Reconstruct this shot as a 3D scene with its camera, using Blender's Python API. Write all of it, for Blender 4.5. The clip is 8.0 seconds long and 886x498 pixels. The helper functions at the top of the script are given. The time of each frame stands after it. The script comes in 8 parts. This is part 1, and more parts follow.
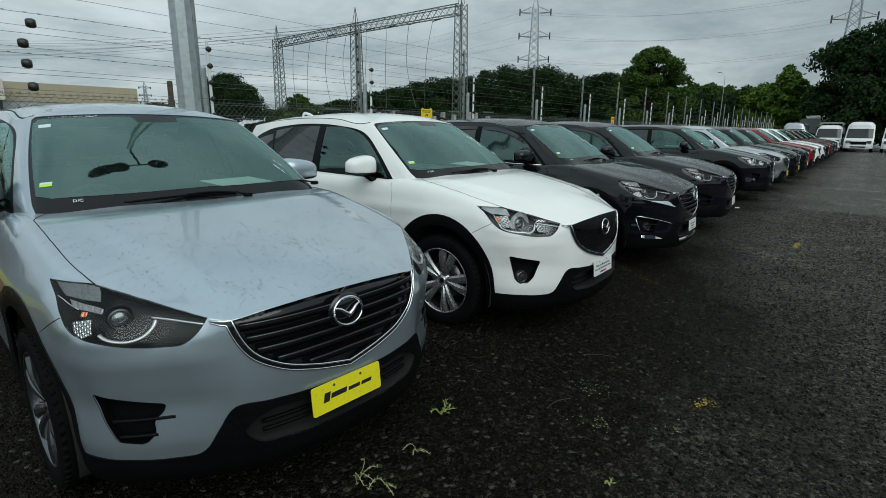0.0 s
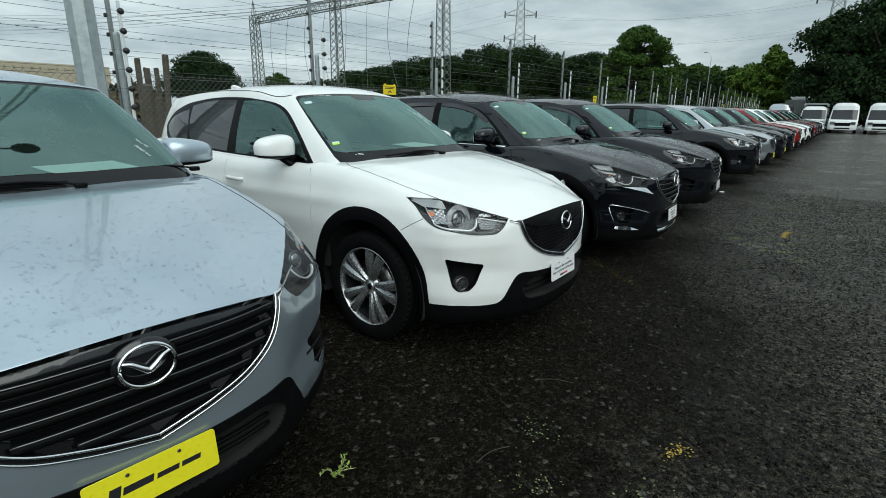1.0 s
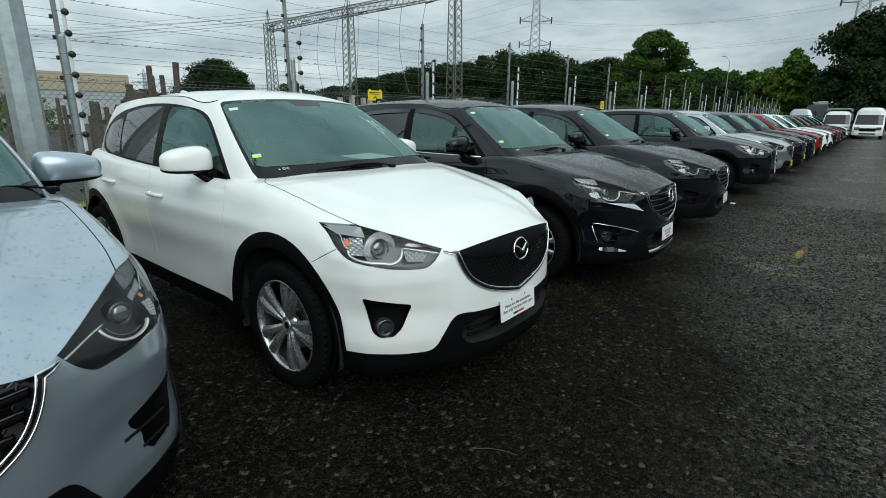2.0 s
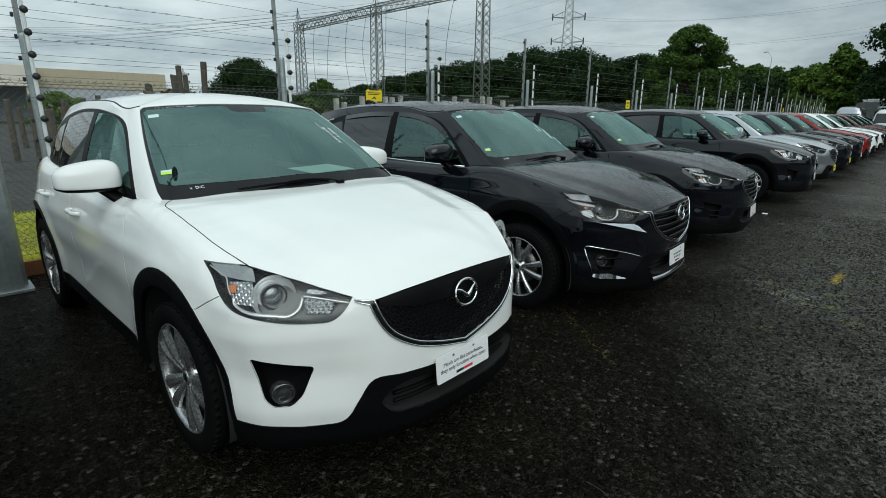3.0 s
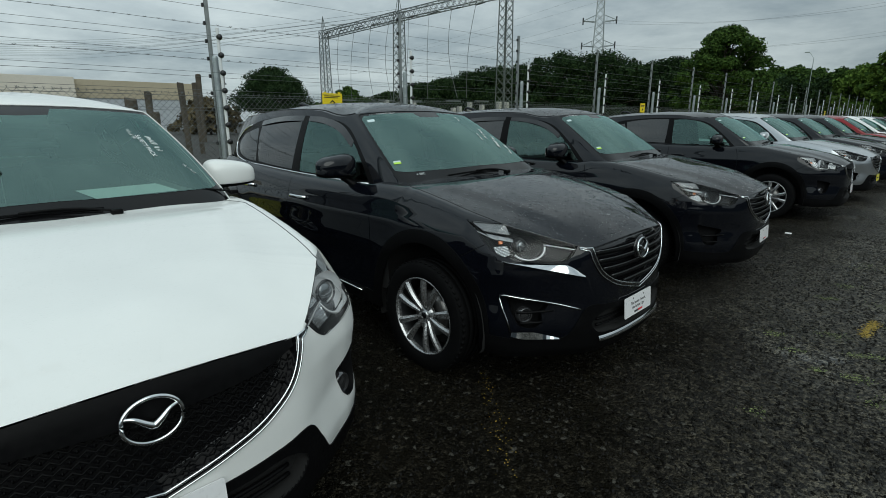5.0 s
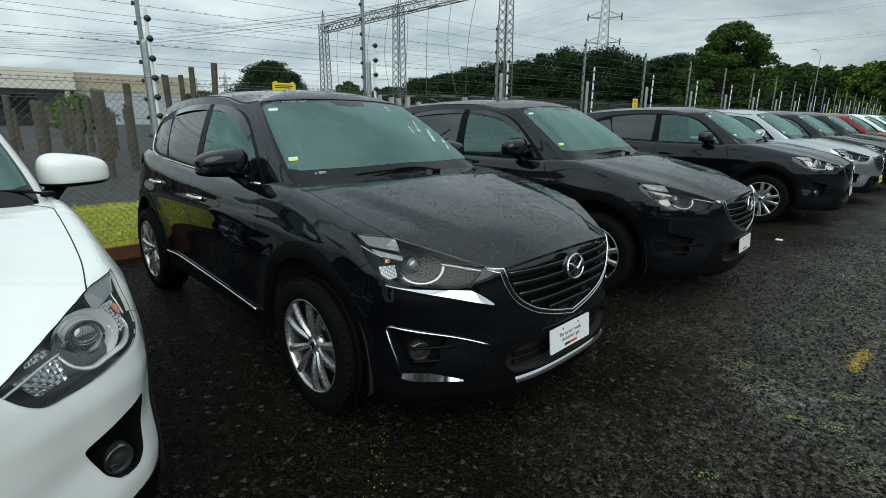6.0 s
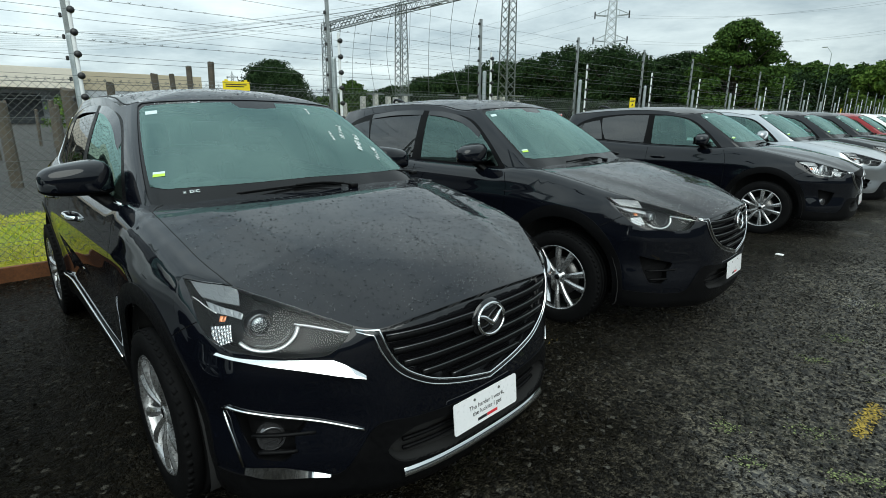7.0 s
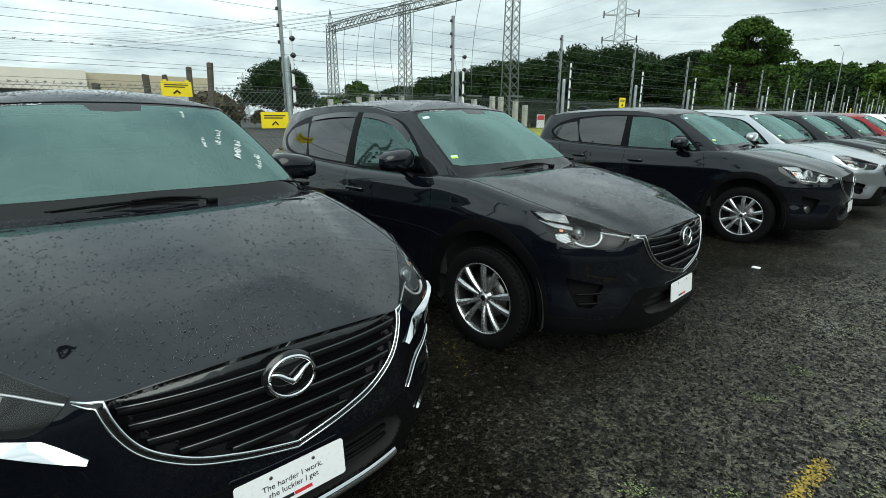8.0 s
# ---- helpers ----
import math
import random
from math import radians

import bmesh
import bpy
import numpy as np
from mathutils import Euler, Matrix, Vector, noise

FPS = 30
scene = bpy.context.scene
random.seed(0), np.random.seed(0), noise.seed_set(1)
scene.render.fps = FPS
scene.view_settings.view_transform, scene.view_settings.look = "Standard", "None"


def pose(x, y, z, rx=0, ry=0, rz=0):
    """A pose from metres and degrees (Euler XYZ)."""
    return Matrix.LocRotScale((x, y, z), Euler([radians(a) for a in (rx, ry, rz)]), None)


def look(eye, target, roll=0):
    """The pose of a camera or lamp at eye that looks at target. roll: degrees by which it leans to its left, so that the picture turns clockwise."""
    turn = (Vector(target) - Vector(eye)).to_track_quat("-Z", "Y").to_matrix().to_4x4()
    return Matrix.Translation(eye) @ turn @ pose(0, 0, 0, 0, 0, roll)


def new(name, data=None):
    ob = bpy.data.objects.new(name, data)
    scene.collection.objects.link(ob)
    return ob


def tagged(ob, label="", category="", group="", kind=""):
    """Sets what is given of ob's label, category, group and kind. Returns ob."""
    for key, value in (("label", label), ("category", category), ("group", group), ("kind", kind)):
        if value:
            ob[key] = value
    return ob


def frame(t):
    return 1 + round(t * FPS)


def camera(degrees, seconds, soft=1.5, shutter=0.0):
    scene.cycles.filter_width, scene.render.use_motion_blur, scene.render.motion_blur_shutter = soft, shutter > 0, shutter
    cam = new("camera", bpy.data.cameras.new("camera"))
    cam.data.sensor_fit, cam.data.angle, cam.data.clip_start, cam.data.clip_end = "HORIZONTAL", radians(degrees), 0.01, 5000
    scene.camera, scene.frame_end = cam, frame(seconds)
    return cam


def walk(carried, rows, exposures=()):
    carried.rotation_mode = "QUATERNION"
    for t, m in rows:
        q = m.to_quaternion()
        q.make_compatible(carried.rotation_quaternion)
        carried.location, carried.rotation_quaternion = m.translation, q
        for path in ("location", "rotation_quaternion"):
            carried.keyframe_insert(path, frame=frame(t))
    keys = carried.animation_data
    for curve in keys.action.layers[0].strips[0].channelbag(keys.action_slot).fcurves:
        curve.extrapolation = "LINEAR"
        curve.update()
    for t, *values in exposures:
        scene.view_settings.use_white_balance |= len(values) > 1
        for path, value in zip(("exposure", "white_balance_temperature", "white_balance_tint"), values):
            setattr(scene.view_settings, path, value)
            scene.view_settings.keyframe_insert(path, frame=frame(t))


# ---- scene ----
cam = camera(82.9, 8.0, 0.9)
PATH = [
    (0, (0.305, 0.344, 1.554), (-0.951, 1.829, 1.088), 0.5),
    (0.5, (0.178, 0.74, 1.535), (-1.063, 2.23, 1.045), 0.6),
    (1, (0.154, 1.135, 1.505), (-1.052, 2.639, 0.971), 0.6),
    (1.5, (0.178, 1.521, 1.574), (-1.065, 2.994, 1.042), 0.6),
    (1.7, (0.181, 1.66, 1.514), (-1.07, 3.132, 0.997), 0.5),
    (2.8, (0.134, 2.453, 1.516), (-1.175, 3.873, 0.996), 0.5),
    (3, (0.143, 2.603, 1.574), (-1.199, 3.991, 1.054), 0.4),
    (3.5, (0.133, 2.958, 1.544), (-1.237, 4.319, 1.024), 0.2),
    (4, (-0.016, 3.304, 1.54), (-1.404, 4.651, 1.029), 0.3),
    (4.5, (0.077, 3.657, 1.559), (-1.342, 4.97, 1.049), 0.2),
    (4.7, (0.11, 3.787, 1.563), (-1.322, 5.093, 1.068), -0.1),
    (5.8, (0.016, 4.607, 1.504), (-1.415, 5.907, 0.994), 0.4),
    (6, (0.057, 4.795, 1.513), (-1.381, 6.088, 1.003), 0.4),
    (6.5, (0.088, 5.168, 1.548), (-1.357, 6.454, 1.04), 0.3),
    (7, (-0.061, 5.564, 1.545), (-1.516, 6.836, 1.031), 0.4),
    (7.5, (0.011, 5.973, 1.521), (-1.462, 7.224, 1.007), 0.2),
    (8, (0.062, 6.335, 1.564), (-1.418, 7.578, 1.051), 0.3),
]
walk(cam, [(t, look(eye, target, roll)) for t, eye, target, roll in PATH],
     [(t, stops, 6200 if t < 7 else 6320, -1 if t < 7 else -3) for t, stops in ((0, -0.12), (0.5, 0.08), (1.5, 0.2), (3.0, 0.03), (3.5, -0.05), (4.5, -0.3), (6.0, 0.2), (6.5, 0.38), (8.0, 0.6))])

# ---- light ----
world = bpy.data.worlds.new("overcast_sky")
scene.world = world
world.use_nodes = True


def sky_nodes(nt):
    nt.nodes.clear()
    N, L = nt.nodes.new, nt.links.new
    out, bg = N("ShaderNodeOutputWorld"), N("ShaderNodeBackground")
    tc, sep = N("ShaderNodeTexCoord"), N("ShaderNodeSeparateXYZ")
    L(tc.outputs["Generated"], sep.inputs[0])
    up = N("ShaderNodeMath"); up.operation = "MAXIMUM"; up.inputs[1].default_value = 0.0
    L(sep.outputs["Z"], up.inputs[0])
    den = N("ShaderNodeMath"); den.operation = "ADD"; den.inputs[1].default_value = 0.16
    L(up.outputs[0], den.inputs[0])
    div = N("ShaderNodeVectorMath"); div.operation = "DIVIDE"
    comb = N("ShaderNodeCombineXYZ")
    for k in ("X", "Y", "Z"):
        L(den.outputs[0], comb.inputs[k])
    L(tc.outputs["Generated"], div.inputs[0]); L(comb.outputs[0], div.inputs[1])
    # two scales of cloud, drawn out over the flat cloud base
    n1, n2 = N("ShaderNodeTexNoise"), N("ShaderNodeTexNoise")
    n1.inputs["Scale"].default_value, n1.inputs["Detail"].default_value, n1.inputs["Roughness"].default_value = 0.75, 9.0, 0.58
    n2.inputs["Scale"].default_value, n2.inputs["Detail"].default_value, n2.inputs["Roughness"].default_value = 2.6, 6.0, 0.6
    n1.inputs["Distortion"].default_value = 0.5
    L(div.outputs[0], n1.inputs["Vector"]); L(div.outputs[0], n2.inputs["Vector"])
    mx = N("ShaderNodeMix"); mx.inputs["Factor"].default_value = 0.35
    L(n1.outputs["Fac"], mx.inputs["A"]); L(n2.outputs["Fac"], mx.inputs["B"])
    ramp = N("ShaderNodeValToRGB")
    e = ramp.color_ramp.elements
    e[0].position, e[0].color = 0.34, (0.40, 0.46, 0.52, 1)
    e[1].position, e[1].color = 0.66, (0.90, 0.94, 0.97, 1)
    L(mx.outputs["Result"], ramp.inputs[0])
    # an overcast sky is about three times as bright overhead as at the horizon
    grad = N("ShaderNodeMath"); grad.operation = "MULTIPLY_ADD"
    grad.inputs[1].default_value, grad.inputs[2].default_value = SKY_RISE, SKY_BASE
    L(up.outputs[0], grad.inputs[0])
    # the cloud is thinner towards the west
    side = N("ShaderNodeVectorMath"); side.operation = "DOT_PRODUCT"; side.inputs[1].default_value = (-0.13, -0.13, 0.0)
    L(tc.outputs["Generated"], side.inputs[0])
    fall = N("ShaderNodeMath"); fall.operation = "ADD"; fall.inputs[1].default_value = 0.95
    L(side.outputs["Value"], fall.inputs[0])
    both = N("ShaderNodeMath"); both.operation = "MULTIPLY"
    L(grad.outputs[0], both.inputs[0]); L(fall.outputs[0], both.inputs[1])
    mul = N("ShaderNodeVectorMath"); mul.operation = "SCALE"
    L(ramp.outputs["Color"], mul.inputs[0]); L(both.outputs[0], mul.inputs["Scale"])
    sky = N("ShaderNodeTexSky"); sky.sky_type = "NISHITA"; sky.sun_disc = False
    sky.sun_elevation, sky.sun_rotation = radians(SUN_UP), radians(SUN_TURN)
    sk = N("ShaderNodeVectorMath"); sk.operation = "SCALE"; sk.inputs["Scale"].default_value = 0.06
    L(sky.outputs["Color"], sk.inputs[0])
    veil = N("ShaderNodeMix"); veil.data_type = "RGBA"; veil.inputs["Factor"].default_value = 0.9
    L(sk.outputs[0], veil.inputs["A"]); L(mul.outputs[0], veil.inputs["B"])
    L(veil.outputs["Result"], bg.inputs["Color"])
    bg.inputs["Strength"].default_value = 1.0
    L(bg.outputs[0], out.inputs["Surface"])


SKY_BASE, SKY_RISE = 0.76, 0.70
SUN_UP, SUN_TURN = 42.0, 116.0
sky_nodes(world.node_tree)
sun = new("sun", bpy.data.lights.new("sun", "SUN"))
sun.data.energy, sun.data.angle, sun.data.color = 1.5, radians(60), (1.0, 0.97, 0.93)
sun.matrix_world = look((60 * math.sin(radians(SUN_TURN)), 60 * math.cos(radians(SUN_TURN)), 60 * math.tan(radians(SUN_UP))), (0, 0, 0))


# ---- materials ----
def mat(name, color=(0.5, 0.5, 0.5), rough=0.5, metal=0.0, coat=0.0, spec=0.5, var=0.0, var_scale=6.0, bump=0.0, bump_scale=80.0,
        stain=None, stain_amount=0.0, stain_scale=1.5, trans=0.0, emit=None):
    """A principled material with colour variation at two scales and fine relief, in object metres."""
    m = bpy.data.materials.new(name)
    m.use_nodes = True
    nt = m.node_tree
    N, L = nt.nodes.new, nt.links.new
    p = nt.nodes["Principled BSDF"]
    p.inputs["Base Color"].default_value = (*color, 1)
    p.inputs["Roughness"].default_value, p.inputs["Metallic"].default_value = rough, metal
    p.inputs["Coat Weight"].default_value, p.inputs["Coat Roughness"].default_value = coat, 0.03
    p.inputs["Specular IOR Level"].default_value = spec
    p.inputs["Transmission Weight"].default_value = trans
    m.diffuse_color = (*color, 1)
    if emit:
        p.inputs["Emission Color"].default_value, p.inputs["Emission Strength"].default_value = (*color, 1), emit
    if var or bump or stain:
        geo = N("ShaderNodeTexCoord")
        vec = geo.outputs["Object"]
    if var:
        a, b = N("ShaderNodeTexNoise"), N("ShaderNodeTexNoise")
        a.inputs["Scale"].default_value, b.inputs["Scale"].default_value = var_scale, var_scale * 11
        a.inputs["Detail"].default_value = b.inputs["Detail"].default_value = 5
        L(vec, a.inputs["Vector"]); L(vec, b.inputs["Vector"])
        s = N("ShaderNodeMath"); s.operation = "ADD"
        L(a.outputs["Fac"], s.inputs[0]); L(b.outputs["Fac"], s.inputs[1])
        r = N("ShaderNodeMapRange")
        r.inputs["From Min"].default_value, r.inputs["From Max"].default_value = 0.7, 1.3
        r.inputs["To Min"].default_value, r.inputs["To Max"].default_value = 1 - var, 1 + var
        L(s.outputs[0], r.inputs["Value"])
        sc = N("ShaderNodeVectorMath"); sc.operation = "SCALE"; sc.inputs[0].default_value = color
        L(r.outputs[0], sc.inputs["Scale"])
        col = sc.outputs[0]
        if stain:
            n = N("ShaderNodeTexNoise"); n.inputs["Scale"].default_value, n.inputs["Detail"].default_value = stain_scale, 7
            L(vec, n.inputs["Vector"])
            q = N("ShaderNodeMapRange"); q.inputs["From Min"].default_value, q.inputs["From Max"].default_value = 0.5, 0.68
            q.inputs["To Max"].default_value = stain_amount
            L(n.outputs["Fac"], q.inputs["Value"])
            mx = N("ShaderNodeMix"); mx.data_type = "RGBA"; mx.inputs["B"].default_value = (*stain, 1)
            L(q.outputs[0], mx.inputs["Factor"]); L(col, mx.inputs["A"])
            col = mx.outputs["Result"]
        L(col, p.inputs["Base Color"])
        rr = N("ShaderNodeMapRange"); rr.inputs["From Min"].default_value, rr.inputs["From Max"].default_value = 0.3, 0.7
        rr.inputs["To Min"].default_value, rr.inputs["To Max"].default_value = max(rough - 0.12, 0.02), min(rough + 0.12, 1)
        L(b.outputs["Fac"], rr.inputs["Value"]); L(rr.outputs[0], p.inputs["Roughness"])
    if bump:
        n = N("ShaderNodeTexNoise"); n.inputs["Scale"].default_value, n.inputs["Detail"].default_value = bump_scale, 4
        L(vec, n.inputs["Vector"])
        bp = N("ShaderNodeBump"); bp.inputs["Strength"].default_value, bp.inputs["Distance"].default_value = 1.0, bump
        L(n.outputs["Fac"], bp.inputs["Height"]); L(bp.outputs[0], p.inputs["Normal"])
    return m


def paint(name, color, metal=0.0, rough=0.35, drops=1.0, flake=0.0):
    """Car paint under clear coat, with beads of rain on the faces that look up."""
    m = mat(name, color, rough, metal, 1.0)
    nt = m.node_tree
    N, L = nt.nodes.new, nt.links.new
    p = nt.nodes["Principled BSDF"]
    p.inputs["Coat Roughness"].default_value = 0.03
    p.inputs["Specular IOR Level"].default_value = 0.5 if metal > 0.5 else 0.0
    tc, geo = N("ShaderNodeTexCoord"), N("ShaderNodeNewGeometry")
    # road film: slight change of tone at two scales
    n = N("ShaderNodeTexNoise"); n.inputs["Scale"].default_value, n.inputs["Detail"].default_value = 2.2, 8
    L(tc.outputs["Object"], n.inputs["Vector"])
    r = N("ShaderNodeMapRange"); r.inputs["To Min"].default_value, r.inputs["To Max"].default_value = 0.9, 1.06
    L(n.outputs["Fac"], r.inputs["Value"])
    sc = N("ShaderNodeVectorMath"); sc.operation = "SCALE"; sc.inputs[0].default_value = color
    L(r.outputs[0], sc.inputs["Scale"]); L(sc.outputs[0], p.inputs["Base Color"])
    if drops:
        heights = []
        for scale, size, keep in ((75.0, 0.30, 0.50), (150.0, 0.34, 0.42)):
            v = N("ShaderNodeTexVoronoi"); v.inputs["Scale"].default_value = scale
            L(tc.outputs["Object"], v.inputs["Vector"])
            d = N("ShaderNodeMapRange"); d.interpolation_type = "SMOOTHERSTEP"
            d.inputs["From Min"].default_value, d.inputs["From Max"].default_value = size, size * 0.25
            d.inputs["To Min"].default_value, d.inputs["To Max"].default_value = 0, 1
            L(v.outputs["Distance"], d.inputs["Value"])
            k = N("ShaderNodeMath"); k.operation = "LESS_THAN"; k.inputs[1].default_value = keep
            sp = N("ShaderNodeSeparateColor"); L(v.outputs["Color"], sp.inputs[0]); L(sp.outputs[0], k.inputs[0])
            mu = N("ShaderNodeMath"); mu.operation = "MULTIPLY"; L(d.outputs[0], mu.inputs[0]); L(k.outputs[0], mu.inputs[1])
            heights.append(mu)
        add = N("ShaderNodeMath"); add.operation = "MAXIMUM"
        L(heights[0].outputs[0], add.inputs[0]); L(heights[1].outputs[0], add.inputs[1])
        sep = N("ShaderNodeSeparateXYZ"); L(geo.outputs["Normal"], sep.inputs[0])
        up = N("ShaderNodeMapRange"); up.inputs["From Min"].default_value, up.inputs["From Max"].default_value = 0.55, 0.85
        L(sep.outputs["Z"], up.inputs["Value"])
        w = N("ShaderNodeMath"); w.operation = "MULTIPLY"; L(add.outputs[0], w.inputs[0]); L(up.outputs[0], w.inputs[1])
        bp = N("ShaderNodeBump"); bp.inputs["Strength"].default_value, bp.inputs["Distance"].default_value = drops, 0.0016
        L(w.outputs[0], bp.inputs["Height"])
        L(bp.outputs[0], p.inputs["Coat Normal"]); L(bp.outputs[0], p.inputs["Normal"])
    return m


def glass(name, tint=(0.55, 0.72, 0.66), gloss=1.0, drops=0.0, ior=1.7, green=True):
    """Clear sheet glass: tinted pass-through plus a mirror gloss by Fresnel."""
    m = bpy.data.materials.new(name)
    m.use_nodes = True
    nt = m.node_tree
    nt.nodes.clear()
    N, L = nt.nodes.new, nt.links.new
    out, mix, tr, gl, fr = (N(k) for k in ("ShaderNodeOutputMaterial", "ShaderNodeMixShader", "ShaderNodeBsdfTransparent",
                                          "ShaderNodeBsdfGlossy", "ShaderNodeFresnel"))
    tr.inputs["Color"].default_value = (*tint, 1)
    gl.inputs["Roughness"].default_value = 0.02
    gl.inputs["Color"].default_value = (gloss * (0.68 if green else 1), gloss, gloss * (0.93 if green else 1), 1)
    fr.inputs["IOR"].default_value = ior
    if drops:
        tc = N("ShaderNodeTexCoord")
        v = N("ShaderNodeTexVoronoi"); v.inputs["Scale"].default_value = 90
        L(tc.outputs["Object"], v.inputs["Vector"])
        d = N("ShaderNodeMapRange"); d.inputs["From Min"].default_value, d.inputs["From Max"].default_value = 0.2, 0.05
        L(v.outputs["Distance"], d.inputs["Value"])
        bp = N("ShaderNodeBump"); bp.inputs["Strength"].default_value, bp.inputs["Distance"].default_value = drops, 0.001
        L(d.outputs[0], bp.inputs["Height"]); L(bp.outputs[0], gl.inputs["Normal"]); L(bp.outputs[0], fr.inputs["Normal"])
    L(fr.outputs[0], mix.inputs[0]); L(tr.outputs[0], mix.inputs[1]); L(gl.outputs[0], mix.inputs[2])
    L(mix.outputs[0], out.inputs["Surface"])
    m.diffuse_color = (*tint, 0.4)
    return m


PAINT_SILVER = paint("blue_silver_paint", (0.40, 0.47, 0.53), 0.68, 0.30, 0.15)
PAINT_WHITE = paint("white_paint", (0.80, 0.81, 0.79), 0.0, 0.3, 0.25)
PAINT_BLACK = paint("black_paint", (0.003, 0.0036, 0.006), 0.0, 0.25, 0.16)
PAINT_GREY = paint("silver_paint", (0.46, 0.48, 0.50), 0.9, 0.28, 0.6)
PAINT_RED = paint("red_paint", (0.22, 0.009, 0.011), 0.1, 0.3, 0.5)
PAINT_GREEN = paint("dark_green_paint", (0.012, 0.035, 0.03), 0.1, 0.3, 0.5)
PAINT_VAN = paint("van_white_paint", (0.74, 0.75, 0.74), 0.0, 0.4, 0.0)
CLAD = mat("black_moulded_plastic", (0.004, 0.004, 0.0044), 0.42, var=0.2, bump=0.0004, bump_scale=900)
FRIT = mat("black_screen_border", (0.004, 0.004, 0.0045), 0.22, spec=0.3)
GLOSS_BLACK = mat("gloss_black_plastic", (0.006, 0.006, 0.007), 0.12, coat=0.4)
SEAM = mat("panel_gap", (0.008, 0.008, 0.008), 0.9)
CHROME = mat("chrome", (0.78, 0.79, 0.80), 0.07, 1.0)
SATIN = mat("satin_grey_metal", (0.13, 0.13, 0.135), 0.3, 1.0)
RUBBER = mat("tyre_rubber", (0.006, 0.006, 0.0063), 0.75, var=0.3, var_scale=9, bump=0.0006, bump_scale=300)
for black_part, gloss in ((CLAD, 0.09), (RUBBER, 0.05)):
    black_part.node_tree.nodes["Principled BSDF"].inputs["Specular IOR Level"].default_value = gloss
ALLOY = mat("alloy_silver", (0.50, 0.505, 0.51), 0.30, 0.85, 0.4, var=0.06)
ALLOY_DARK = mat("alloy_gunmetal", (0.12, 0.125, 0.13), 0.3, 0.9, 0.3)
DISC = mat("brake_disc_steel", (0.30, 0.29, 0.28), 0.4, 1.0, var=0.15)
GLASS = glass("windscreen_glass", (0.46, 0.66, 0.58), 1.0, 0.3, 2.35)
GLASS_SIDE = glass("side_glass", (0.50, 0.68, 0.60), ior=2.0)
GLASS_DARK = glass("privacy_glass", (0.06, 0.065, 0.065), ior=1.85, green=False)
WATER = glass("rain_water", (0.74, 0.75, 0.75), ior=1.33, green=False)
WATER_CLEAR = glass("rain_water_on_pale_paint", (0.97, 0.975, 0.975), ior=1.30, green=False)
LAMP_GLASS = glass("lamp_cover", (0.94, 0.95, 0.95), ior=1.26, green=False)
LENS = mat("lamp_projector_lens", (0.20, 0.215, 0.225), 0.06, 0.75, 1.0)
FOG = mat("fog_lamp_glass", (0.10, 0.10, 0.105), 0.08, 0.7, 1.0)
HOUSING = mat("lamp_housing_grey", (0.20, 0.205, 0.21), 0.24, 0.6)
HOUSING_DARK = mat("lamp_housing_dark", (0.012, 0.0125, 0.013), 0.3, 0.0, 0.0, spec=0.3)
LAMP_FLOOR = mat("lamp_floor_dark_grey", (0.085, 0.087, 0.09), 0.25, 0.5)
FACET = mat("faceted_reflector", (0.50, 0.51, 0.52), 0.16, 0.92)
GUIDE = mat("pale_light_guide", (0.30, 0.31, 0.32), 0.3, 0.5, 0.3)
REFLECTOR = mat("lamp_reflector", (0.86, 0.87, 0.88), 0.22, 0.6)
AMBER = mat("amber_lens", (0.62, 0.20, 0.07), 0.12, 0.5, coat=1.0)
TAIL_RED = mat("tail_lamp_red", (0.45, 0.01, 0.012), 0.12, coat=1.0)
CABIN = mat("cabin_dark_trim", (0.03, 0.031, 0.032), 0.7, var=0.2, bump=0.0005, bump_scale=400)
SEAT = mat("seat_dark_cloth", (0.035, 0.035, 0.037), 0.9, var=0.25, var_scale=20)
LINER = mat("headliner_grey", (0.42, 0.42, 0.40), 0.95, var=0.06)
PLATE_WHITE = mat("plate_white_plastic", (0.80, 0.80, 0.81), 0.35, coat=0.3, var=0.03)
PLATE_YELLOW = mat("plate_yellow_plastic", (0.80, 0.72, 0.02), 0.35, coat=0.3, var=0.03)
INK = mat("black_ink", (0.01, 0.01, 0.012), 0.6)
INK_RED = mat("red_ink", (0.55, 0.02, 0.03), 0.6)
PEN = mat("white_paint_pen", (0.75, 0.80, 0.80), 0.8)
STICKER_GREEN = mat("lime_sticker", (0.45, 0.75, 0.06), 0.5)
STICKER_WHITE = mat("pale_sticker", (0.55, 0.68, 0.68), 0.5)
PAPER = mat("paper_sheet", (0.80, 0.88, 0.90), 0.8, var=0.05)


# ---- geometry helpers ----
from mathutils.geometry import delaunay_2d_cdt


def part(name, bm, material, parent=None, label="", smooth=False, m=None):
    """Link a bmesh as one mesh object, under a thing or a part."""
    me = bpy.data.meshes.new(name)
    bm.normal_update()
    bm.to_mesh(me)
    bm.free()
    if smooth:
        me.shade_smooth()
    me.materials.append(material)
    return hang(name, me, parent, label, m)


def hang(name, me, parent=None, label="", m=None, material=None):
    ob = new(name, me)
    if parent is not None:
        ob.parent = parent
    if m is not None:
        ob.matrix_basis = m
    if material is not None:
        ob.material_slots[0].link = "OBJECT"
        ob.material_slots[0].material = material
    return tagged(ob, label)


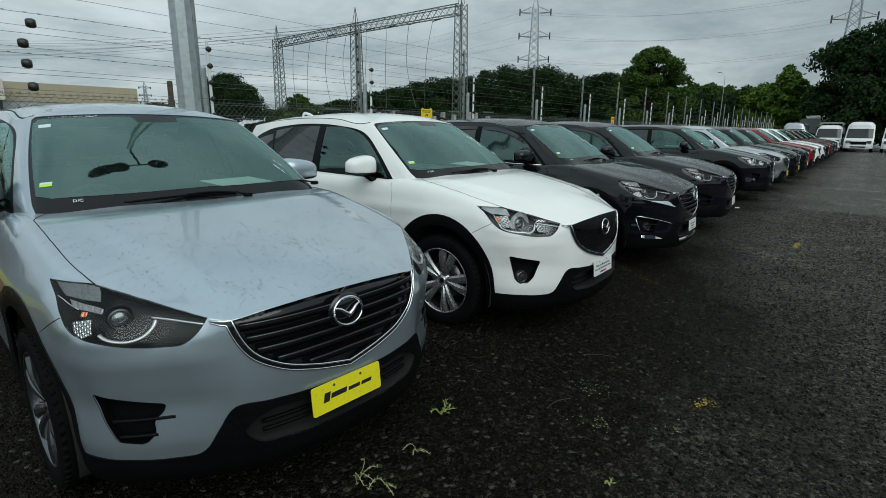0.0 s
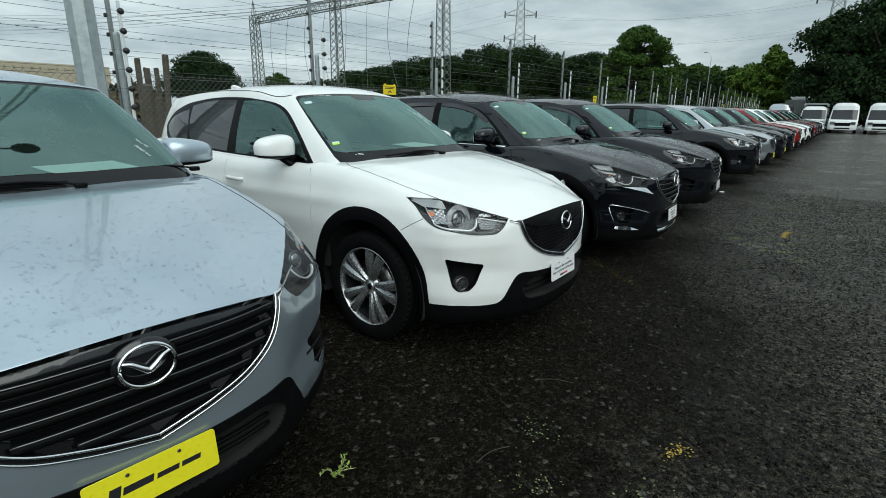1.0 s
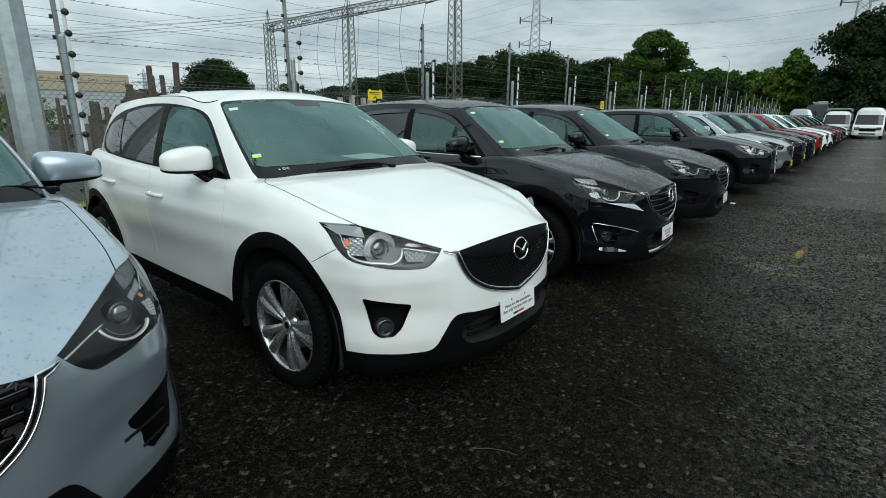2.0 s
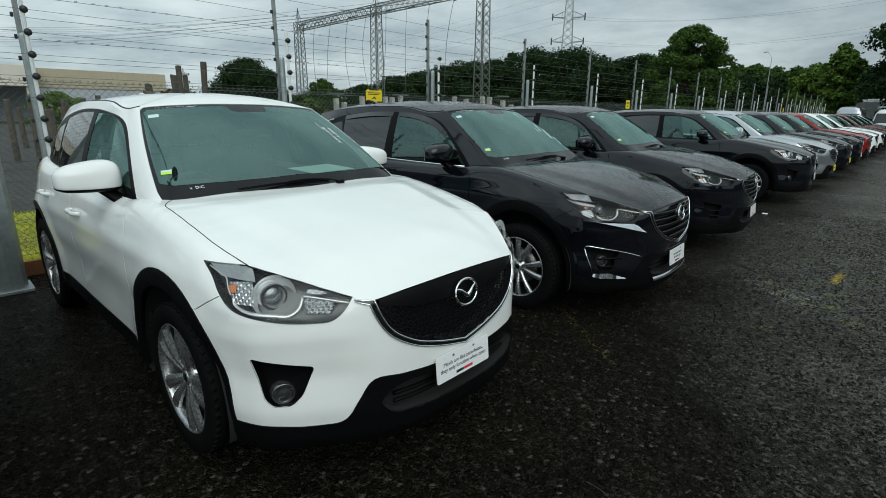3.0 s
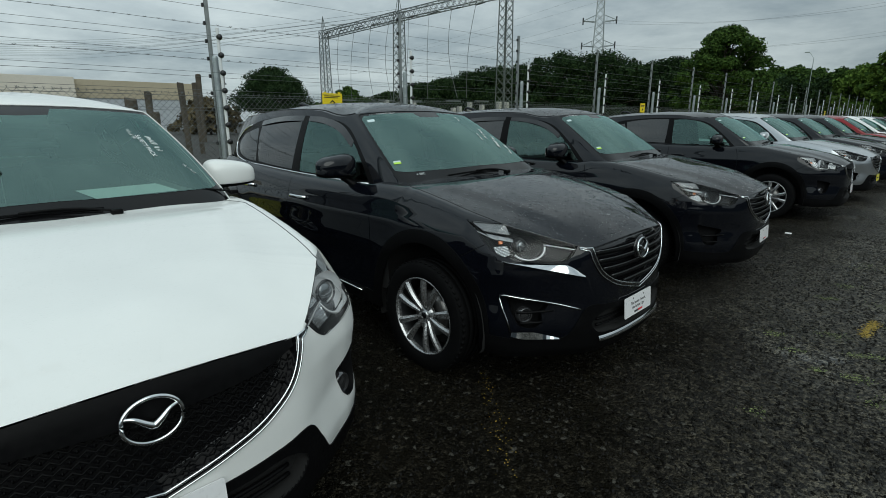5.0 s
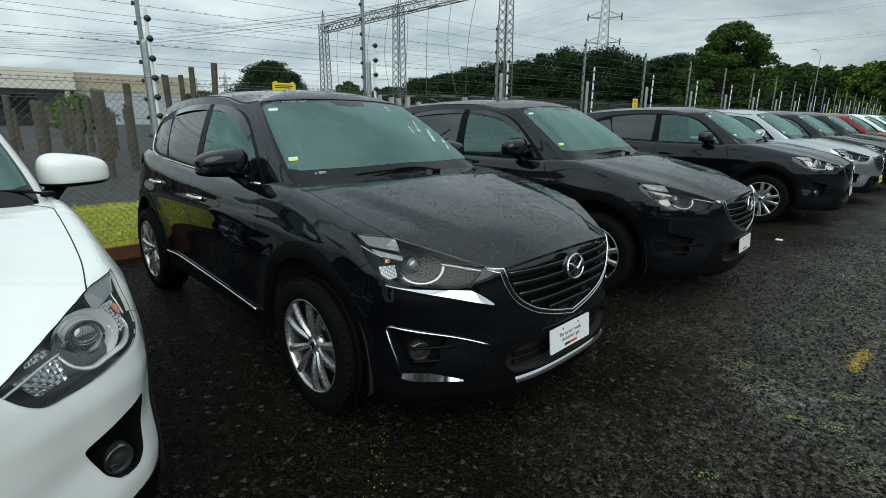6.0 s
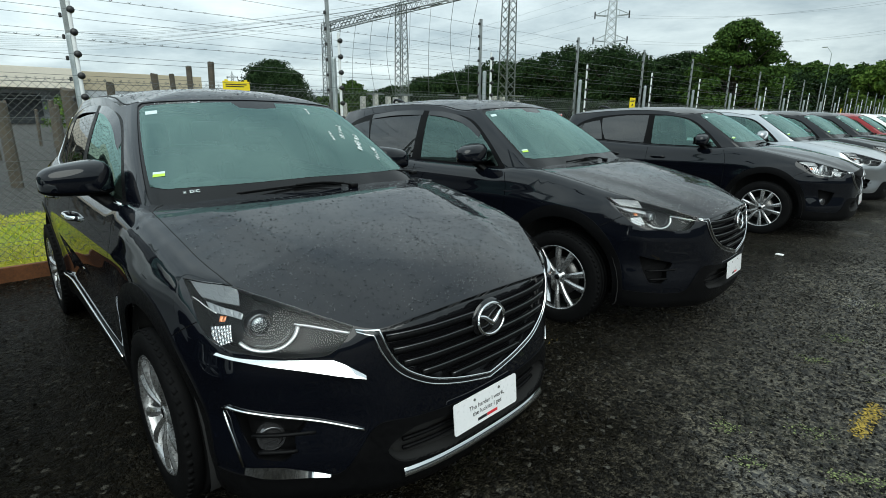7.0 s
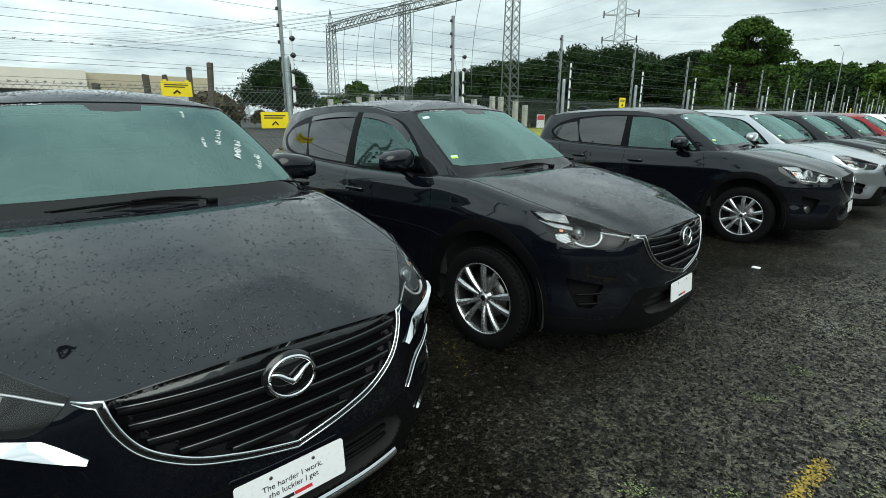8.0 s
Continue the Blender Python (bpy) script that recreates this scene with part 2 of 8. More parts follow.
def empty(name, m=None, label="", category="", group="", kind=""):
    ob = new(name)
    ob.empty_display_size = 0.2
    if m is not None:
        ob.matrix_basis = m
    return tagged(ob, label, category, group, kind)


def box(bm, x0, y0, z0, x1, y1, z1, bevel=0.0, m=None):
    r = bmesh.ops.create_cube(bm, size=1.0)
    vs = r["verts"]
    for v in vs:
        v.co = Vector(((x0 + x1) / 2 + v.co.x * (x1 - x0), (y0 + y1) / 2 + v.co.y * (y1 - y0), (z0 + z1) / 2 + v.co.z * (z1 - z0)))
    if bevel:
        es = list({e for v in vs for e in v.link_edges})
        r = bmesh.ops.bevel(bm, geom=es, offset=bevel, segments=2, affect="EDGES", profile=0.5)
        vs = r["verts"]
    if m is not None:
        bmesh.ops.transform(bm, matrix=m, verts=list({v for v in vs if v.is_valid}))
    return bm


def tube(bm, pts, r, n=6, closed=False, flat=1.0):
    """A tube of radius r (one number, or one a point) along points."""
    pts = [Vector(p) for p in pts]
    rs = r if hasattr(r, "__len__") else [r] * len(pts)
    rings = []
    up = Vector((0, 0, 1))
    for i, p in enumerate(pts):
        a = pts[i - 1] if i or closed else p
        b = pts[(i + 1) % len(pts)] if i < len(pts) - 1 or closed else p
        t = (b - a).normalized()
        u = t.cross(up)
        if u.length < 1e-3:
            u = t.cross(Vector((0, 1, 0)))
        u.normalize()
        w = u.cross(t)
        rings.append([bm.verts.new(p + (u * math.cos(k * math.tau / n) + w * math.sin(k * math.tau / n) * flat) * rs[i]) for k in range(n)])
    last = len(rings) if closed else len(rings) - 1
    for i in range(last):
        a, b = rings[i], rings[(i + 1) % len(rings)]
        for k in range(n):
            bm.faces.new((a[k], a[(k + 1) % n], b[(k + 1) % n], b[k]))
    if not closed:
        bm.faces.new(rings[0][::-1])
        bm.faces.new(rings[-1])
    return bm


def lathe(bm, prof, n=48, axis="y"):
    """Turn a profile of (along, radius) round an axis; ends with radius 0 are closed."""
    rings = []
    for h, r in prof:
        ring = []
        for k in range(n if r > 1e-6 else 1):
            c, s = math.cos(k * math.tau / n) * r, math.sin(k * math.tau / n) * r
            ring.append(bm.verts.new((c, h, s) if axis == "y" else ((h, c, s) if axis == "x" else (c, s, h))))
        rings.append(ring)
    for a, b in zip(rings, rings[1:]):
        for k in range(n):
            if len(a) == 1 and len(b) == 1:
                continue
            if len(a) == 1:
                bm.faces.new((a[0], b[k], b[(k + 1) % n]))
            elif len(b) == 1:
                bm.faces.new((a[k], b[0], a[(k + 1) % n]))
            else:
                bm.faces.new((a[k], b[k], b[(k + 1) % n], a[(k + 1) % n]))
    bmesh.ops.recalc_face_normals(bm, faces=bm.faces)
    return bm


def smooth_line(pts, n=8):
    """A smooth line through points, n steps a span."""
    p = np.array(pts, float)
    if len(p) < 3:
        return np.array([p[0] + (p[-1] - p[0]) * k / n for k in range(n + 1)])
    h = np.maximum(np.linalg.norm(np.diff(p, axis=0), axis=1), 1e-9)
    d = np.diff(p, axis=0) / h[:, None]
    m = np.zeros_like(p)
    m[1:-1] = (d[:-1] * h[1:, None] + d[1:] * h[:-1, None]) / (h[:-1] + h[1:])[:, None]
    m[0], m[-1] = 1.5 * d[0] - 0.5 * m[1], 1.5 * d[-1] - 0.5 * m[-2]
    out = []
    for i in range(len(h)):
        for k in range(n):
            t = k / n
            out.append((2 * t**3 - 3 * t**2 + 1) * p[i] + (t**3 - 2 * t**2 + t) * h[i] * m[i]
                       + (3 * t**2 - 2 * t**3) * p[i + 1] + (t**3 - t**2) * h[i] * m[i + 1])
    out.append(p[-1])
    return np.array(out)


def pch(pairs):
    """A smooth, never overshooting curve through (x, y) pairs, for arrays."""
    x, y = np.array(pairs, float).T
    h, d = np.diff(x), np.diff(y) / np.diff(x)
    m = np.zeros_like(y)
    for i in range(1, len(x) - 1):
        if d[i - 1] * d[i] > 0:
            w1, w2 = 2 * h[i] + h[i - 1], h[i] + 2 * h[i - 1]
            m[i] = (w1 + w2) / (w1 / d[i - 1] + w2 / d[i])
    m[0], m[-1] = d[0], d[-1]

    def f(q):
        q = np.clip(np.asarray(q, float), x[0], x[-1])
        i = np.clip(np.searchsorted(x, q) - 1, 0, len(h) - 1)
        t = (q - x[i]) / h[i]
        return ((2 * t**3 - 3 * t**2 + 1) * y[i] + (t**3 - 2 * t**2 + t) * h[i] * m[i]
                + (3 * t**2 - 2 * t**3) * y[i + 1] + (t**3 - t**2) * h[i] * m[i + 1])
    return f


def sstep(a, b, x):
    t = np.clip((np.asarray(x, float) - a) / (b - a), 0, 1)
    return t * t * (3 - 2 * t)


def inside(poly, pts):
    """Which 2D points lie inside a polygon."""
    q = np.zeros(len(pts), bool)
    x, y = pts[:, 0], pts[:, 1]
    p = np.asarray(poly)
    j = len(p) - 1
    for i in range(len(p)):
        c = ((p[i, 1] > y) != (p[j, 1] > y))
        dy = p[j, 1] - p[i, 1]
        if abs(dy) > 1e-12:
            q ^= c & (x < (p[j, 0] - p[i, 0]) * (y - p[i, 1]) / dy + p[i, 0])
        j = i
    return q


def finely(poly, step, closed=True):
    p = np.asarray(poly, float)
    out = []
    for i in range(len(p) if closed else len(p) - 1):
        a, b = p[i], p[(i + 1) % len(p)]
        n = max(1, int(math.ceil(np.linalg.norm(b - a) / step)))
        out += [a + (b - a) * k / n for k in range(n)]
    if not closed:
        out.append(p[-1])
    return np.array(out)


def cut_sheet(domain, regions, step, extra=()):
    """Triangles of a 2D sheet, cut along the outlines of its regions: points, triangles, and each triangle's region (-1: the rest, -2: outside)."""
    pts, edges = [], []
    for poly in [domain] + [p for _, p in regions]:
        q = finely(poly, step)
        keep = np.linalg.norm(q - np.roll(q, 1, axis=0), axis=1) > 1e-5
        q = q[keep]
        k = len(pts)
        pts += [tuple(v) for v in q]
        edges += [(k + i, k + (i + 1) % len(q)) for i in range(len(q))]
    lines = np.array(pts)
    lo, hi = np.min(np.array(domain), axis=0), np.max(np.array(domain), axis=0)
    gx, gy = np.meshgrid(np.arange(lo[0] + step / 2, hi[0], step), np.arange(lo[1] + step / 2, hi[1], step))
    grid = np.c_[gx.ravel(), gy.ravel()]
    far = np.ones(len(grid), bool)
    for i in range(0, len(lines), 400):
        dd = np.abs(grid[:, None, :] - lines[None, i:i + 400, :])
        far &= ((dd**2).sum(-1) > (0.5 * step) ** 2).all(1)
    pts += [tuple(v) for v in grid[far]]
    if len(extra):
        ex = np.array(extra)
        ok = np.ones(len(ex), bool)
        for i in range(0, len(lines), 400):
            ok &= (((ex[:, None, :] - lines[None, i:i + 400, :]) ** 2).sum(-1) > 4e-7).all(1)
        pts += [tuple(v) for v in ex[ok]]
    v, _, f, *_ = delaunay_2d_cdt([Vector(p) for p in pts], edges, [], 0, 1e-6)
    v = np.array([tuple(p) for p in v])
    f = np.array([t for t in f if len(t) == 3])
    c = v[f].mean(1)
    lab = np.where(inside(domain, c), -1, -2)
    for k, (_, poly) in enumerate(regions):
        lab[(lab != -2) & inside(poly, c)] = k
    return v, f, lab


NORMALS = {}


def surface_normals(surf, uv):
    if surf in NORMALS:
        return NORMALS[surf](uv)
    e = 0.002
    a = surf(uv + [e, 0]) - surf(uv - [e, 0])
    b = surf(uv + [0, e]) - surf(uv - [0, e])
    n = np.cross(a, b)
    return n / np.maximum(np.linalg.norm(n, axis=1), 1e-9)[:, None]


def skin(surf, v, f, offset=0.0, rim=0.0, sides=(1, -1), flip=1.0):
    """A mesh of a cut sheet laid on a surface, offset along its normal, its edges turned in by rim; one side of the car or both."""
    used, inv = np.unique(f, return_inverse=True)
    f = inv.reshape(f.shape)
    uv = v[used]
    n = surface_normals(surf, uv) * flip
    p = surf(uv) + n * offset
    a = p[f]
    want = (np.cross(a[:, 1] - a[:, 0], a[:, 2] - a[:, 0]) * n[f].mean(1)).sum(1) < 0
    f = f.copy()
    f[want] = f[want][:, ::-1]
    faces = [tuple(t) for t in f]
    norms = n
    if rim:
        from collections import Counter
        count = Counter()
        for t in faces:
            for i in range(3):
                count[frozenset((t[i], t[(i + 1) % 3]))] += 1
        edge = [(t[i], t[(i + 1) % 3]) for t in faces for i in range(3) if count[frozenset((t[i], t[(i + 1) % 3]))] == 1]
        edge = [e for e in edge if not (abs(p[e[0], 1]) < 1e-3 and abs(p[e[1], 1]) < 1e-3 and len(sides) == 2)]
        ids = sorted({i for e in edge for i in e})
        k = len(p)
        top = {i: k + j for j, i in enumerate(ids)}
        low = {i: k + len(ids) + j for j, i in enumerate(ids)}
        p = np.vstack([p, p[ids], p[ids] - n[ids] * rim])
        norms = np.vstack([n, np.zeros((2 * len(ids), 3))])
        faces += [(top[e[1]], top[e[0]], low[e[0]], low[e[1]]) for e in edge]
    allp, alln, allf = [], [], []
    for s in sides:
        k = sum(len(q) for q in allp)
        allp.append(p * [1, s, 1])
        alln.append(norms * [1, s, 1])
        allf += [tuple(i + k for i in (t if s > 0 else t[::-1])) for t in faces]
    me = bpy.data.meshes.new("sheet")
    me.from_pydata(np.vstack(allp).tolist(), [], allf)
    me.shade_smooth()
    me.update()
    me.normals_split_custom_set_from_vertices(np.vstack(alln).tolist())
    me.materials.append(None)
    return me


def grid_skin(surf, us, vs, offset=0.0, rim=0.0, sides=(1, -1), flip=1.0):
    """The same for a whole rectangle of a surface."""
    U, V = np.meshgrid(us, vs, indexing="ij")
    uv = np.c_[U.ravel(), V.ravel()]
    nv = len(vs)
    f = []
    for i in range(len(us) - 1):
        for j in range(nv - 1):
            a, b, c, d = i * nv + j, (i + 1) * nv + j, (i + 1) * nv + j + 1, i * nv + j + 1
            f += [(a, b, c), (a, c, d)]
    return skin(surf, uv, np.array(f), offset, rim, sides, flip)


def words(body, size, material, parent, m, label=""):
    """Lettering in the built-in font, as a thin mesh-like curve."""
    cu = bpy.data.curves.new("lettering", "FONT")
    cu.body, cu.size, cu.align_x, cu.align_y, cu.extrude = body, size, "CENTER", "CENTER", 0.0004
    cu.materials.append(material)
    ob = new("lettering", cu)
    ob.parent = parent
    ob.matrix_basis = m
    return tagged(ob, label)


# ---- the parked SUV: one shape, x forward from the nose, z up from the ground ----
OUT = smooth_line([(0, 0), (-0.003, 0.15), (-0.018, 0.30), (-0.056, 0.44), (-0.122, 0.55), (-0.200, 0.66), (-0.270, 0.765), (-0.345, 0.843), (-0.45, 0.886), (-0.60, 0.908), (-0.82, 0.924),
                   (-1.10, 0.933), (-1.8, 0.936), (-2.6, 0.932), (-3.4, 0.920), (-3.9, 0.89), (-4.25, 0.81), (-4.45, 0.63), (-4.53, 0.35), (-4.54, 0)], 24)
OUT_S = np.r_[0, np.cumsum(np.linalg.norm(np.diff(OUT, axis=0), axis=1))]
S_END = OUT_S[-1]
OUT_T = np.gradient(OUT, OUT_S, axis=0)
OUT_T /= np.linalg.norm(OUT_T, axis=1)[:, None]
OUT_T[0] = (0, 1)


def s_y(y):
    k = int(np.argmax(OUT[:, 1]))
    return float(np.interp(y, OUT[:k, 1], OUT_S[:k]))


def s_x(x):
    return float(np.interp(-x, -OUT[:, 0], OUT_S))


S_COWL = s_x(-1.46)
AXLE_F, AXLE_R, HUB = -0.96, -3.68, 0.362
# the bonnet's edge in space: over the grille, along the lamp, up the wing to the screen, then the waist line
RIM = [(-0.045, 0.0, 0.906), (-0.052, 0.20, 0.902), (-0.072, 0.36, 0.889), (-0.092, 0.455, 0.874), (-0.145, 0.518, 0.884), (-0.308, 0.645, 0.941), (-0.48, 0.764, 0.995), (-0.65, 0.785, 1.032),
       (-0.85, 0.792, 1.075), (-1.05, 0.793, 1.113), (-1.22, 0.793, 1.140), (-1.46, 0.803, 1.148)]


def foot_on_outline(x, y):
    """Arc length of the outline's nearest point, and the distance to it."""
    d = np.hypot(OUT[:, 0] - x, OUT[:, 1] - y)
    k = int(np.argmin(d))
    return float(OUT_S[k]), float(d[k])


RIM_LINE = np.vstack([smooth_line(RIM[:5], 4)[:-1], smooth_line(RIM[4:7], 8)[:-1], smooth_line(RIM[6:], 4)])
_rim = [(0.0, 0.045, 0.906)]
for _x, _y, _z in RIM_LINE[1:]:
    _a, _d = foot_on_outline(_x, _y)
    if _a > _rim[-1][0] + 0.012:
        _rim.append((_a, _d, float(_z)))
S_MID = foot_on_outline(*RIM[5][:2])[0]
TOP = pch([(a, z) for a, _, z in _rim] + [(s_x(-1.68), 1.125), (s_x(-2.4), 1.128), (s_x(-3.3), 1.155), (s_x(-3.9), 1.192), (s_x(-4.25), 1.2), (S_END, 1.2)])
TOP_IN = pch([(a, d) for a, d, _ in _rim] + [(s_x(-1.75), 0.128), (s_x(-3.3), 0.128), (s_x(-4.0), 0.14), (S_END, 0.12)])
S_LAMP_IN, S_LAMP_OUT = foot_on_outline(*RIM[4][:2])[0], foot_on_outline(*RIM[6][:2])[0]
TOP_R = pch([(0, 0.06), (s_y(0.40), 0.06), (S_LAMP_IN, 0.085), (S_MID, 0.145), (S_LAMP_OUT, 0.165), (s_x(-1.0), 0.165), (s_x(-1.5), 0.15), (s_x(-2.2), 0.13), (S_END, 0.12)])
BOTTOM = pch([(0, 0.225), (s_y(0.5), 0.235), (s_x(-0.6), 0.255), (s_x(-1.4), 0.30), (s_x(-3.3), 0.30), (s_x(-4.2), 0.33), (S_END, 0.33)])
IN_FRONT = pch([(0.15, 0.10), (0.22, 0.05), (0.30, 0.008), (0.42, 0.0), (0.58, 0.0), (0.70, 0.004), (0.82, 0.012), (0.95, 0.04)])
IN_SIDE = pch([(0.2, 0.07), (0.32, 0.03), (0.45, 0.022), (0.62, 0.016), (0.78, 0.002), (0.90, 0.006), (1.0, 0.025), (1.2, 0.07)])
IN_REAR = pch([(0.2, 0.08), (0.4, 0.01), (0.6, 0.0), (0.8, 0.02), (1.2, 0.10)])


def lamp_zone(s):
    """1 where the sheet under the bonnet's edge is the lamp's slanting face, 0 where it rolls over."""
    return sstep(S_LAMP_IN - 0.10, S_LAMP_IN, s) * (1 - sstep(S_LAMP_OUT - 0.02, S_LAMP_OUT + 0.22, s))


def lower(uv):
    """Bumpers, wings and doors: along the outline s, at height z."""
    s, z = np.abs(uv[:, 0]), uv[:, 1]
    mir = np.where(uv[:, 0] < 0, -1.0, 1.0)
    x, y = np.interp(s, OUT_S, OUT[:, 0]), np.interp(s, OUT_S, OUT[:, 1])
    tx, ty = np.interp(s, OUT_S, OUT_T[:, 0]), np.interp(s, OUT_S, OUT_T[:, 1])
    wf = 1 - sstep(s_y(0.5), s_x(-0.72), s)
    wr = sstep(s_x(-3.9), s_x(-4.5), s)

    def base(zz):
        d = wf * IN_FRONT(zz) + wr * IN_REAR(zz) + (1 - wf - wr) * IN_SIDE(zz)
        for a in (AXLE_F, AXLE_R):
            r = np.hypot(x - a, zz - HUB)
            d = d - 0.016 * np.exp(-((r - 0.50) / 0.085) ** 2) * (1 - wf)
        # bumper: a shoulder under the lamp, a hollow beside the fog lamp, a fuller chin
        side = sstep(s_y(0.42), s_y(0.62), s) * (1 - sstep(s_x(-0.42), s_x(-0.62), s))
        d = d + side * (0.009 * np.exp(-((zz - 0.57) / 0.06) ** 2) - 0.006 * np.exp(-((zz - 0.735) / 0.045) ** 2) - 0.006 * np.exp(-((zz - 0.42) / 0.05) ** 2))
        # a shoulder line that runs back from the lamp
        d = d - 0.007 * np.exp(-((zz - 0.93 - 0.02 * (x + 1.0)) / 0.05) ** 2) * sstep(-0.5, -1.2, x) * (1 - wr)
        # hollow of the lower doors
        d = d + 0.010 * np.exp(-((zz - 0.56) / 0.13) ** 2) * sstep(-1.4, -1.9, x) * (1 - sstep(-2.9, -3.3, x))
        return d
    zt, r = TOP(s), TOP_R(s)
    u = np.clip((zt - z) / r, 0, 1)
    f = 1 - np.maximum(1 - (1 - u) ** 2.5, 0) ** 0.4
    f = f + (np.maximum(1 - u, 0) ** 1.45 - f) * lamp_zone(s)
    d = base(z) + (TOP_IN(s) - base(zt)) * f
    return np.c_[x - ty * d, (y + tx * d) * mir, z]


def lower_normals(uv):
    """Normals that stay true where the sheet rolls over at its upper edge."""
    s, z = np.abs(uv[:, 0]), uv[:, 1]
    zt, r = TOP(s), TOP_R(s)
    u = np.clip((zt - z) / r, 0, 1)
    w = u ** 0.4

    def at(ss, ww):
        ww = np.clip(ww, 0, 1)
        return lower(np.c_[ss, TOP(ss) - TOP_R(ss) * ww ** 2.5])
    e, k = 0.004, 0.012
    rolled = np.cross(at(s + e, w) - at(np.abs(s - e), w) * np.where(s < e, -1, 1)[:, None] ** np.array([0, 1, 0]), at(s, w - k) - at(s, w + k))
    e = 0.002
    q = np.c_[s, z]
    plain = np.cross(lower(q + [e, 0]) - lower(q - [e, 0]), lower(q + [0, e]) - lower(q - [0, e]))
    n = np.where((u < 0.97)[:, None], rolled, plain)
    n /= np.maximum(np.linalg.norm(n, axis=1), 1e-9)[:, None]
    # run into the bonnet without a crease
    m = (w < 0.6) & (s < S_COWL)
    if m.any():
        b = surface_normals(bonnet, np.c_[s[m], np.full(m.sum(), 0.03)])
        b *= np.sign((b * n[m]).sum(1))[:, None]
        g = (np.exp(-(w[m] / 0.28) ** 2) * (1 - lamp_zone(s[m])))[:, None]
        n[m] = n[m] * (1 - g) + b * g
        n /= np.maximum(np.linalg.norm(n, axis=1), 1e-9)[:, None]
    n[:, 1] *= np.where(uv[:, 0] < 0, -1.0, 1.0)
    return n


# s of a point of the front given its y, or of the side given its x, at height z
_probe = np.linspace(0, S_END, 1600)


def at_y(y, z):
    p = lower(np.c_[_probe, np.full(1600, z)])
    k = int(np.argmax(p[:, 1]))
    return (float(np.interp(y, p[:k, 1], _probe[:k])), z)


def at_x(x, z):
    p = lower(np.c_[_probe, np.full(1600, z)])
    return (float(np.interp(-x, -p[:, 0], _probe)), z)


def on_body(s, z, out=0.0):
    uv = np.array([[s, z]], float)
    return Vector(lower(uv)[0] + surface_normals(lower, uv)[0] * FLIP_L * out)


FLIP_L = 1.0

# bonnet: rungs from the edge to the middle line
MID_X = pch([(0, -0.42), (s_y(0.43), -0.55), (s_x(-0.5), -0.72), (s_x(-1.0), -0.98), (S_COWL, -1.215)])
MID_Z = pch([(-1.35, 1.172), (-1.1, 1.143), (-0.8, 1.097), (-0.5, 1.042), (-0.25, 0.986), (-0.12, 0.943), (-0.045, 0.906)])


def bonnet(uv):
    s, q = np.abs(uv[:, 0]), np.clip(uv[:, 1], 0, 1)
    mir = np.where(uv[:, 0] < 0, -1.0, 1.0)
    e = lower(np.c_[s, TOP(s)])
    mx = MID_X(s)
    x = e[:, 0] + (mx - e[:, 0]) * q + 0.20 * q * (1 - q) * sstep(0.5, 1.0, s / S_COWL)
    y = e[:, 1] * (1 - q)
    # flat across the middle, falling away towards the edge, with a soft crease from the screen to the grille's corner
    z = MID_Z(x) - (MID_Z(e[:, 0]) - e[:, 2]) * (1 - q) ** 2.6
    crease = 0.40 + (np.clip(-x, 0, 1.4) - 0.10) * 0.20
    z = z + 0.015 * (1 - sstep(-0.03, 0.13, np.abs(y) - crease)) * sstep(0.06, 0.35, -x) * (1 - sstep(1.0, 1.25, -x)) * sstep(0.0, 0.18, q)
    return np.c_[x, y * mir, z]


NORMALS[lower] = lower_normals
FLIP_L = 1.0 if lower_normals(np.array([[s_x(-2.0), 0.7]]))[0][1] > 0 else -1.0


# glasshouse: from the waist line to the roof's edge, round from the screen's middle
GH_B = smooth_line([(-1.235, 0, 1.160), (-1.272, 0.40, 1.158), (-1.385, 0.770, 1.158), (-1.56, 0.808, 1.118), (-2.2, 0.812, 1.115), (-2.8, 0.808, 1.132),
                    (-3.4, 0.79, 1.155), (-3.95, 0.735, 1.19), (-4.28, 0.60, 1.2), (-4.40, 0.3, 1.2), (-4.42, 0, 1.2)], 16)
GH_R = smooth_line([(-1.965, 0, 1.630), (-1.985, 0.33, 1.622), (-2.05, 0.592, 1.598), (-2.15, 0.624, 1.582), (-2.5, 0.624, 1.628), (-2.9, 0.614, 1.642),
                    (-3.4, 0.590, 1.630), (-3.9, 0.550, 1.592), (-4.15, 0.49, 1.570), (-4.22, 0.25, 1.588), (-4.23, 0, 1.592)], 16)
GH_T = np.r_[0, np.cumsum(np.linalg.norm(np.diff(GH_B, axis=0), axis=1))]
GH_NODE = [GH_T[16 * k] for k in range(11)]
GH_H = 0.55


def glasshouse(uv):
    u, t = np.abs(uv[:, 0]), uv[:, 1] / GH_H
    mir = np.where(uv[:, 0] < 0, -1.0, 1.0)
    b = np.array([np.interp(u, GH_T, GH_B[:, k]) for k in range(3)]).T
    r = np.array([np.interp(u, GH_T, GH_R[:, k]) for k in range(3)]).T
    p = b + (r - b) * t[:, None]
    bulge = 4 * t * (1 - t)
    side = sstep(GH_NODE[1], GH_NODE[3], u) * (1 - sstep(GH_NODE[7], GH_NODE[9], u))
    p[:, 1] += 0.022 * bulge * side
    p[:, 2] += 0.030 * bulge * (1 - side)
    p[:, 0] += 0.020 * bulge * (1 - sstep(0, GH_NODE[3], u))
    p[:, 1] *= mir
    return p


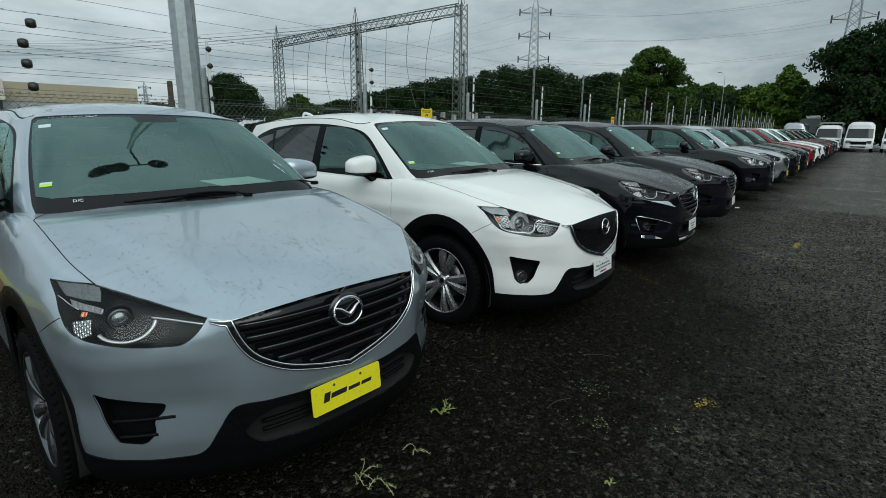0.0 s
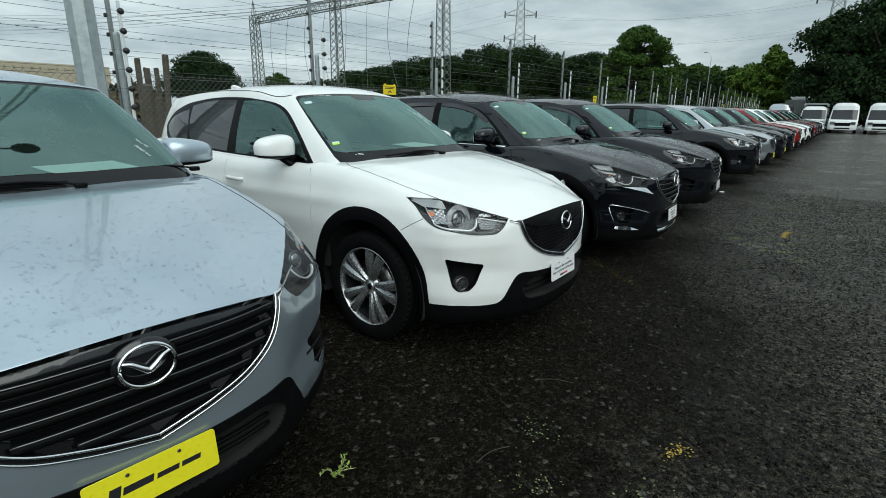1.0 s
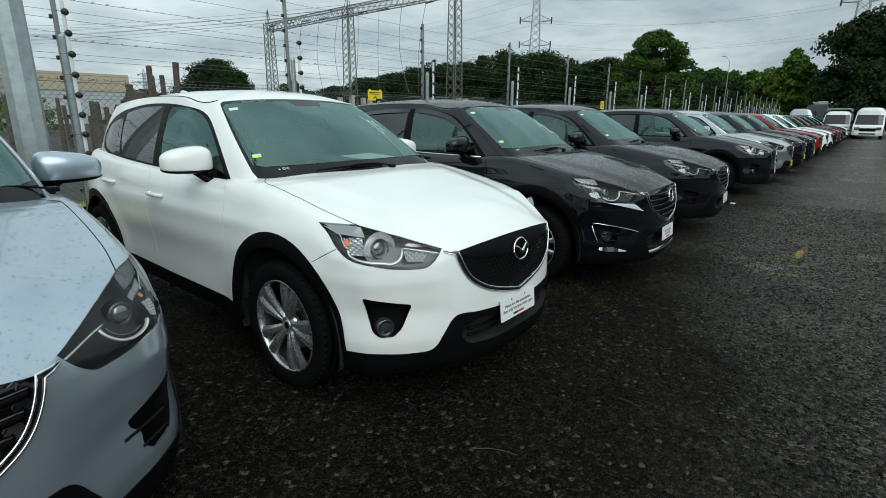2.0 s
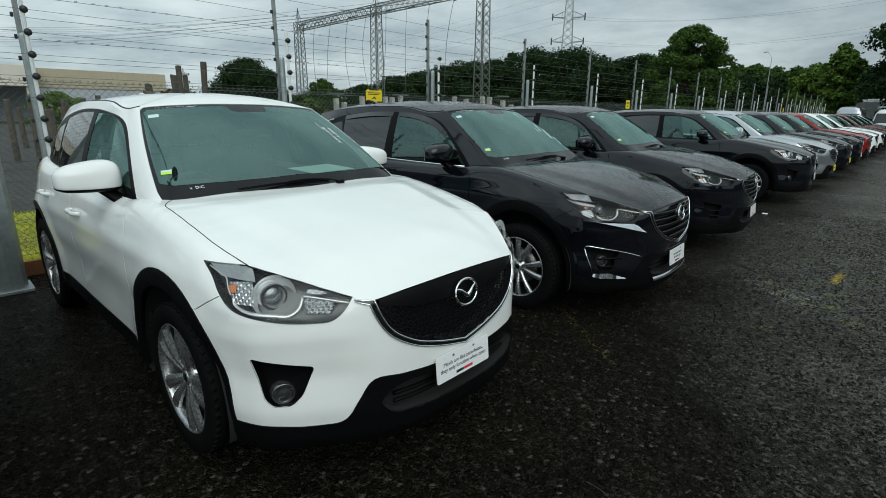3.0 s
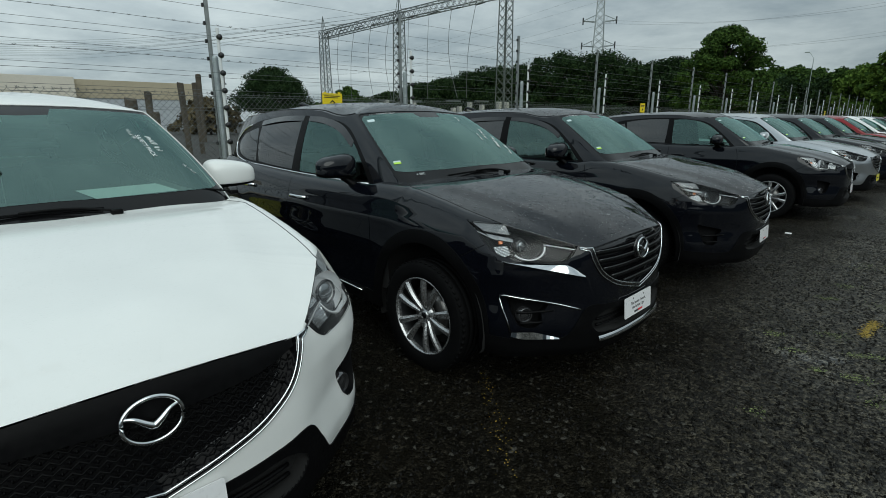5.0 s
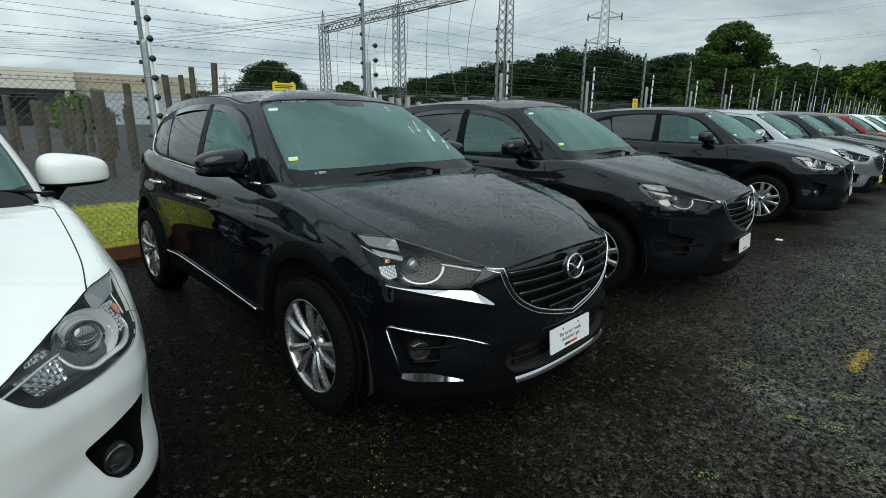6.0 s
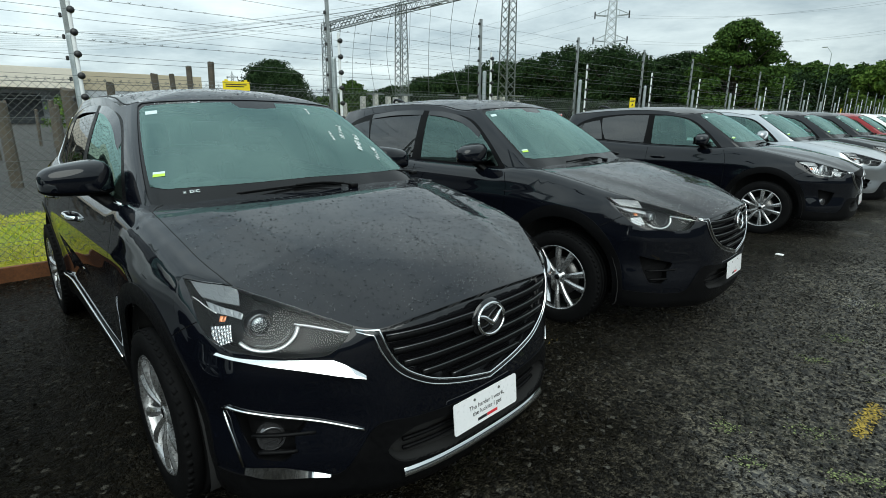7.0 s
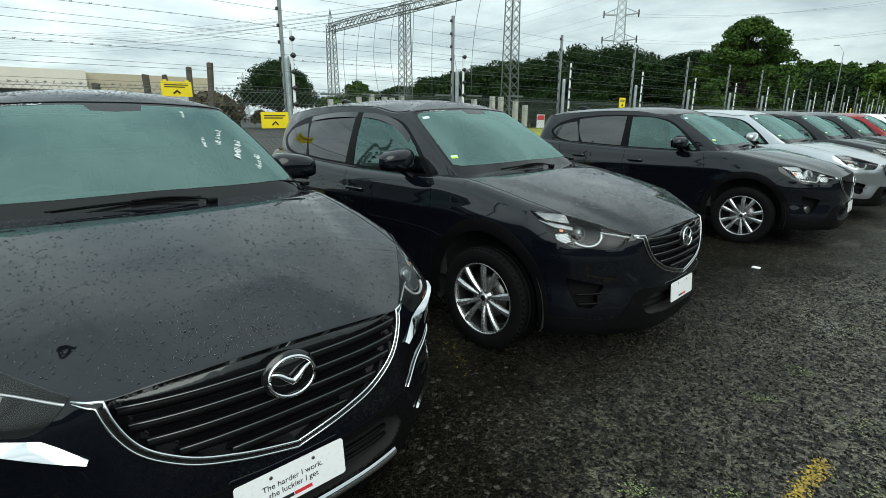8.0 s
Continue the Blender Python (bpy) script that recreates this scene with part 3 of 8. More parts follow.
def roof(uv):
    u, q = np.abs(uv[:, 0]), np.clip(uv[:, 1], 0, 1)
    mir = np.where(uv[:, 0] < 0, -1.0, 1.0)
    e = glasshouse(np.c_[u, np.full(len(u), GH_H)])
    mx = np.interp(u, [0, GH_NODE[3], GH_NODE[5], GH_NODE[7], GH_T[-1]], [-2.2, -2.45, -2.95, -3.6, -4.0])
    ridge = np.interp(mx, [-4.23, -4.0, -3.6, -2.95, -2.45, -2.2, -1.95], [1.592, 1.640, 1.688, 1.714, 1.706, 1.682, 1.630])
    x = e[:, 0] + (mx - e[:, 0]) * q
    z = e[:, 2] + (ridge - e[:, 2]) * (1 - (1 - q) ** 2.2)
    return np.c_[x, e[:, 1] * (1 - q) * mir, z]


def gh_at(x, z):
    """Where a side window's point (x, z) lies on the glasshouse sheet."""
    us, ts = np.linspace(GH_NODE[2], GH_NODE[8], 160), np.linspace(-0.05, 1.05, 80) * GH_H
    U, T = np.meshgrid(us, ts)
    uv = np.c_[U.ravel(), T.ravel()]
    p = glasshouse(uv)
    q = uv[int(np.argmin((p[:, 0] - x) ** 2 + (p[:, 2] - z) ** 2))].copy()
    for _ in range(8):
        e = 0.003
        c = glasshouse(np.array([q, q + [e, 0], q + [0, e]]))[:, [0, 2]]
        J = np.array([(c[1] - c[0]) / e, (c[2] - c[0]) / e]).T
        try:
            q = q + np.clip(np.linalg.solve(J, np.array([x, z]) - c[0]), -0.05, 0.05)
        except np.linalg.LinAlgError:
            break
    return tuple(q)


def strip(line, w):
    """A narrow polygon along a 2D line."""
    p = np.asarray(line, float)
    t = np.gradient(p, axis=0)
    t /= np.maximum(np.linalg.norm(t, axis=1), 1e-9)[:, None]
    n = np.c_[-t[:, 1], t[:, 0]] * w / 2
    return np.vstack([p + n, (p - n)[::-1]])


def rounded(poly, r):
    """The same outline with its corners turned in a curve."""
    p = np.asarray(poly, float)
    out = []
    for a, b, c in zip(np.roll(p, 1, axis=0), p, np.roll(p, -1, axis=0)):
        u, w = a - b, c - b
        lu, lw = np.linalg.norm(u), np.linalg.norm(w)
        s, e = b + u * min(r, lu * 0.4) / lu, b + w * min(r, lw * 0.4) / lw
        out += [tuple(s * (1 - t) ** 2 + b * 2 * t * (1 - t) + e * t * t) for t in (0, 0.25, 0.5, 0.75, 1)]
    return out


def wheel_circle(axle, r, rise, n=56):
    return [at_x(axle + r * math.cos(a), HUB + rise * math.sin(a)) for a in np.linspace(0, math.tau, n, endpoint=False)]


GRILLE_EDGE = [(0.456, 0.868), (0.446, 0.824), (0.402, 0.738), (0.316, 0.675), (0.177, 0.625), (0.06, 0.597), (0.0, 0.584)]


def rim_s(axis, value):
    """s at which the upper edge of the front reaches this y or this x."""
    k = np.linspace(0, s_x(-1.6), 900)
    e = lower(np.c_[k, TOP(k)])
    return float(np.interp(value, e[:, 1], k)) if axis == "y" else float(np.interp(-value, -e[:, 0], k))


S_SEAM = S_LAMP_OUT
LAMP_TOP = [(float(q), float(TOP(q) - TOP_R(q) * 0.003)) for q in np.linspace(S_LAMP_IN, S_SEAM, 40)] + [at_x(-0.655, 1.001)]
LAMP_LOW = [("x", -0.655, 1.001), ("x", -0.590, 0.962), ("x", -0.508, 0.892), ("x", -0.435, 0.849), ("y", 0.822, 0.824), ("y", 0.735, 0.803), ("y", 0.655, 0.795), ("y", 0.600, 0.800), ("y", 0.565, 0.825), ("y", 0.520, 0.878)]


def mark(k, a, z):
    return at_y(a, z) if k == "y" else at_x(a, z)


def body_regions(style):
    new_face = style == "new"
    R = []
    door_f = [at_x(x, z) for x, z in smooth_line([(-1.53, 1.108), (-1.49, 1.0), (-1.48, 0.8), (-1.49, 0.6), (-1.52, 0.42)], 5)] + \
             [at_x(x, z) for x, z in [(-2.57, 0.42), (-2.60, 0.8), (-2.60, 1.108)]]
    door_r = [at_x(x, z) for x, z in [(-2.60, 1.108), (-2.60, 0.8), (-2.57, 0.42)]] + \
             [at_x(x, z) for x, z in smooth_line([(-3.18, 0.42), (-3.26, 0.62), (-3.40, 0.80), (-3.62, 0.95), (-3.70, 1.06), (-3.72, 1.172)], 5)]
    R += [("front_door", door_f), ("rear_door", door_r)]
    bump_line = [at_x(-0.70, 0.60), at_x(-0.66, 0.80), at_x(-0.508, 0.890)]
    R += [("front_bumper", [(0.0, 0.1)] + [at_x(-0.70, 0.1)] + bump_line + LAMP_TOP[::-1][1:] + [(float(q), float(TOP(q) - TOP_R(q) * 0.003)) for q in np.linspace(S_LAMP_IN, 0, 30)[1:]])]
    # black moulding: sills, wheel arches, lower bumper
    R += [("sill_moulding", [at_x(-1.25, 0.2), at_x(-3.45, 0.2), at_x(-3.45, 0.42), at_x(-2.4, 0.405), at_x(-1.25, 0.40)])]
    R += [("wheel_arch_moulding", wheel_circle(AXLE_F, 0.503, 0.552)), ("rear_arch_moulding", wheel_circle(AXLE_R, 0.49, 0.53))]
    low = smooth_line([(0.85, 0.371), (0.79, 0.366), (0.66, 0.354), (0.59, 0.362), (0.535, 0.447), (0.475, 0.536), (0.36, 0.535), (0.2, 0.525), (0.0, 0.52)], 5)
    R += [("bumper_moulding", [(0.0, 0.1), at_x(-0.57, 0.1), at_x(-0.57, 0.375)] + [at_y(y, z) for y, z in low])]
    R += [("rear_moulding", [at_x(-4.05, 0.2), (S_END, 0.2), (S_END, 0.52), at_x(-4.3, 0.5), at_x(-4.05, 0.42)])]
    intake = smooth_line([(0.0, 0.345), (0.30, 0.352), (0.415, 0.376), (0.452, 0.43), (0.405, 0.478), (0.2, 0.490), (0.0, 0.490)], 4)
    R += [("intake", [at_y(y, z) for y, z in intake])]
    if new_face:
        fog = [("y", 0.848, 0.628), ("y", 0.664, 0.574), ("y", 0.672, 0.545), ("y", 0.704, 0.515), ("y", 0.703, 0.464), ("y", 0.736, 0.428), ("y", 0.806, 0.442), ("y", 0.830, 0.53)]
    else:
        fog = [("y", 0.848, 0.662), ("y", 0.662, 0.614), ("y", 0.705, 0.50), ("y", 0.745, 0.457), ("y", 0.796, 0.453), ("y", 0.819, 0.484)]
    R += [("fog_recess", rounded([mark(*q) for q in fog], 0.018))]
    edge = smooth_line(GRILLE_EDGE, 5)
    top = smooth_line([(0.0, 0.901), (0.2, 0.896), (0.36, 0.883), (0.456, 0.868)], 5)
    R += [("grille", [at_y(y, z) for y, z in top[:-1]] + [at_y(y, z) for y, z in edge])]
    R += [("lamp", LAMP_TOP + [tuple(q) for q in smooth_line([mark(*q) for q in LAMP_LOW], 5)[1:-1]])]
    # shut lines
    w = 0.0055
    R += [("gap0", strip([at_x(x, z) for x, z in smooth_line([(-1.53, 1.105), (-1.49, 1.0), (-1.48, 0.8), (-1.49, 0.6), (-1.52, 0.42)], 6)], w)),
          ("gap1", strip([at_x(x, z) for x, z in smooth_line([(-2.60, 1.10), (-2.60, 0.8), (-2.57, 0.42)], 6)], w)),
          ("gap2", strip([at_x(x, z) for x, z in smooth_line([(-3.18, 0.44), (-3.26, 0.62), (-3.40, 0.80), (-3.62, 0.95), (-3.70, 1.06), (-3.72, 1.165)], 6)], w)),
          ("gap3", strip([at_x(-0.65, 0.806), at_x(-0.58, 0.848), at_x(-0.51, 0.888)], 0.004))]
    for a in (AXLE_F, AXLE_R):
        R += [("arch_hole", wheel_circle(a, 0.432, 0.468))]
    return R


MESH = {}
RECESS = {"intake": -0.055, "fog_recess": -0.045, "grille": -0.035, "lamp": -0.058}


def body_meshes(style):
    """Cut the lower body into its panels once for each face of the model."""
    if style in MESH:
        return MESH[style]
    ss = np.r_[np.linspace(0, S_COWL, 90), np.linspace(S_COWL, S_END, 190)[1:]]
    dom = np.vstack([np.c_[ss, BOTTOM(ss)], np.c_[ss, TOP(ss) - 1e-6][::-1]])
    R = body_regions(style)
    se = ss[1:-1]
    rolled = np.vstack([np.c_[se, TOP(se) - TOP_R(se) * d] for d in (0.012, 0.035, 0.075, 0.14)])
    v, f, lab = cut_sheet(dom, R, 0.028, rolled[rolled[:, 0] < S_END - 0.01])
    out = {}
    for k in [-1] + list(range(len(R))):
        name = "body_shell" if k < 0 else R[k][0]
        if name == "arch_hole" or not (lab == k).any():
            continue
        out.setdefault(name, []).append(f[lab == k])
    made = {}
    for name, fs in out.items():
        fs = np.vstack(fs)
        if name.startswith("gap"):
            made["gap"] = made.get("gap", []) + [skin(lower, v, fs, -0.007, 0, (q,), FLIP_L) for q in (1, -1)]
        elif name in RECESS:
            both = (1, -1) if name in ("intake", "grille") else None
            d = RECESS[name]
            for sides in ([both] if both else [(1,), (-1,)]):
                made.setdefault(name, []).append(skin(lower, v, fs, d, d - 0.002, sides, FLIP_L))
                if name == "lamp":
                    made.setdefault("lamp_cover", []).append(skin(lower, v, fs, 0.002, 0.004, sides, FLIP_L))
        else:
            one = name in ("front_door", "rear_door", "sill_moulding", "wheel_arch_moulding", "rear_arch_moulding")
            off = 0.005 if "moulding" in name else 0.0
            for sides in ([(1,), (-1,)] if one else [(1, -1)]):
                made.setdefault(name, []).append(skin(lower, v, fs, off, 0.004 if name == "front_bumper" else 0.012, sides, FLIP_L))
    MESH[style] = made
    return made


def upper_meshes():
    if "upper" in MESH:
        return MESH["upper"]
    made = {}
    f = surface_normals(bonnet, np.array([[S_COWL * 0.6, 0.5]]))[0][2]
    made["bonnet"] = grid_skin(bonnet, np.linspace(0, S_COWL, 90), np.linspace(0, 1, 30) ** 1.2, 0.0, 0.008, (1, -1), 1 if f > 0 else -1)
    # the shut line along the bonnet's edge, from the lamp to the screen
    made["bonnet_gap"] = []
    for sg in (1, -1):
        k = np.linspace(S_SEAM, s_x(-1.20), 60)
        pts = np.vstack([lower(np.c_[k, TOP(k)]), bonnet(np.c_[np.linspace(s_x(-1.215), s_x(-1.36), 10), 0.10 * np.linspace(0.04, 1, 10) ** 1.3])]) + [0, 0, -0.0008]
        g = bmesh.new()
        tube(g, [tuple(q * [1, sg, 1]) for q in pts], 0.0026, 6)
        me = bpy.data.meshes.new("gap")
        g.to_mesh(me)
        g.free()
        me.materials.append(None)
        made["bonnet_gap"].append(me)
    # the black moulding in the roof's ditch
    made["roof_moulding"] = []
    for sg in (1, -1):
        k = np.linspace(GH_NODE[2] + 0.04, GH_NODE[8], 40)
        pts = roof(np.c_[k, np.full(40, 0.045)]) + [0, 0, -0.001]
        g = bmesh.new()
        tube(g, [tuple(q * [1, sg, 1]) for q in pts], 0.0055, 6)
        me = bpy.data.meshes.new("moulding")
        g.to_mesh(me)
        g.free()
        me.materials.append(None)
        made["roof_moulding"].append(me)
    f = surface_normals(roof, np.array([[GH_NODE[5], 0.5]]))[0][2]
    flip_r = 1 if f > 0 else -1
    made["roof"] = grid_skin(roof, np.linspace(0, GH_T[-1], 90), np.linspace(0, 1, 16), 0.0, 0, (1, -1), flip_r)
    made["headliner"] = grid_skin(roof, np.linspace(0, GH_T[-1], 40), np.linspace(0, 1, 8), -0.035, 0, (1, -1), flip_r)
    n = surface_normals(glasshouse, np.array([[GH_NODE[5], 0.3]]))[0]
    flip_g = 1 if n[1] > 0 else -1
    a = GH_NODE[2]
    H = GH_H
    screen = [(0, -0.041), (a - 0.03, -0.041), (a - 0.012, 0.05 * H), (a - 0.012, 0.955 * H), (a - 0.04, 0.985 * H), (0, 0.985 * H)]
    clear = [(0, 0.105 * H), (a - 0.10, 0.088 * H), (a - 0.035, 0.12 * H), (a - 0.026, 0.90 * H), (a - 0.06, 0.945 * H), (0.16, 0.945 * H), (0.135, 0.865 * H), (0, 0.85 * H)]
    win = [gh_at(x, z) for x, z in smooth_line([(-1.57, 1.128), (-2.4, 1.134), (-3.2, 1.158), (-3.70, 1.185)], 6)] + \
          [gh_at(x, z) for x, z in smooth_line([(-3.70, 1.185), (-3.93, 1.26), (-4.0, 1.34), (-3.93, 1.42), (-3.7, 1.515), (-3.3, 1.573), (-2.8, 1.592), (-2.45, 1.575),
                                                (-2.06, 1.508), (-1.81, 1.345), (-1.57, 1.128)], 6)][1:-1]
    pane_f = [gh_at(x, z) for x, z in smooth_line([(-1.64, 1.142), (-2.2, 1.142), (-2.585, 1.150)], 4)] + [gh_at(x, z) for x, z in smooth_line([(-2.60, 1.30), (-2.625, 1.563)], 4)] + \
             [gh_at(x, z) for x, z in smooth_line([(-2.62, 1.565), (-2.35, 1.558), (-2.08, 1.492), (-1.842, 1.335), (-1.64, 1.142)], 5)][:-1]
    pane_r = [gh_at(x, z) for x, z in smooth_line([(-2.71, 1.156), (-3.1, 1.170), (-3.36, 1.184)], 4)] + [gh_at(x, z) for x, z in smooth_line([(-3.36, 1.184), (-3.45, 1.34), (-3.50, 1.520)], 4)][1:] + \
             [gh_at(x, z) for x, z in smooth_line([(-3.50, 1.522), (-3.2, 1.560), (-2.72, 1.572)], 4)]
    quart = [gh_at(x, z) for x, z in smooth_line([(-3.54, 1.49), (-3.45, 1.30), (-3.42, 1.185)], 4)] + \
            [gh_at(x, z) for x, z in smooth_line([(-3.42, 1.185), (-3.68, 1.205), (-3.87, 1.27), (-3.945, 1.34), (-3.88, 1.405), (-3.72, 1.455), (-3.54, 1.49)], 5)][1:-1]
    back = [(GH_NODE[8] - 0.02, 0.1 * H), (GH_T[-1], 0.1 * H), (GH_T[-1], 0.85 * H), (GH_NODE[8] + 0.02, 0.85 * H)]
    R = [("screen_border", screen), ("windscreen", clear), ("window_surround", win), ("front_window", pane_f), ("rear_window", pane_r), ("quarter_window", quart), ("tailgate_window", back)]
    dom = [(0, -0.04), (GH_T[-1], -0.04), (GH_T[-1], H), (0, H)]
    v, ff, lab = cut_sheet(np.array(dom, float), R, 0.03)
    for k in [-1] + list(range(len(R))):
        name = "pillars" if k < 0 else R[k][0]
        q = ff[lab == k]
        if not len(q):
            continue
        if name in ("front_window", "rear_window", "quarter_window"):
            made[name] = [skin(glasshouse, v, q, 0.001, 0.004, (s,), flip_g) for s in (1, -1)]
        elif name == "window_surround":
            made[name] = [skin(glasshouse, v, q, 0.003, 0.01, (s,), flip_g) for s in (1, -1)]
        elif name == "pillars":
            made[name] = [skin(glasshouse, v, q, 0.004, 0.01, (k2,), flip_g) for k2 in (1, -1)]
        else:
            made[name] = skin(glasshouse, v, q, {"screen_border": 0.0, "windscreen": 0.0015, "tailgate_window": 0.001}.get(name, 0.004), 0.0 if name == "windscreen" else 0.01, (1, -1), flip_g)
    # black cowl between bonnet and screen
    us = np.linspace(0, GH_NODE[2], 24)

    def cowl(uv):
        u, t = np.abs(uv[:, 0]), uv[:, 1]
        g = glasshouse(np.c_[uv[:, 0], np.full(len(u), 0.03 * H)])
        h = bonnet(np.c_[np.where(uv[:, 0] < 0, -1, 1) * S_COWL, np.clip(1 - np.abs(g[:, 1]) / 0.745, 0, 1)])
        p = h + (g - h) * t[:, None]
        p[:, 2] -= 0.02 * np.sin(np.clip(t, 0, 1) * np.pi) + 0.004
        return p
    made["cowl"] = grid_skin(cowl, us, np.linspace(-0.15, 1.0, 6), -0.006, 0, (1, -1), 1 if surface_normals(cowl, np.array([[0.3, 0.5]]))[0][2] > 0 else -1)
    # inner lining below the windows
    ss = np.linspace(s_x(-1.35), S_END, 60)

    def lining(uv):
        return lower(np.c_[uv[:, 0], 0.42 + (TOP(np.abs(uv[:, 0])) - 0.43) * uv[:, 1]])
    made["door_lining"] = grid_skin(lining, ss, np.linspace(0, 1, 6), -0.05, 0, (1, -1), FLIP_L)
    MESH["upper"] = made
    return made


def cached(key, make):
    if key not in MESH:
        bm = bmesh.new()
        make(bm)
        bm.normal_update()
        me = bpy.data.meshes.new("piece")
        bm.to_mesh(me)
        bm.free()
        me.materials.append(None)
        MESH[key] = me
    return MESH[key]


def smooth_cached(key, make):
    fresh = key not in MESH
    me = cached(key, make)
    if fresh:
        me.shade_smooth()
    return me


# ---- wheels ----
def tyre_shape(rim_r):
    def make(bm):
        w = 0.112
        prof = [(-w * 0.78, rim_r - 0.004), (-w * 0.97, rim_r + 0.012), (-w, rim_r + 0.05), (-w * 0.985, 0.330), (-w * 0.93, 0.347), (-w * 0.82, 0.356)]
        for a, b in ((-0.078, -0.048), (-0.038, -0.006), (0.006, 0.038), (0.048, 0.078)):
            prof += [(a, 0.3595), (b, 0.3605)]
            if b < 0.07:
                prof += [(b + 0.001, 0.353), (b + 0.009 if b != -0.006 else 0.005, 0.353)]
        prof += [(w * 0.82, 0.356), (w * 0.93, 0.345), (w, 0.30), (w * 0.9, rim_r)]
        lathe(bm, prof, 64)
        # tread blocks over the shoulder
        for k in range(56):
            a = k * math.tau / 56
            for y0, y1 in ((-0.106, -0.080), (0.080, 0.106)):
                m = Matrix.Rotation(a, 4, "Y") @ pose(0, 0, 0.3535, 0, 0, 14 if y0 < 0 else -14)
                box(bm, -0.0115, y0, -0.004, 0.0115, y1, 0.0030, 0, m)
    return make


def rim_shape(rim_r):
    def make(bm):
        lathe(bm, [(-0.098, rim_r + 0.010), (-0.107, rim_r + 0.004), (-0.105, rim_r - 0.001), (-0.085, rim_r - 0.006), (-0.070, rim_r - 0.008)], 64)
    return make


def barrel_shape(rim_r):
    def make(bm):
        lathe(bm, [(-0.070, rim_r - 0.008), (-0.03, rim_r - 0.020), (0.08, rim_r - 0.03), (0.09, rim_r + 0.004)], 48)
    return make


def spoke_shape(rim_r, twin):
    """One spoke, standing up along z, face at -y: a tapered, dished blade."""
    def make(bm):
        steps = 7
        rows = []
        for k in range(steps + 1):
            t = k / steps
            r = 0.045 + (rim_r - 0.003 - 0.045) * t
            half = (0.0125 + 0.013 * t if not twin else 0.0175 + 0.020 * t)
            y = -0.080 - 0.012 * math.sin(t * math.pi) - 0.022 * t
            rows.append([(-half, y + 0.026, r), (-half, y + 0.010, r), (-half * 0.45, y, r), (half * 0.35, y, r), (half, y + 0.014, r), (half, y + 0.026, r)])
        vs = [[bm.verts.new(p) for p in row] for row in rows]
        for a, b in zip(vs, vs[1:]):
            for i in range(5):
                bm.faces.new((a[i], a[i + 1], b[i + 1], b[i]))
            bm.faces.new((a[5], a[0], b[0], b[5]))
        bm.faces.new(vs[0]); bm.faces.new(vs[-1][::-1])
        bmesh.ops.recalc_face_normals(bm, faces=bm.faces)
    return make


def wheel(parent, m, style):
    rim_r, n, twin = {"ten": (0.246, 10, False), "five": (0.252, 10, True), "dark": (0.252, 10, True)}[style]
    face = {"ten": ALLOY, "five": ALLOY, "dark": ALLOY_DARK}[style]
    w = empty("wheel", m)
    w.parent = parent
    hang("tyre", smooth_cached(("tyre", rim_r), tyre_shape(rim_r)), w, "black rubber tyre", material=RUBBER)
    hang("rim", smooth_cached(("rim", rim_r), rim_shape(rim_r)), w, "silver alloy rim", material=face)
    hang("rim_barrel", smooth_cached(("barrel", rim_r), barrel_shape(rim_r)), w, "dark inner barrel of the wheel", material=ALLOY_DARK)
    me = cached(("spoke", rim_r, twin), spoke_shape(rim_r, twin))
    for k in range(n):
        step = math.tau / n
        a = k * step + ((0.10 if k % 2 else -0.10) if twin else (0.05 if k % 2 else -0.05))
        hang("spoke", me, w, m=Matrix.Rotation(a, 4, "Y"), material=face)
    hang("hub_cap", smooth_cached("hub", lambda bm: lathe(bm, [(-0.084, 0), (-0.084, 0.024), (-0.080, 0.028), (-0.074, 0.030), (-0.072, 0.062), (-0.04, 0.066)], 32)), w, material=face)
    hang("badge", smooth_cached("hubbadge", lambda bm: lathe(bm, [(-0.0865, 0), (-0.0865, 0.019), (-0.084, 0.021)], 24)), w, "dark round hub badge", material=GLOSS_BLACK)
    nut = cached("nut", lambda bm: lathe(bm, [(-0.078, 0), (-0.078, 0.008), (-0.066, 0.010)], 6))
    for k in range(5):
        a = (k + 0.5) * math.tau / 5
        hang("wheel_nut", nut, w, m=pose(0.047 * math.cos(a), 0, 0.047 * math.sin(a)), material=DISC)
    hang("brake_disc", smooth_cached("disc", lambda bm: lathe(bm, [(-0.02, 0.05), (-0.02, 0.15), (-0.002, 0.15), (0.0, 0.05)], 40)), w, material=DISC)
    hang("wheel_back", smooth_cached("wback", lambda bm: lathe(bm, [(0.03, 0), (0.03, 0.21), (0.05, 0.215), (0.05, 0)], 32)), w, "dark inner side of the wheel", material=SEAM)
    return w


def liner_shape(bm):
    """The dark tub inside a wheel arch, open to the outside."""
    n = 24
    rings = [[bm.verts.new((math.cos(a) * r, y, max(math.sin(a) * r, -0.12))) for a in np.linspace(-0.35, math.pi + 0.35, n)] for y, r in ((0.0, 0.475), (-0.26, 0.475))]
    for i in range(n - 1):
        bm.faces.new((rings[0][i], rings[0][i + 1], rings[1][i + 1], rings[1][i]))
    bm.faces.new(rings[1])


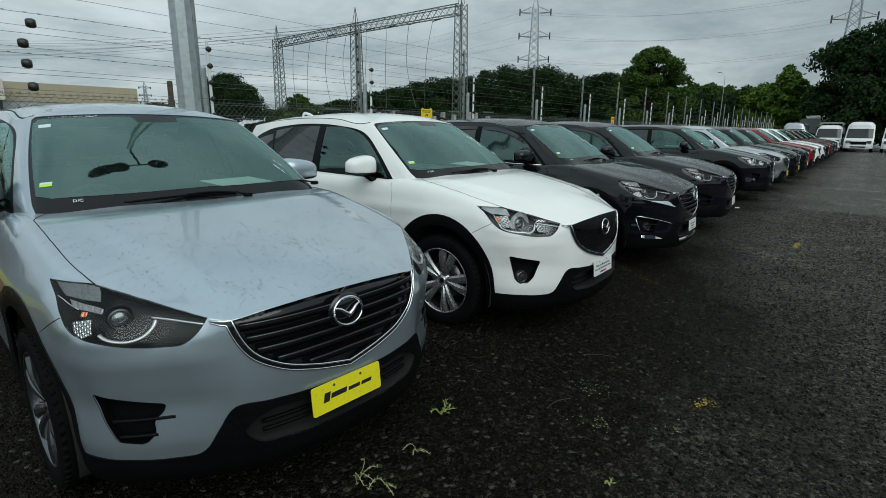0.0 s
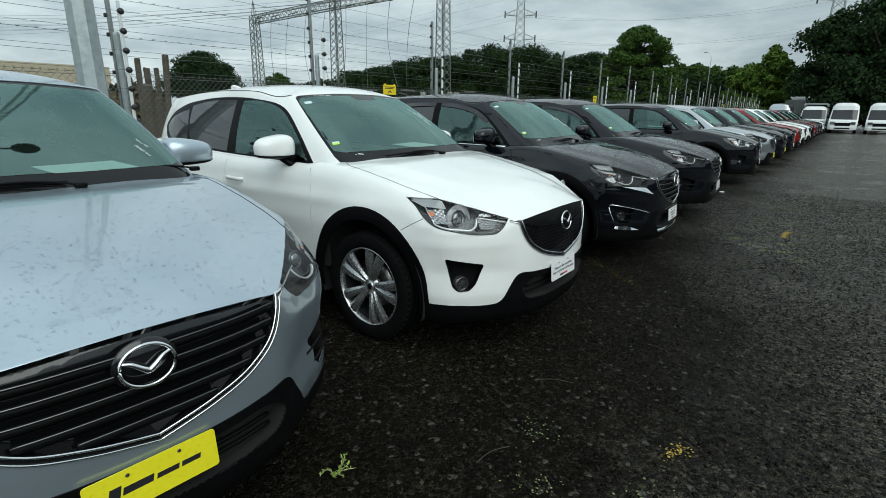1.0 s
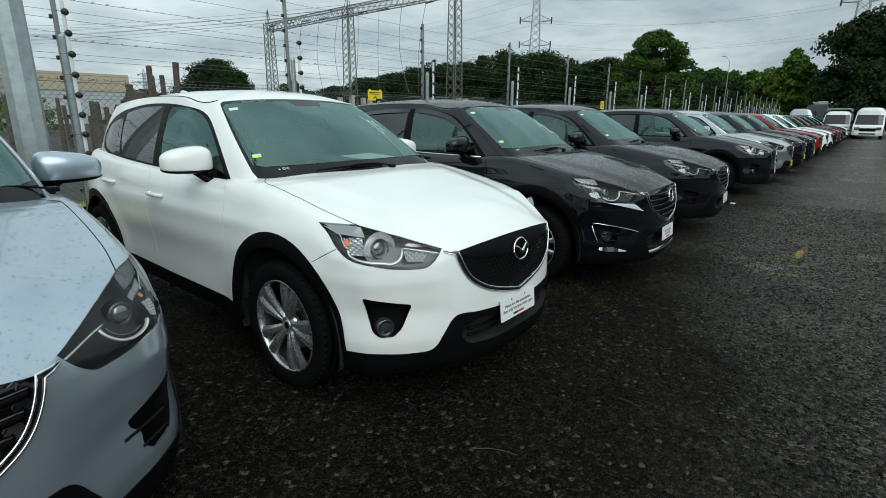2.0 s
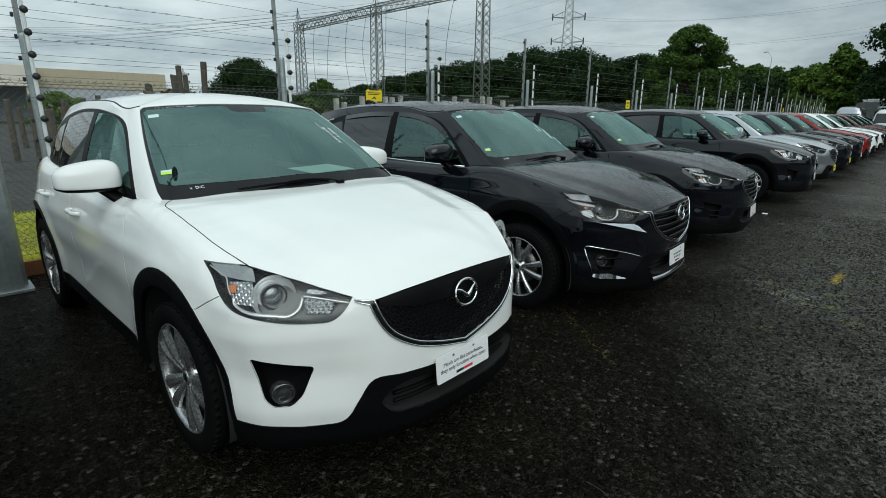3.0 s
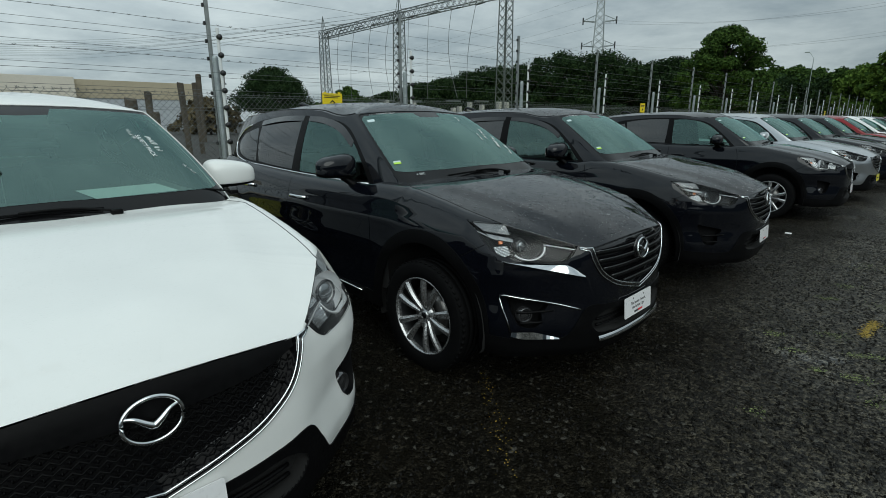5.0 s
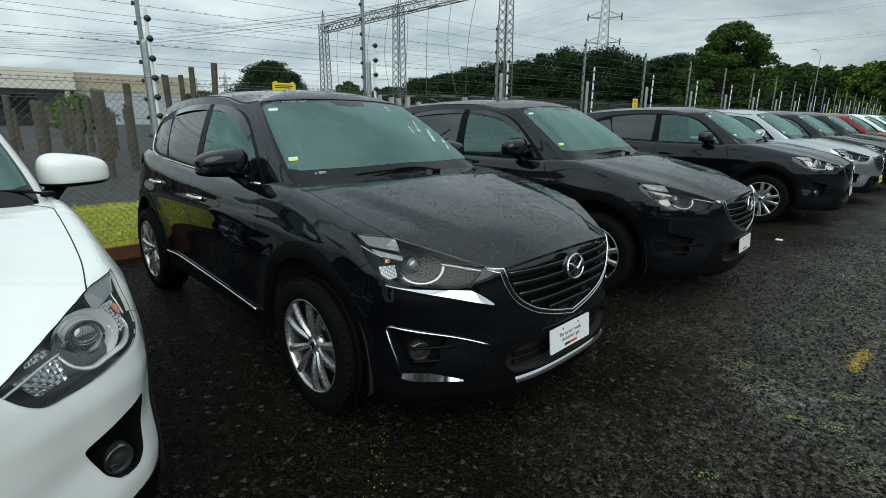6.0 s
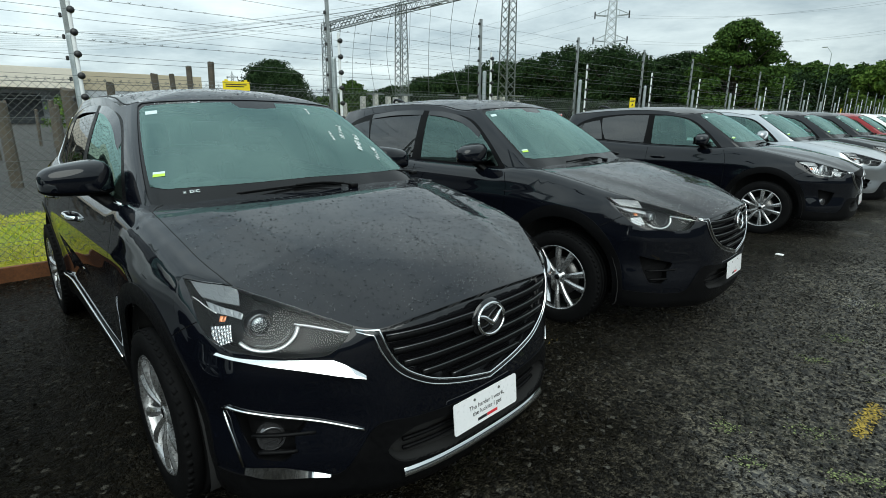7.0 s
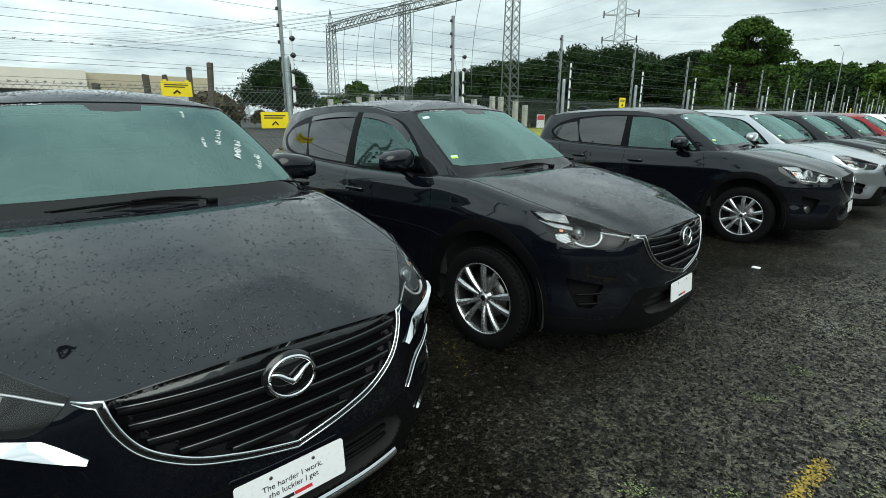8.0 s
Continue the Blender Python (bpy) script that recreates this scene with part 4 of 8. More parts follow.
# ---- small parts ----
def mirror_shape(bm):
    """A door mirror's shell: tall on its inner side, tapered outwards, flat below."""
    bmesh.ops.create_uvsphere(bm, u_segments=32, v_segments=20, radius=1)
    for v in bm.verts:
        c = v.co
        sx = math.copysign(abs(c.x) ** 0.66, c.x)
        sy = math.copysign(abs(c.y) ** 0.50, c.y)
        sz = math.copysign(abs(c.z) ** (0.62 if c.z > 0 else 0.42), c.z)
        x = sx * (0.100 if sx > 0 else 0.055)
        out = 0.5 + 0.5 * sy
        top = 0.096 - 0.036 * out ** 1.6
        low = 0.070 - 0.014 * out
        v.co = Vector((x * (1 - 0.32 * max(0, sy)), sy * 0.130, sz * (top if sz > 0 else low) + 0.006))


def mirror_low_shape(bm):
    mirror_shape(bm)
    bmesh.ops.bisect_plane(bm, geom=bm.verts[:] + bm.edges[:] + bm.faces[:], plane_co=(0, 0, -0.026), plane_no=(0.1, 0, 1), clear_outer=True)
    for v in bm.verts:
        v.co *= 1.02


def mirror_arm_shape(bm):
    tube(bm, smooth_line([(-0.005, -0.06, -0.040), (0.03, -0.085, -0.078), (0.065, -0.105, -0.108), (0.10, -0.130, -0.136)], 4), [0.044, 0.043, 0.041, 0.039, 0.037, 0.036, 0.035, 0.034, 0.034, 0.034, 0.035, 0.036, 0.037], 10, flat=0.7)


def handle_shape(bm):
    pts = smooth_line([(0.105, 0, 0), (0.09, 0.022, 0.002), (0.0, 0.034, 0.004), (-0.09, 0.024, 0.004), (-0.105, 0, 0.002)], 5)
    tube(bm, pts, [0.011] * len(pts), 8, flat=1.35)


def wiper_shape(bm):
    tube(bm, smooth_line([(0, 0, 0.0), (-0.006, 0.30, 0.008), (0.0, 0.60, 0.002)], 6), 0.0042, 6)
    tube(bm, smooth_line([(-0.009, 0.02, -0.006), (-0.013, 0.30, 0.000), (-0.009, 0.59, -0.005)], 6), 0.0032, 5)
    tube(bm, smooth_line([(0.040, 0.64, -0.012), (0.015, 0.52, 0.010), (0.0, 0.31, 0.012)], 4), 0.0055, 6)
    box(bm, 0.018, 0.615, -0.026, 0.056, 0.662, -0.002, 0.007)


def seat_shape(bm):
    box(bm, -0.27, -0.25, 0.0, 0.25, 0.25, 0.16, 0.05)
    box(bm, -0.07, -0.25, 0.10, 0.07, 0.25, 0.68, 0.05, pose(-0.27, 0, 0.02, 0, -14, 0))
    for y in (-0.23, 0.23):
        box(bm, -0.05, y - 0.04, 0.16, 0.10, y + 0.04, 0.60, 0.03, pose(-0.27, 0, 0.02, 0, -14, 0))


def headrest_shape(bm):
    box(bm, -0.05, -0.13, 0.72, 0.05, 0.13, 0.90, 0.04, pose(-0.27, 0, 0.02, 0, -12, 0))
    for y in (-0.06, 0.06):
        tube(bm, [(-0.43, y, 0.66), (-0.45, y, 0.76)], 0.006, 6)


def dash_shape(bm):
    pr = smooth_line([(-1.40, 1.02), (-1.62, 1.045), (-1.80, 1.03), (-1.92, 0.98), (-1.95, 0.86), (-1.84, 0.62)], 3)
    rows = [[bm.verts.new((x, y, z + (0.02 if y < -0.15 and x < -1.7 else 0))) for x, z in pr] for y in np.linspace(-0.72, 0.72, 14)]
    for a, b in zip(rows, rows[1:]):
        for i in range(len(pr) - 1):
            bm.faces.new((a[i], b[i], b[i + 1], a[i + 1]))
    bmesh.ops.recalc_face_normals(bm, faces=bm.faces)


def wheel_rim_shape(bm):
    tube(bm, [(0.185 * math.cos(a) * 0.0, 0.185 * math.cos(a), 0.185 * math.sin(a)) for a in np.linspace(0, math.tau, 32, endpoint=False)], 0.016, 8, closed=True)
    box(bm, -0.02, -0.07, -0.06, 0.05, 0.07, 0.05, 0.02)
    for a in (0, math.pi, -math.pi / 2):
        tube(bm, [(0, 0.05 * math.cos(a), 0.05 * math.sin(a)), (0, 0.18 * math.cos(a), 0.18 * math.sin(a))], 0.014, 6)


def plate_shape(bm):
    """A number-plate sized panel, 360 x 125 mm, with round corners; face towards +x."""
    pts = []
    for cy, cz, a0 in ((0.170, 0.0525, 0), (-0.170, 0.0525, 90), (-0.170, -0.0525, 180), (0.170, -0.0525, 270)):
        pts += [(cy + 0.010 * math.cos(radians(a0 + k * 22.5)), cz + 0.010 * math.sin(radians(a0 + k * 22.5))) for k in range(5)]
    a, b = [bm.verts.new((0.0, y, z)) for y, z in pts], [bm.verts.new((0.004, y, z)) for y, z in pts]
    bm.faces.new(a[::-1]); bm.faces.new(b)
    for i in range(len(pts)):
        j = (i + 1) % len(pts)
        bm.faces.new((a[i], a[j], b[j], b[i]))


def emblem_ring(bm):
    pts = [(0, 0.062 * math.cos(a), 0.050 * math.sin(a)) for a in np.linspace(0, math.tau, 36, endpoint=False)]
    tube(bm, pts, 0.0055, 6, closed=True)


def emblem_wing(bm):
    for s in (1, -1):
        pts = smooth_line([(0.002, 0, -0.014), (0.005, s * 0.016, -0.002), (0.004, s * 0.036, 0.014), (0, s * 0.057, 0.020)], 4)
        tube(bm, pts, [0.010 - 0.006 * k / 12 for k in range(13)], 6)


def face_bar(bm, y0, y1, z, lift, r, flat=1.0, out=0.0, n=26):
    """A bar that follows the nose across the car."""
    pts = []
    for y in np.linspace(y0, y1, n):
        s, zz = at_y(abs(y), z + lift(abs(y)))
        p = on_body(s, zz, out)
        pts.append((p.x, math.copysign(p.y, y) if abs(y) > 1e-6 else 0.0, p.z))
    tube(bm, pts, r, 6, flat=flat)


def grille_half(z):
    e = smooth_line(GRILLE_EDGE, 6)
    return float(np.interp(z, e[::-1, 1], e[::-1, 0]))


def grille_parts(car, style):
    g = hang("grille", body_meshes(style)["grille"][0], car, "black recessed radiator grille", material=GLOSS_BLACK)
    if style == "new":
        for k, z in enumerate((0.632, 0.683, 0.734, 0.785, 0.836)):
            w = grille_half(z) - 0.012
            me = smooth_cached(("bar", k), lambda bm: face_bar(bm, -w, w, z, lambda y: 0.035 * (y / 0.44) ** 2 * 0, 0.010, 1.5, -0.012))
            hang("grille_bar", me, g, "black grille bar with a bright edge", material=CLAD)
            me = smooth_cached(("edge", k), lambda bm: face_bar(bm, -w, w, z + 0.012, lambda y: 0, 0.0035, 1.0, -0.003))
            hang("bar_edge", me, g, "grey metal edge of the grille bar", material=SATIN)
    else:
        def comb(bm):
            dz, dy = 0.024, 0.036
            for i in range(12):
                z = 0.606 + i * dz * 0.95
                if z > 0.815:
                    break
                for sgn in (1, -1):
                    w = grille_half(z) - 0.008
                    ys = np.arange(0, w, dy / 2)
                    pts = []
                    for j, y in enumerate(ys):
                        s, zz = at_y(y, z + (0.007 if (j + i) % 2 else -0.007))
                        p = on_body(s, zz, -0.020)
                        pts.append((p.x, p.y * sgn, p.z))
                    if len(pts) > 2:
                        tube(bm, pts, 0.0034, 4)
                    # short uprights between the rows
                    for j, y in enumerate(ys[1:]):
                        if (j + i) % 2 and z + dz < 0.815:
                            a, b = at_y(y, z + 0.007), at_y(y, z + 0.95 * dz - 0.007)
                            p, q = on_body(*a, -0.020), on_body(*b, -0.020)
                            tube(bm, [(p.x, p.y * sgn, p.z), (q.x, q.y * sgn, q.z)], 0.003, 3)
        hang("grille_mesh", smooth_cached("comb", comb), g, "black honeycomb grille mesh", material=CLAD)

        def brow(bm):
            rows = []
            for y in np.linspace(-0.438, 0.438, 40):
                zt = float(np.interp(abs(y), [0, 0.2, 0.36, 0.456], [0.900, 0.895, 0.882, 0.866]))
                zl = float(np.interp(abs(y), [0, 0.10, 0.30, 0.44], [0.800, 0.800, 0.812, 0.846]))
                row = []
                for k in range(5):
                    p = on_body(*at_y(abs(y), zl + (zt - zl) * k / 4), -0.006)
                    row.append(bm.verts.new((p.x, math.copysign(p.y, y), p.z)))
                rows.append(row)
            for a, b in zip(rows, rows[1:]):
                for i in range(4):
                    bm.faces.new((a[i], b[i], b[i + 1], a[i + 1]))
        hang("grille_brow", smooth_cached("brow", brow), g, "black upper band of the grille", material=CLAD)

    def surround(gap):
        """The line round the lower grille, gap metres outside its edge."""
        e = np.array(smooth_line(GRILLE_EDGE, 6))
        t = np.gradient(e, axis=0)
        t /= np.linalg.norm(t, axis=1)[:, None]
        e = e + np.c_[-t[:, 1], t[:, 0]] * gap
        e[-1] = (0.0, GRILLE_EDGE[-1][1] - gap * 1.05)
        e[:, 1] = np.minimum(e[:, 1], 0.868 - gap * 0.75 - 0.0005 * np.arange(len(e)) * (gap > 0))
        line = [(0.515, 0.872 - gap * 0.3), (0.490, 0.868 - gap * 0.6)] + [(max(y, 0.0), z) for y, z in e]
        return line + [(-y, z) for y, z in line[::-1][1:]]

    def along(line, out):
        pts = []
        for y, z in line:
            p = on_body(*at_y(abs(y), z), out)
            pts.append((p.x, math.copysign(p.y, y), p.z))
        return pts

    def groove(bm):
        rows = [[bm.verts.new(p) for p in pair] for pair in zip(along(surround(0.0), 0.002), along(surround(0.020), 0.002))]
        for a, b in zip(rows, rows[1:]):
            bm.faces.new((a[0], b[0], b[1], a[1]))
    hang("trim_groove", smooth_cached("groove", groove), g, "dark groove between the chrome lines", material=GLOSS_BLACK)
    for gap, r in ((0.0, 0.0046), (0.020, 0.0036)):
        hang("grille_trim", smooth_cached(("trim", gap), lambda bm: tube(bm, along(surround(gap), 0.004), r, 6)), g, "bright chrome line round the lower grille", material=CHROME)
    p = on_body(*at_y(0.0, 0.806), 0.012)
    disc = smooth_cached("embdisc", lambda bm: lathe(bm, [(0.0, 0.062), (0.010, 0.058), (0.012, 0.0)], 32, "x"))
    if style == "new":
        hang("emblem_disc", disc, car, "black round emblem backing", Matrix.Translation((p.x - 0.020, 0, p.z)) @ Matrix.Diagonal((1, 1.42, 1.22, 1)), GLOSS_BLACK)
    tilt = Matrix.Translation((p.x, 0, p.z)) @ pose(0, 0, 0, 0, -9, 0) @ Matrix.Scale(1.17, 4)
    hang("emblem_ring", smooth_cached("ering", emblem_ring), car, "chrome oval emblem", tilt, CHROME)
    hang("emblem_wing", smooth_cached("ewing", emblem_wing), car, "chrome wing of the emblem", tilt, CHROME)


def facets(sgn, corners, nu, nv, depth, bulge, bow=0.0):
    """A reflector of small raised cells on the body's curve: corners are outer top, inner top, inner low, outer low."""
    def make(bm):
        a, b, c, d = (Vector(q) for q in corners)

        def at(i, j, out):
            u, w = i / nu, j / nv
            q = a.lerp(b, u).lerp(d.lerp(c, u), w)
            p = on_body(q.x, q.y + bow * math.sin(math.pi * u) * (1 - 2 * w), depth + out)
            return Vector((p.x, p.y * sgn, p.z))
        grid = [[bm.verts.new(at(i, j, 0)) for j in range(nv + 1)] for i in range(nu + 1)]
        for i in range(nu):
            for j in range(nv):
                tilt = 0.16 if (i + j) % 2 else -0.16
                top = bm.verts.new(at(i + 0.5 + tilt, j + 0.5 - tilt, bulge))
                ring = (grid[i][j], grid[i + 1][j], grid[i + 1][j + 1], grid[i][j + 1])
                for k in range(4):
                    bm.faces.new((ring[k], ring[(k + 1) % 4], top))
        bmesh.ops.recalc_face_normals(bm, faces=bm.faces)
    return make


def lamp_band(sgn, marks, r, depth, flat=1.0):
    """A strip inside the lamp that follows marks (s, z) on the body's curve; r may run along it."""
    def make(bm):
        pts = []
        for a, z in smooth_line(marks, 5):
            p = on_body(a, z, depth)
            pts.append((p.x, p.y * sgn, p.z))
        rr = [float(q) for q in np.interp(np.linspace(0, 1, len(pts)), np.linspace(0, 1, len(r)), r)]
        tube(bm, pts, rr, 6, flat=flat)
    return make


def lamp_parts(car, style, sgn, i):
    new_face = style == "new"
    lamp = hang("headlight", body_meshes(style)["lamp"][i], car, "dark headlight housing", material=HOUSING_DARK if new_face else LAMP_FLOOR)

    def spot(y, z, out):
        p = on_body(*at_y(y, z), out)
        return Vector((p.x, p.y * sgn, p.z))

    def cells(key, name, corners, nu, nv, depth, bulge, material, text, bow=0.0):
        hang(name, cached((key, sgn), facets(sgn, corners, nu, nv, depth, bulge, bow)), lamp, text, material=material)

    def band(key, name, marks, r, depth, material, text, flat=1.0):
        hang(name, smooth_cached((key, sgn), lamp_band(sgn, marks, r, depth, flat)), lamp, text, material=material)
    c = spot(0.748, 0.906, -0.042) if new_face else spot(0.744, 0.912, -0.040)
    aim = Matrix.Translation(c) @ pose(0, 0, 0, 0, -6, 14 * sgn)
    ball = smooth_cached("lens", lambda bm: lathe(bm, [(0.0, 0.040), (0.008, 0.038), (0.014, 0.030), (0.018, 0.017), (0.019, 0)], 28, "x"))
    hang("projector_lens", ball, lamp, "clear round projector lens", aim @ Matrix.Scale(0.78 if new_face else 1.0, 4), LENS)
    if new_face:
        bowl = smooth_cached("bezel_new", lambda bm: lathe(bm, [(-0.03, 0.046), (0.0, 0.040), (0.008, 0.035), (0.004, 0.031), (0.0, 0.030)], 28, "x"))
        hang("bezel", bowl, lamp, "satin ring round the lens", material=SATIN, m=aim)
        band("arc", "light_ring", [(0.738, 0.888), (0.742, 0.872), (0.764, 0.845), (0.824, 0.824), (0.889, 0.833), (0.929, 0.853)], [0.0075], -0.020, REFLECTOR, "pale daytime light ring", 0.7)
        band("arc2", "light_ring", [(0.762, 0.884), (0.770, 0.868), (0.790, 0.852), (0.830, 0.841), (0.880, 0.847)], [0.0025], -0.024, HOUSING, "thin inner edge of the light ring")
        cells("outer", "corner_reflector", [(1.066, 0.884), (0.990, 0.897), (0.958, 0.853), (1.025, 0.824)], 7, 6, -0.014, 0.0022, FACET, "faceted chrome corner reflector")
        cells("amberp", "indicator", [(1.045, 0.917), (1.022, 0.918), (1.018, 0.903), (1.040, 0.900)], 2, 1, -0.014, 0.003, AMBER, "amber indicator lens")
        cells("guide", "light_guide", [(1.134, 0.950), (0.950, 0.928), (0.946, 0.913), (1.098, 0.927)], 6, 1, -0.014, 0.002, GUIDE, "pale light guide along the lamp's upper edge")
        band("gedge", "guide_edge", [(1.200, 0.958), (1.160, 0.948), (1.120, 0.935), (1.060, 0.922)], [0.0022], -0.010, REFLECTOR, "thin bright edge of the light guide")
        band("instrip", "chrome_strip", [(0.748, 0.894), (0.690, 0.884), (0.630, 0.873), (0.572, 0.863)], [0.0030, 0.0040], -0.008, REFLECTOR, "bright chrome strip")
    else:
        bowl = smooth_cached("bezel_old", lambda bm: lathe(bm, [(0.016, 0.086), (0.010, 0.083), (-0.010, 0.076), (-0.026, 0.064), (-0.030, 0.056), (-0.010, 0.053), (0.010, 0.050), (0.012, 0.044), (0.004, 0.041)], 36, "x"))
        hang("bezel", bowl, lamp, "bright chrome lamp bowl", aim, REFLECTOR)
        ring = smooth_cached("lens_ring", lambda bm: tube(bm, [(0.010, 0.047 * math.cos(q), 0.047 * math.sin(q)) for q in np.linspace(0, math.tau, 40, endpoint=False)], 0.005, 6, closed=True))
        hang("lens_ring", ring, lamp, "satin ring round the lens", aim, SATIN)
        band("lband", "light_ring", [(1.060, 0.893), (1.045, 0.872), (1.009, 0.856), (0.949, 0.845), (0.865, 0.838), (0.800, 0.833), (0.764, 0.854), (0.748, 0.894)], [0.004, 0.006, 0.009, 0.011, 0.012, 0.011, 0.008, 0.004], -0.018, REFLECTOR, "broad pale light ring", 0.6)
        band("instrip", "chrome_strip", [(0.748, 0.894), (0.705, 0.892), (0.664, 0.888), (0.610, 0.884), (0.566, 0.879)], [0.0034], -0.008, REFLECTOR, "bright chrome strip")
        band("tipstrip", "chrome_strip", [(1.225, 0.990), (1.170, 0.970), (1.126, 0.952), (1.100, 0.925), (1.070, 0.900)], [0.0026], -0.008, REFLECTOR, "thin bright edge at the lamp's corner")
        cells("outer_old", "corner_reflector", [(1.118, 0.944), (1.010, 0.956), (0.950, 0.872), (1.050, 0.872)], 7, 8, -0.018, 0.003, FACET, "faceted chrome corner reflector")
        cells("amber_old", "indicator", [(1.104, 0.932), (1.066, 0.936), (1.052, 0.910), (1.088, 0.906)], 4, 3, -0.012, 0.0015, AMBER, "amber indicator lens")
        cells("inner_old", "inner_facets", [(0.746, 0.891), (0.618, 0.882), (0.652, 0.824), (0.736, 0.832)], 9, 5, -0.016, 0.004, FACET, "faceted chrome inner reflector")
        cells("upper_old", "upper_facets", [(0.728, 0.916), (0.664, 0.906), (0.660, 0.898), (0.734, 0.904)], 6, 2, -0.010, 0.002, FACET, "small faceted reflector", 0.003)
    # pale panel stands in for the sky's reflection on the cover's tip
    cells("tip", "corner_sky_sheen", [(S_LAMP_OUT + 0.175, 0.998), (S_LAMP_OUT - 0.015, 0.993), (0.985, 0.944), (1.150, 0.958)], 6, 3, -0.006, 0.0006, GUIDE if not new_face else HOUSING, "grey panel standing for sky reflected in the lamp's corner")
    cover = hang("lamp_cover", body_meshes(style)["lamp_cover"][i], lamp, "clear headlight cover", material=LAMP_GLASS)
    cover.visible_shadow = False
    # the dark ledge along the upper edge of the lamp
    def ledge(bm):
        pts = []
        for a, z in LAMP_TOP:
            p = on_body(a, z - 0.0015, -0.003)
            pts.append((p.x, p.y * sgn, p.z))
        tube(bm, smooth_line(pts[:-1], 5), 0.0030, 6)
    hang("lamp_brow", smooth_cached(("ledge", sgn), ledge), lamp, material=SATIN if new_face else CLAD)


def bumper_parts(car, style, chrome):
    meshes = body_meshes(style)
    it = hang("air_intake", meshes["intake"][0], car, "black lower air intake", material=SEAM)
    for k, z in enumerate((0.395, 0.432)):
        hang("intake_bar", smooth_cached(("ibar", k), lambda bm: face_bar(bm, -0.39, 0.39, z, lambda y: 0, 0.008, 1.0, -0.034)), it, material=CLAD)
    for i, sgn in enumerate((1, -1)):
        fog = hang("fog_light_recess", meshes["fog_recess"][i], car, "black fog light surround", material=CLAD)
        def pt(y, z, out):
            p = on_body(*at_y(y, z), out)
            return Vector((p.x, p.y * sgn, p.z))
        if style == "old" or chrome:
            lens = smooth_cached("fog", lambda bm: lathe(bm, [(-0.03, 0.052), (0.0, 0.046), (0.004, 0.040), (-0.006, 0.036), (0.002, 0.02), (0.004, 0)], 28, "x"))
            c = pt(0.770, 0.494, -0.030)
            hang("fog_light", lens, fog, "round glass fog lamp", Matrix.Translation(c) @ pose(0, 0, 0, 0, 0, 22 * sgn), FOG)
        if style == "new":
            for k, (z, y0, y1) in enumerate(((0.520, 0.645, 0.81), (0.460, 0.70, 0.80))):
                hang("fog_bar", smooth_cached(("fbar", k, sgn), lambda bm: tube(bm, [pt(y, z + 0.01 * (y1 - y), -0.004) for y in np.linspace(y0, y1, 8)], 0.009, 6, flat=0.8)), fog, material=CLAD)
        if chrome:
            def blade(bm):
                rows = []
                for t in np.linspace(0, 1, 14):
                    y = 0.507 + 0.355 * t
                    z = float(np.interp(t, [0, 0.21, 0.5, 0.75, 1.0], [0.722, 0.781, 0.789, 0.800, 0.818]))
                    w = float(np.interp(t, [0, 0.05, 0.21, 0.45, 0.8, 1.0], [0.006, 0.016, 0.046, 0.030, 0.010, 0.004]))
                    rows.append([bm.verts.new(pt(y, z - w, 0.018)), bm.verts.new(pt(y, z - w / 2, 0.012)), bm.verts.new(pt(y, z, 0.002))])
                for a, b in zip(rows, rows[1:]):
                    for k in range(2):
                        bm.faces.new((a[k], b[k], b[k + 1], a[k + 1]))
            hang("lamp_trim", smooth_cached(("blade", sgn), blade), car, "chrome blade under the headlight", material=CHROME)
            line = [tuple(q) for q in smooth_line([(0.517, 0.521), (0.610, 0.555), (0.704, 0.582), (0.80, 0.607), (0.850, 0.620)], 4)] + [(0.858, 0.612), (0.856, 0.59), (0.850, 0.53), (0.844, 0.47), (0.836, 0.408)]
            hang("fog_trim", smooth_cached(("fogline", sgn), lambda bm: tube(bm, [pt(y, z, 0.004) for y, z in line], 0.0055, 6)), car, "thin chrome line round the fog lamp", material=CHROME)

            def foot(bm):
                rows = []
                for y in np.linspace(0.614, 0.832, 13):
                    low = float(np.interp(y, [0.614, 0.79, 0.832], [0.357, 0.370, 0.386]))
                    high = float(np.interp(y, [0.614, 0.745, 0.79, 0.832], [0.359, 0.407, 0.408, 0.406]))
                    rows.append([bm.verts.new(pt(y, low, 0.014)), bm.verts.new(pt(y, high, 0.004))])
                for a, b in zip(rows, rows[1:]):
                    bm.faces.new((a[0], b[0], b[1], a[1]))
            hang("fog_foot", smooth_cached(("fogfoot", sgn), foot), car, "chrome wedge below the fog lamp", material=CHROME)
    if chrome:
        def lip(bm):
            rows = []
            for y in np.linspace(-0.40, 0.40, 30):
                zl, zh = 0.317, 0.343
                a, b, c = (on_body(*at_y(abs(y), z), o) for z, o in ((zl, 0.022), ((zl + zh) / 2, 0.021), (zh, 0.009)))
                rows.append([bm.verts.new((q.x, math.copysign(q.y, y), q.z)) for q in (a, b, c)])
            for a, b in zip(rows, rows[1:]):
                for k in range(2):
                    bm.faces.new((a[k], b[k], b[k + 1], a[k + 1]))
        hang("bumper_lip", smooth_cached("lip", lip), car, "bright skid strip on the lower bumper", material=CHROME)


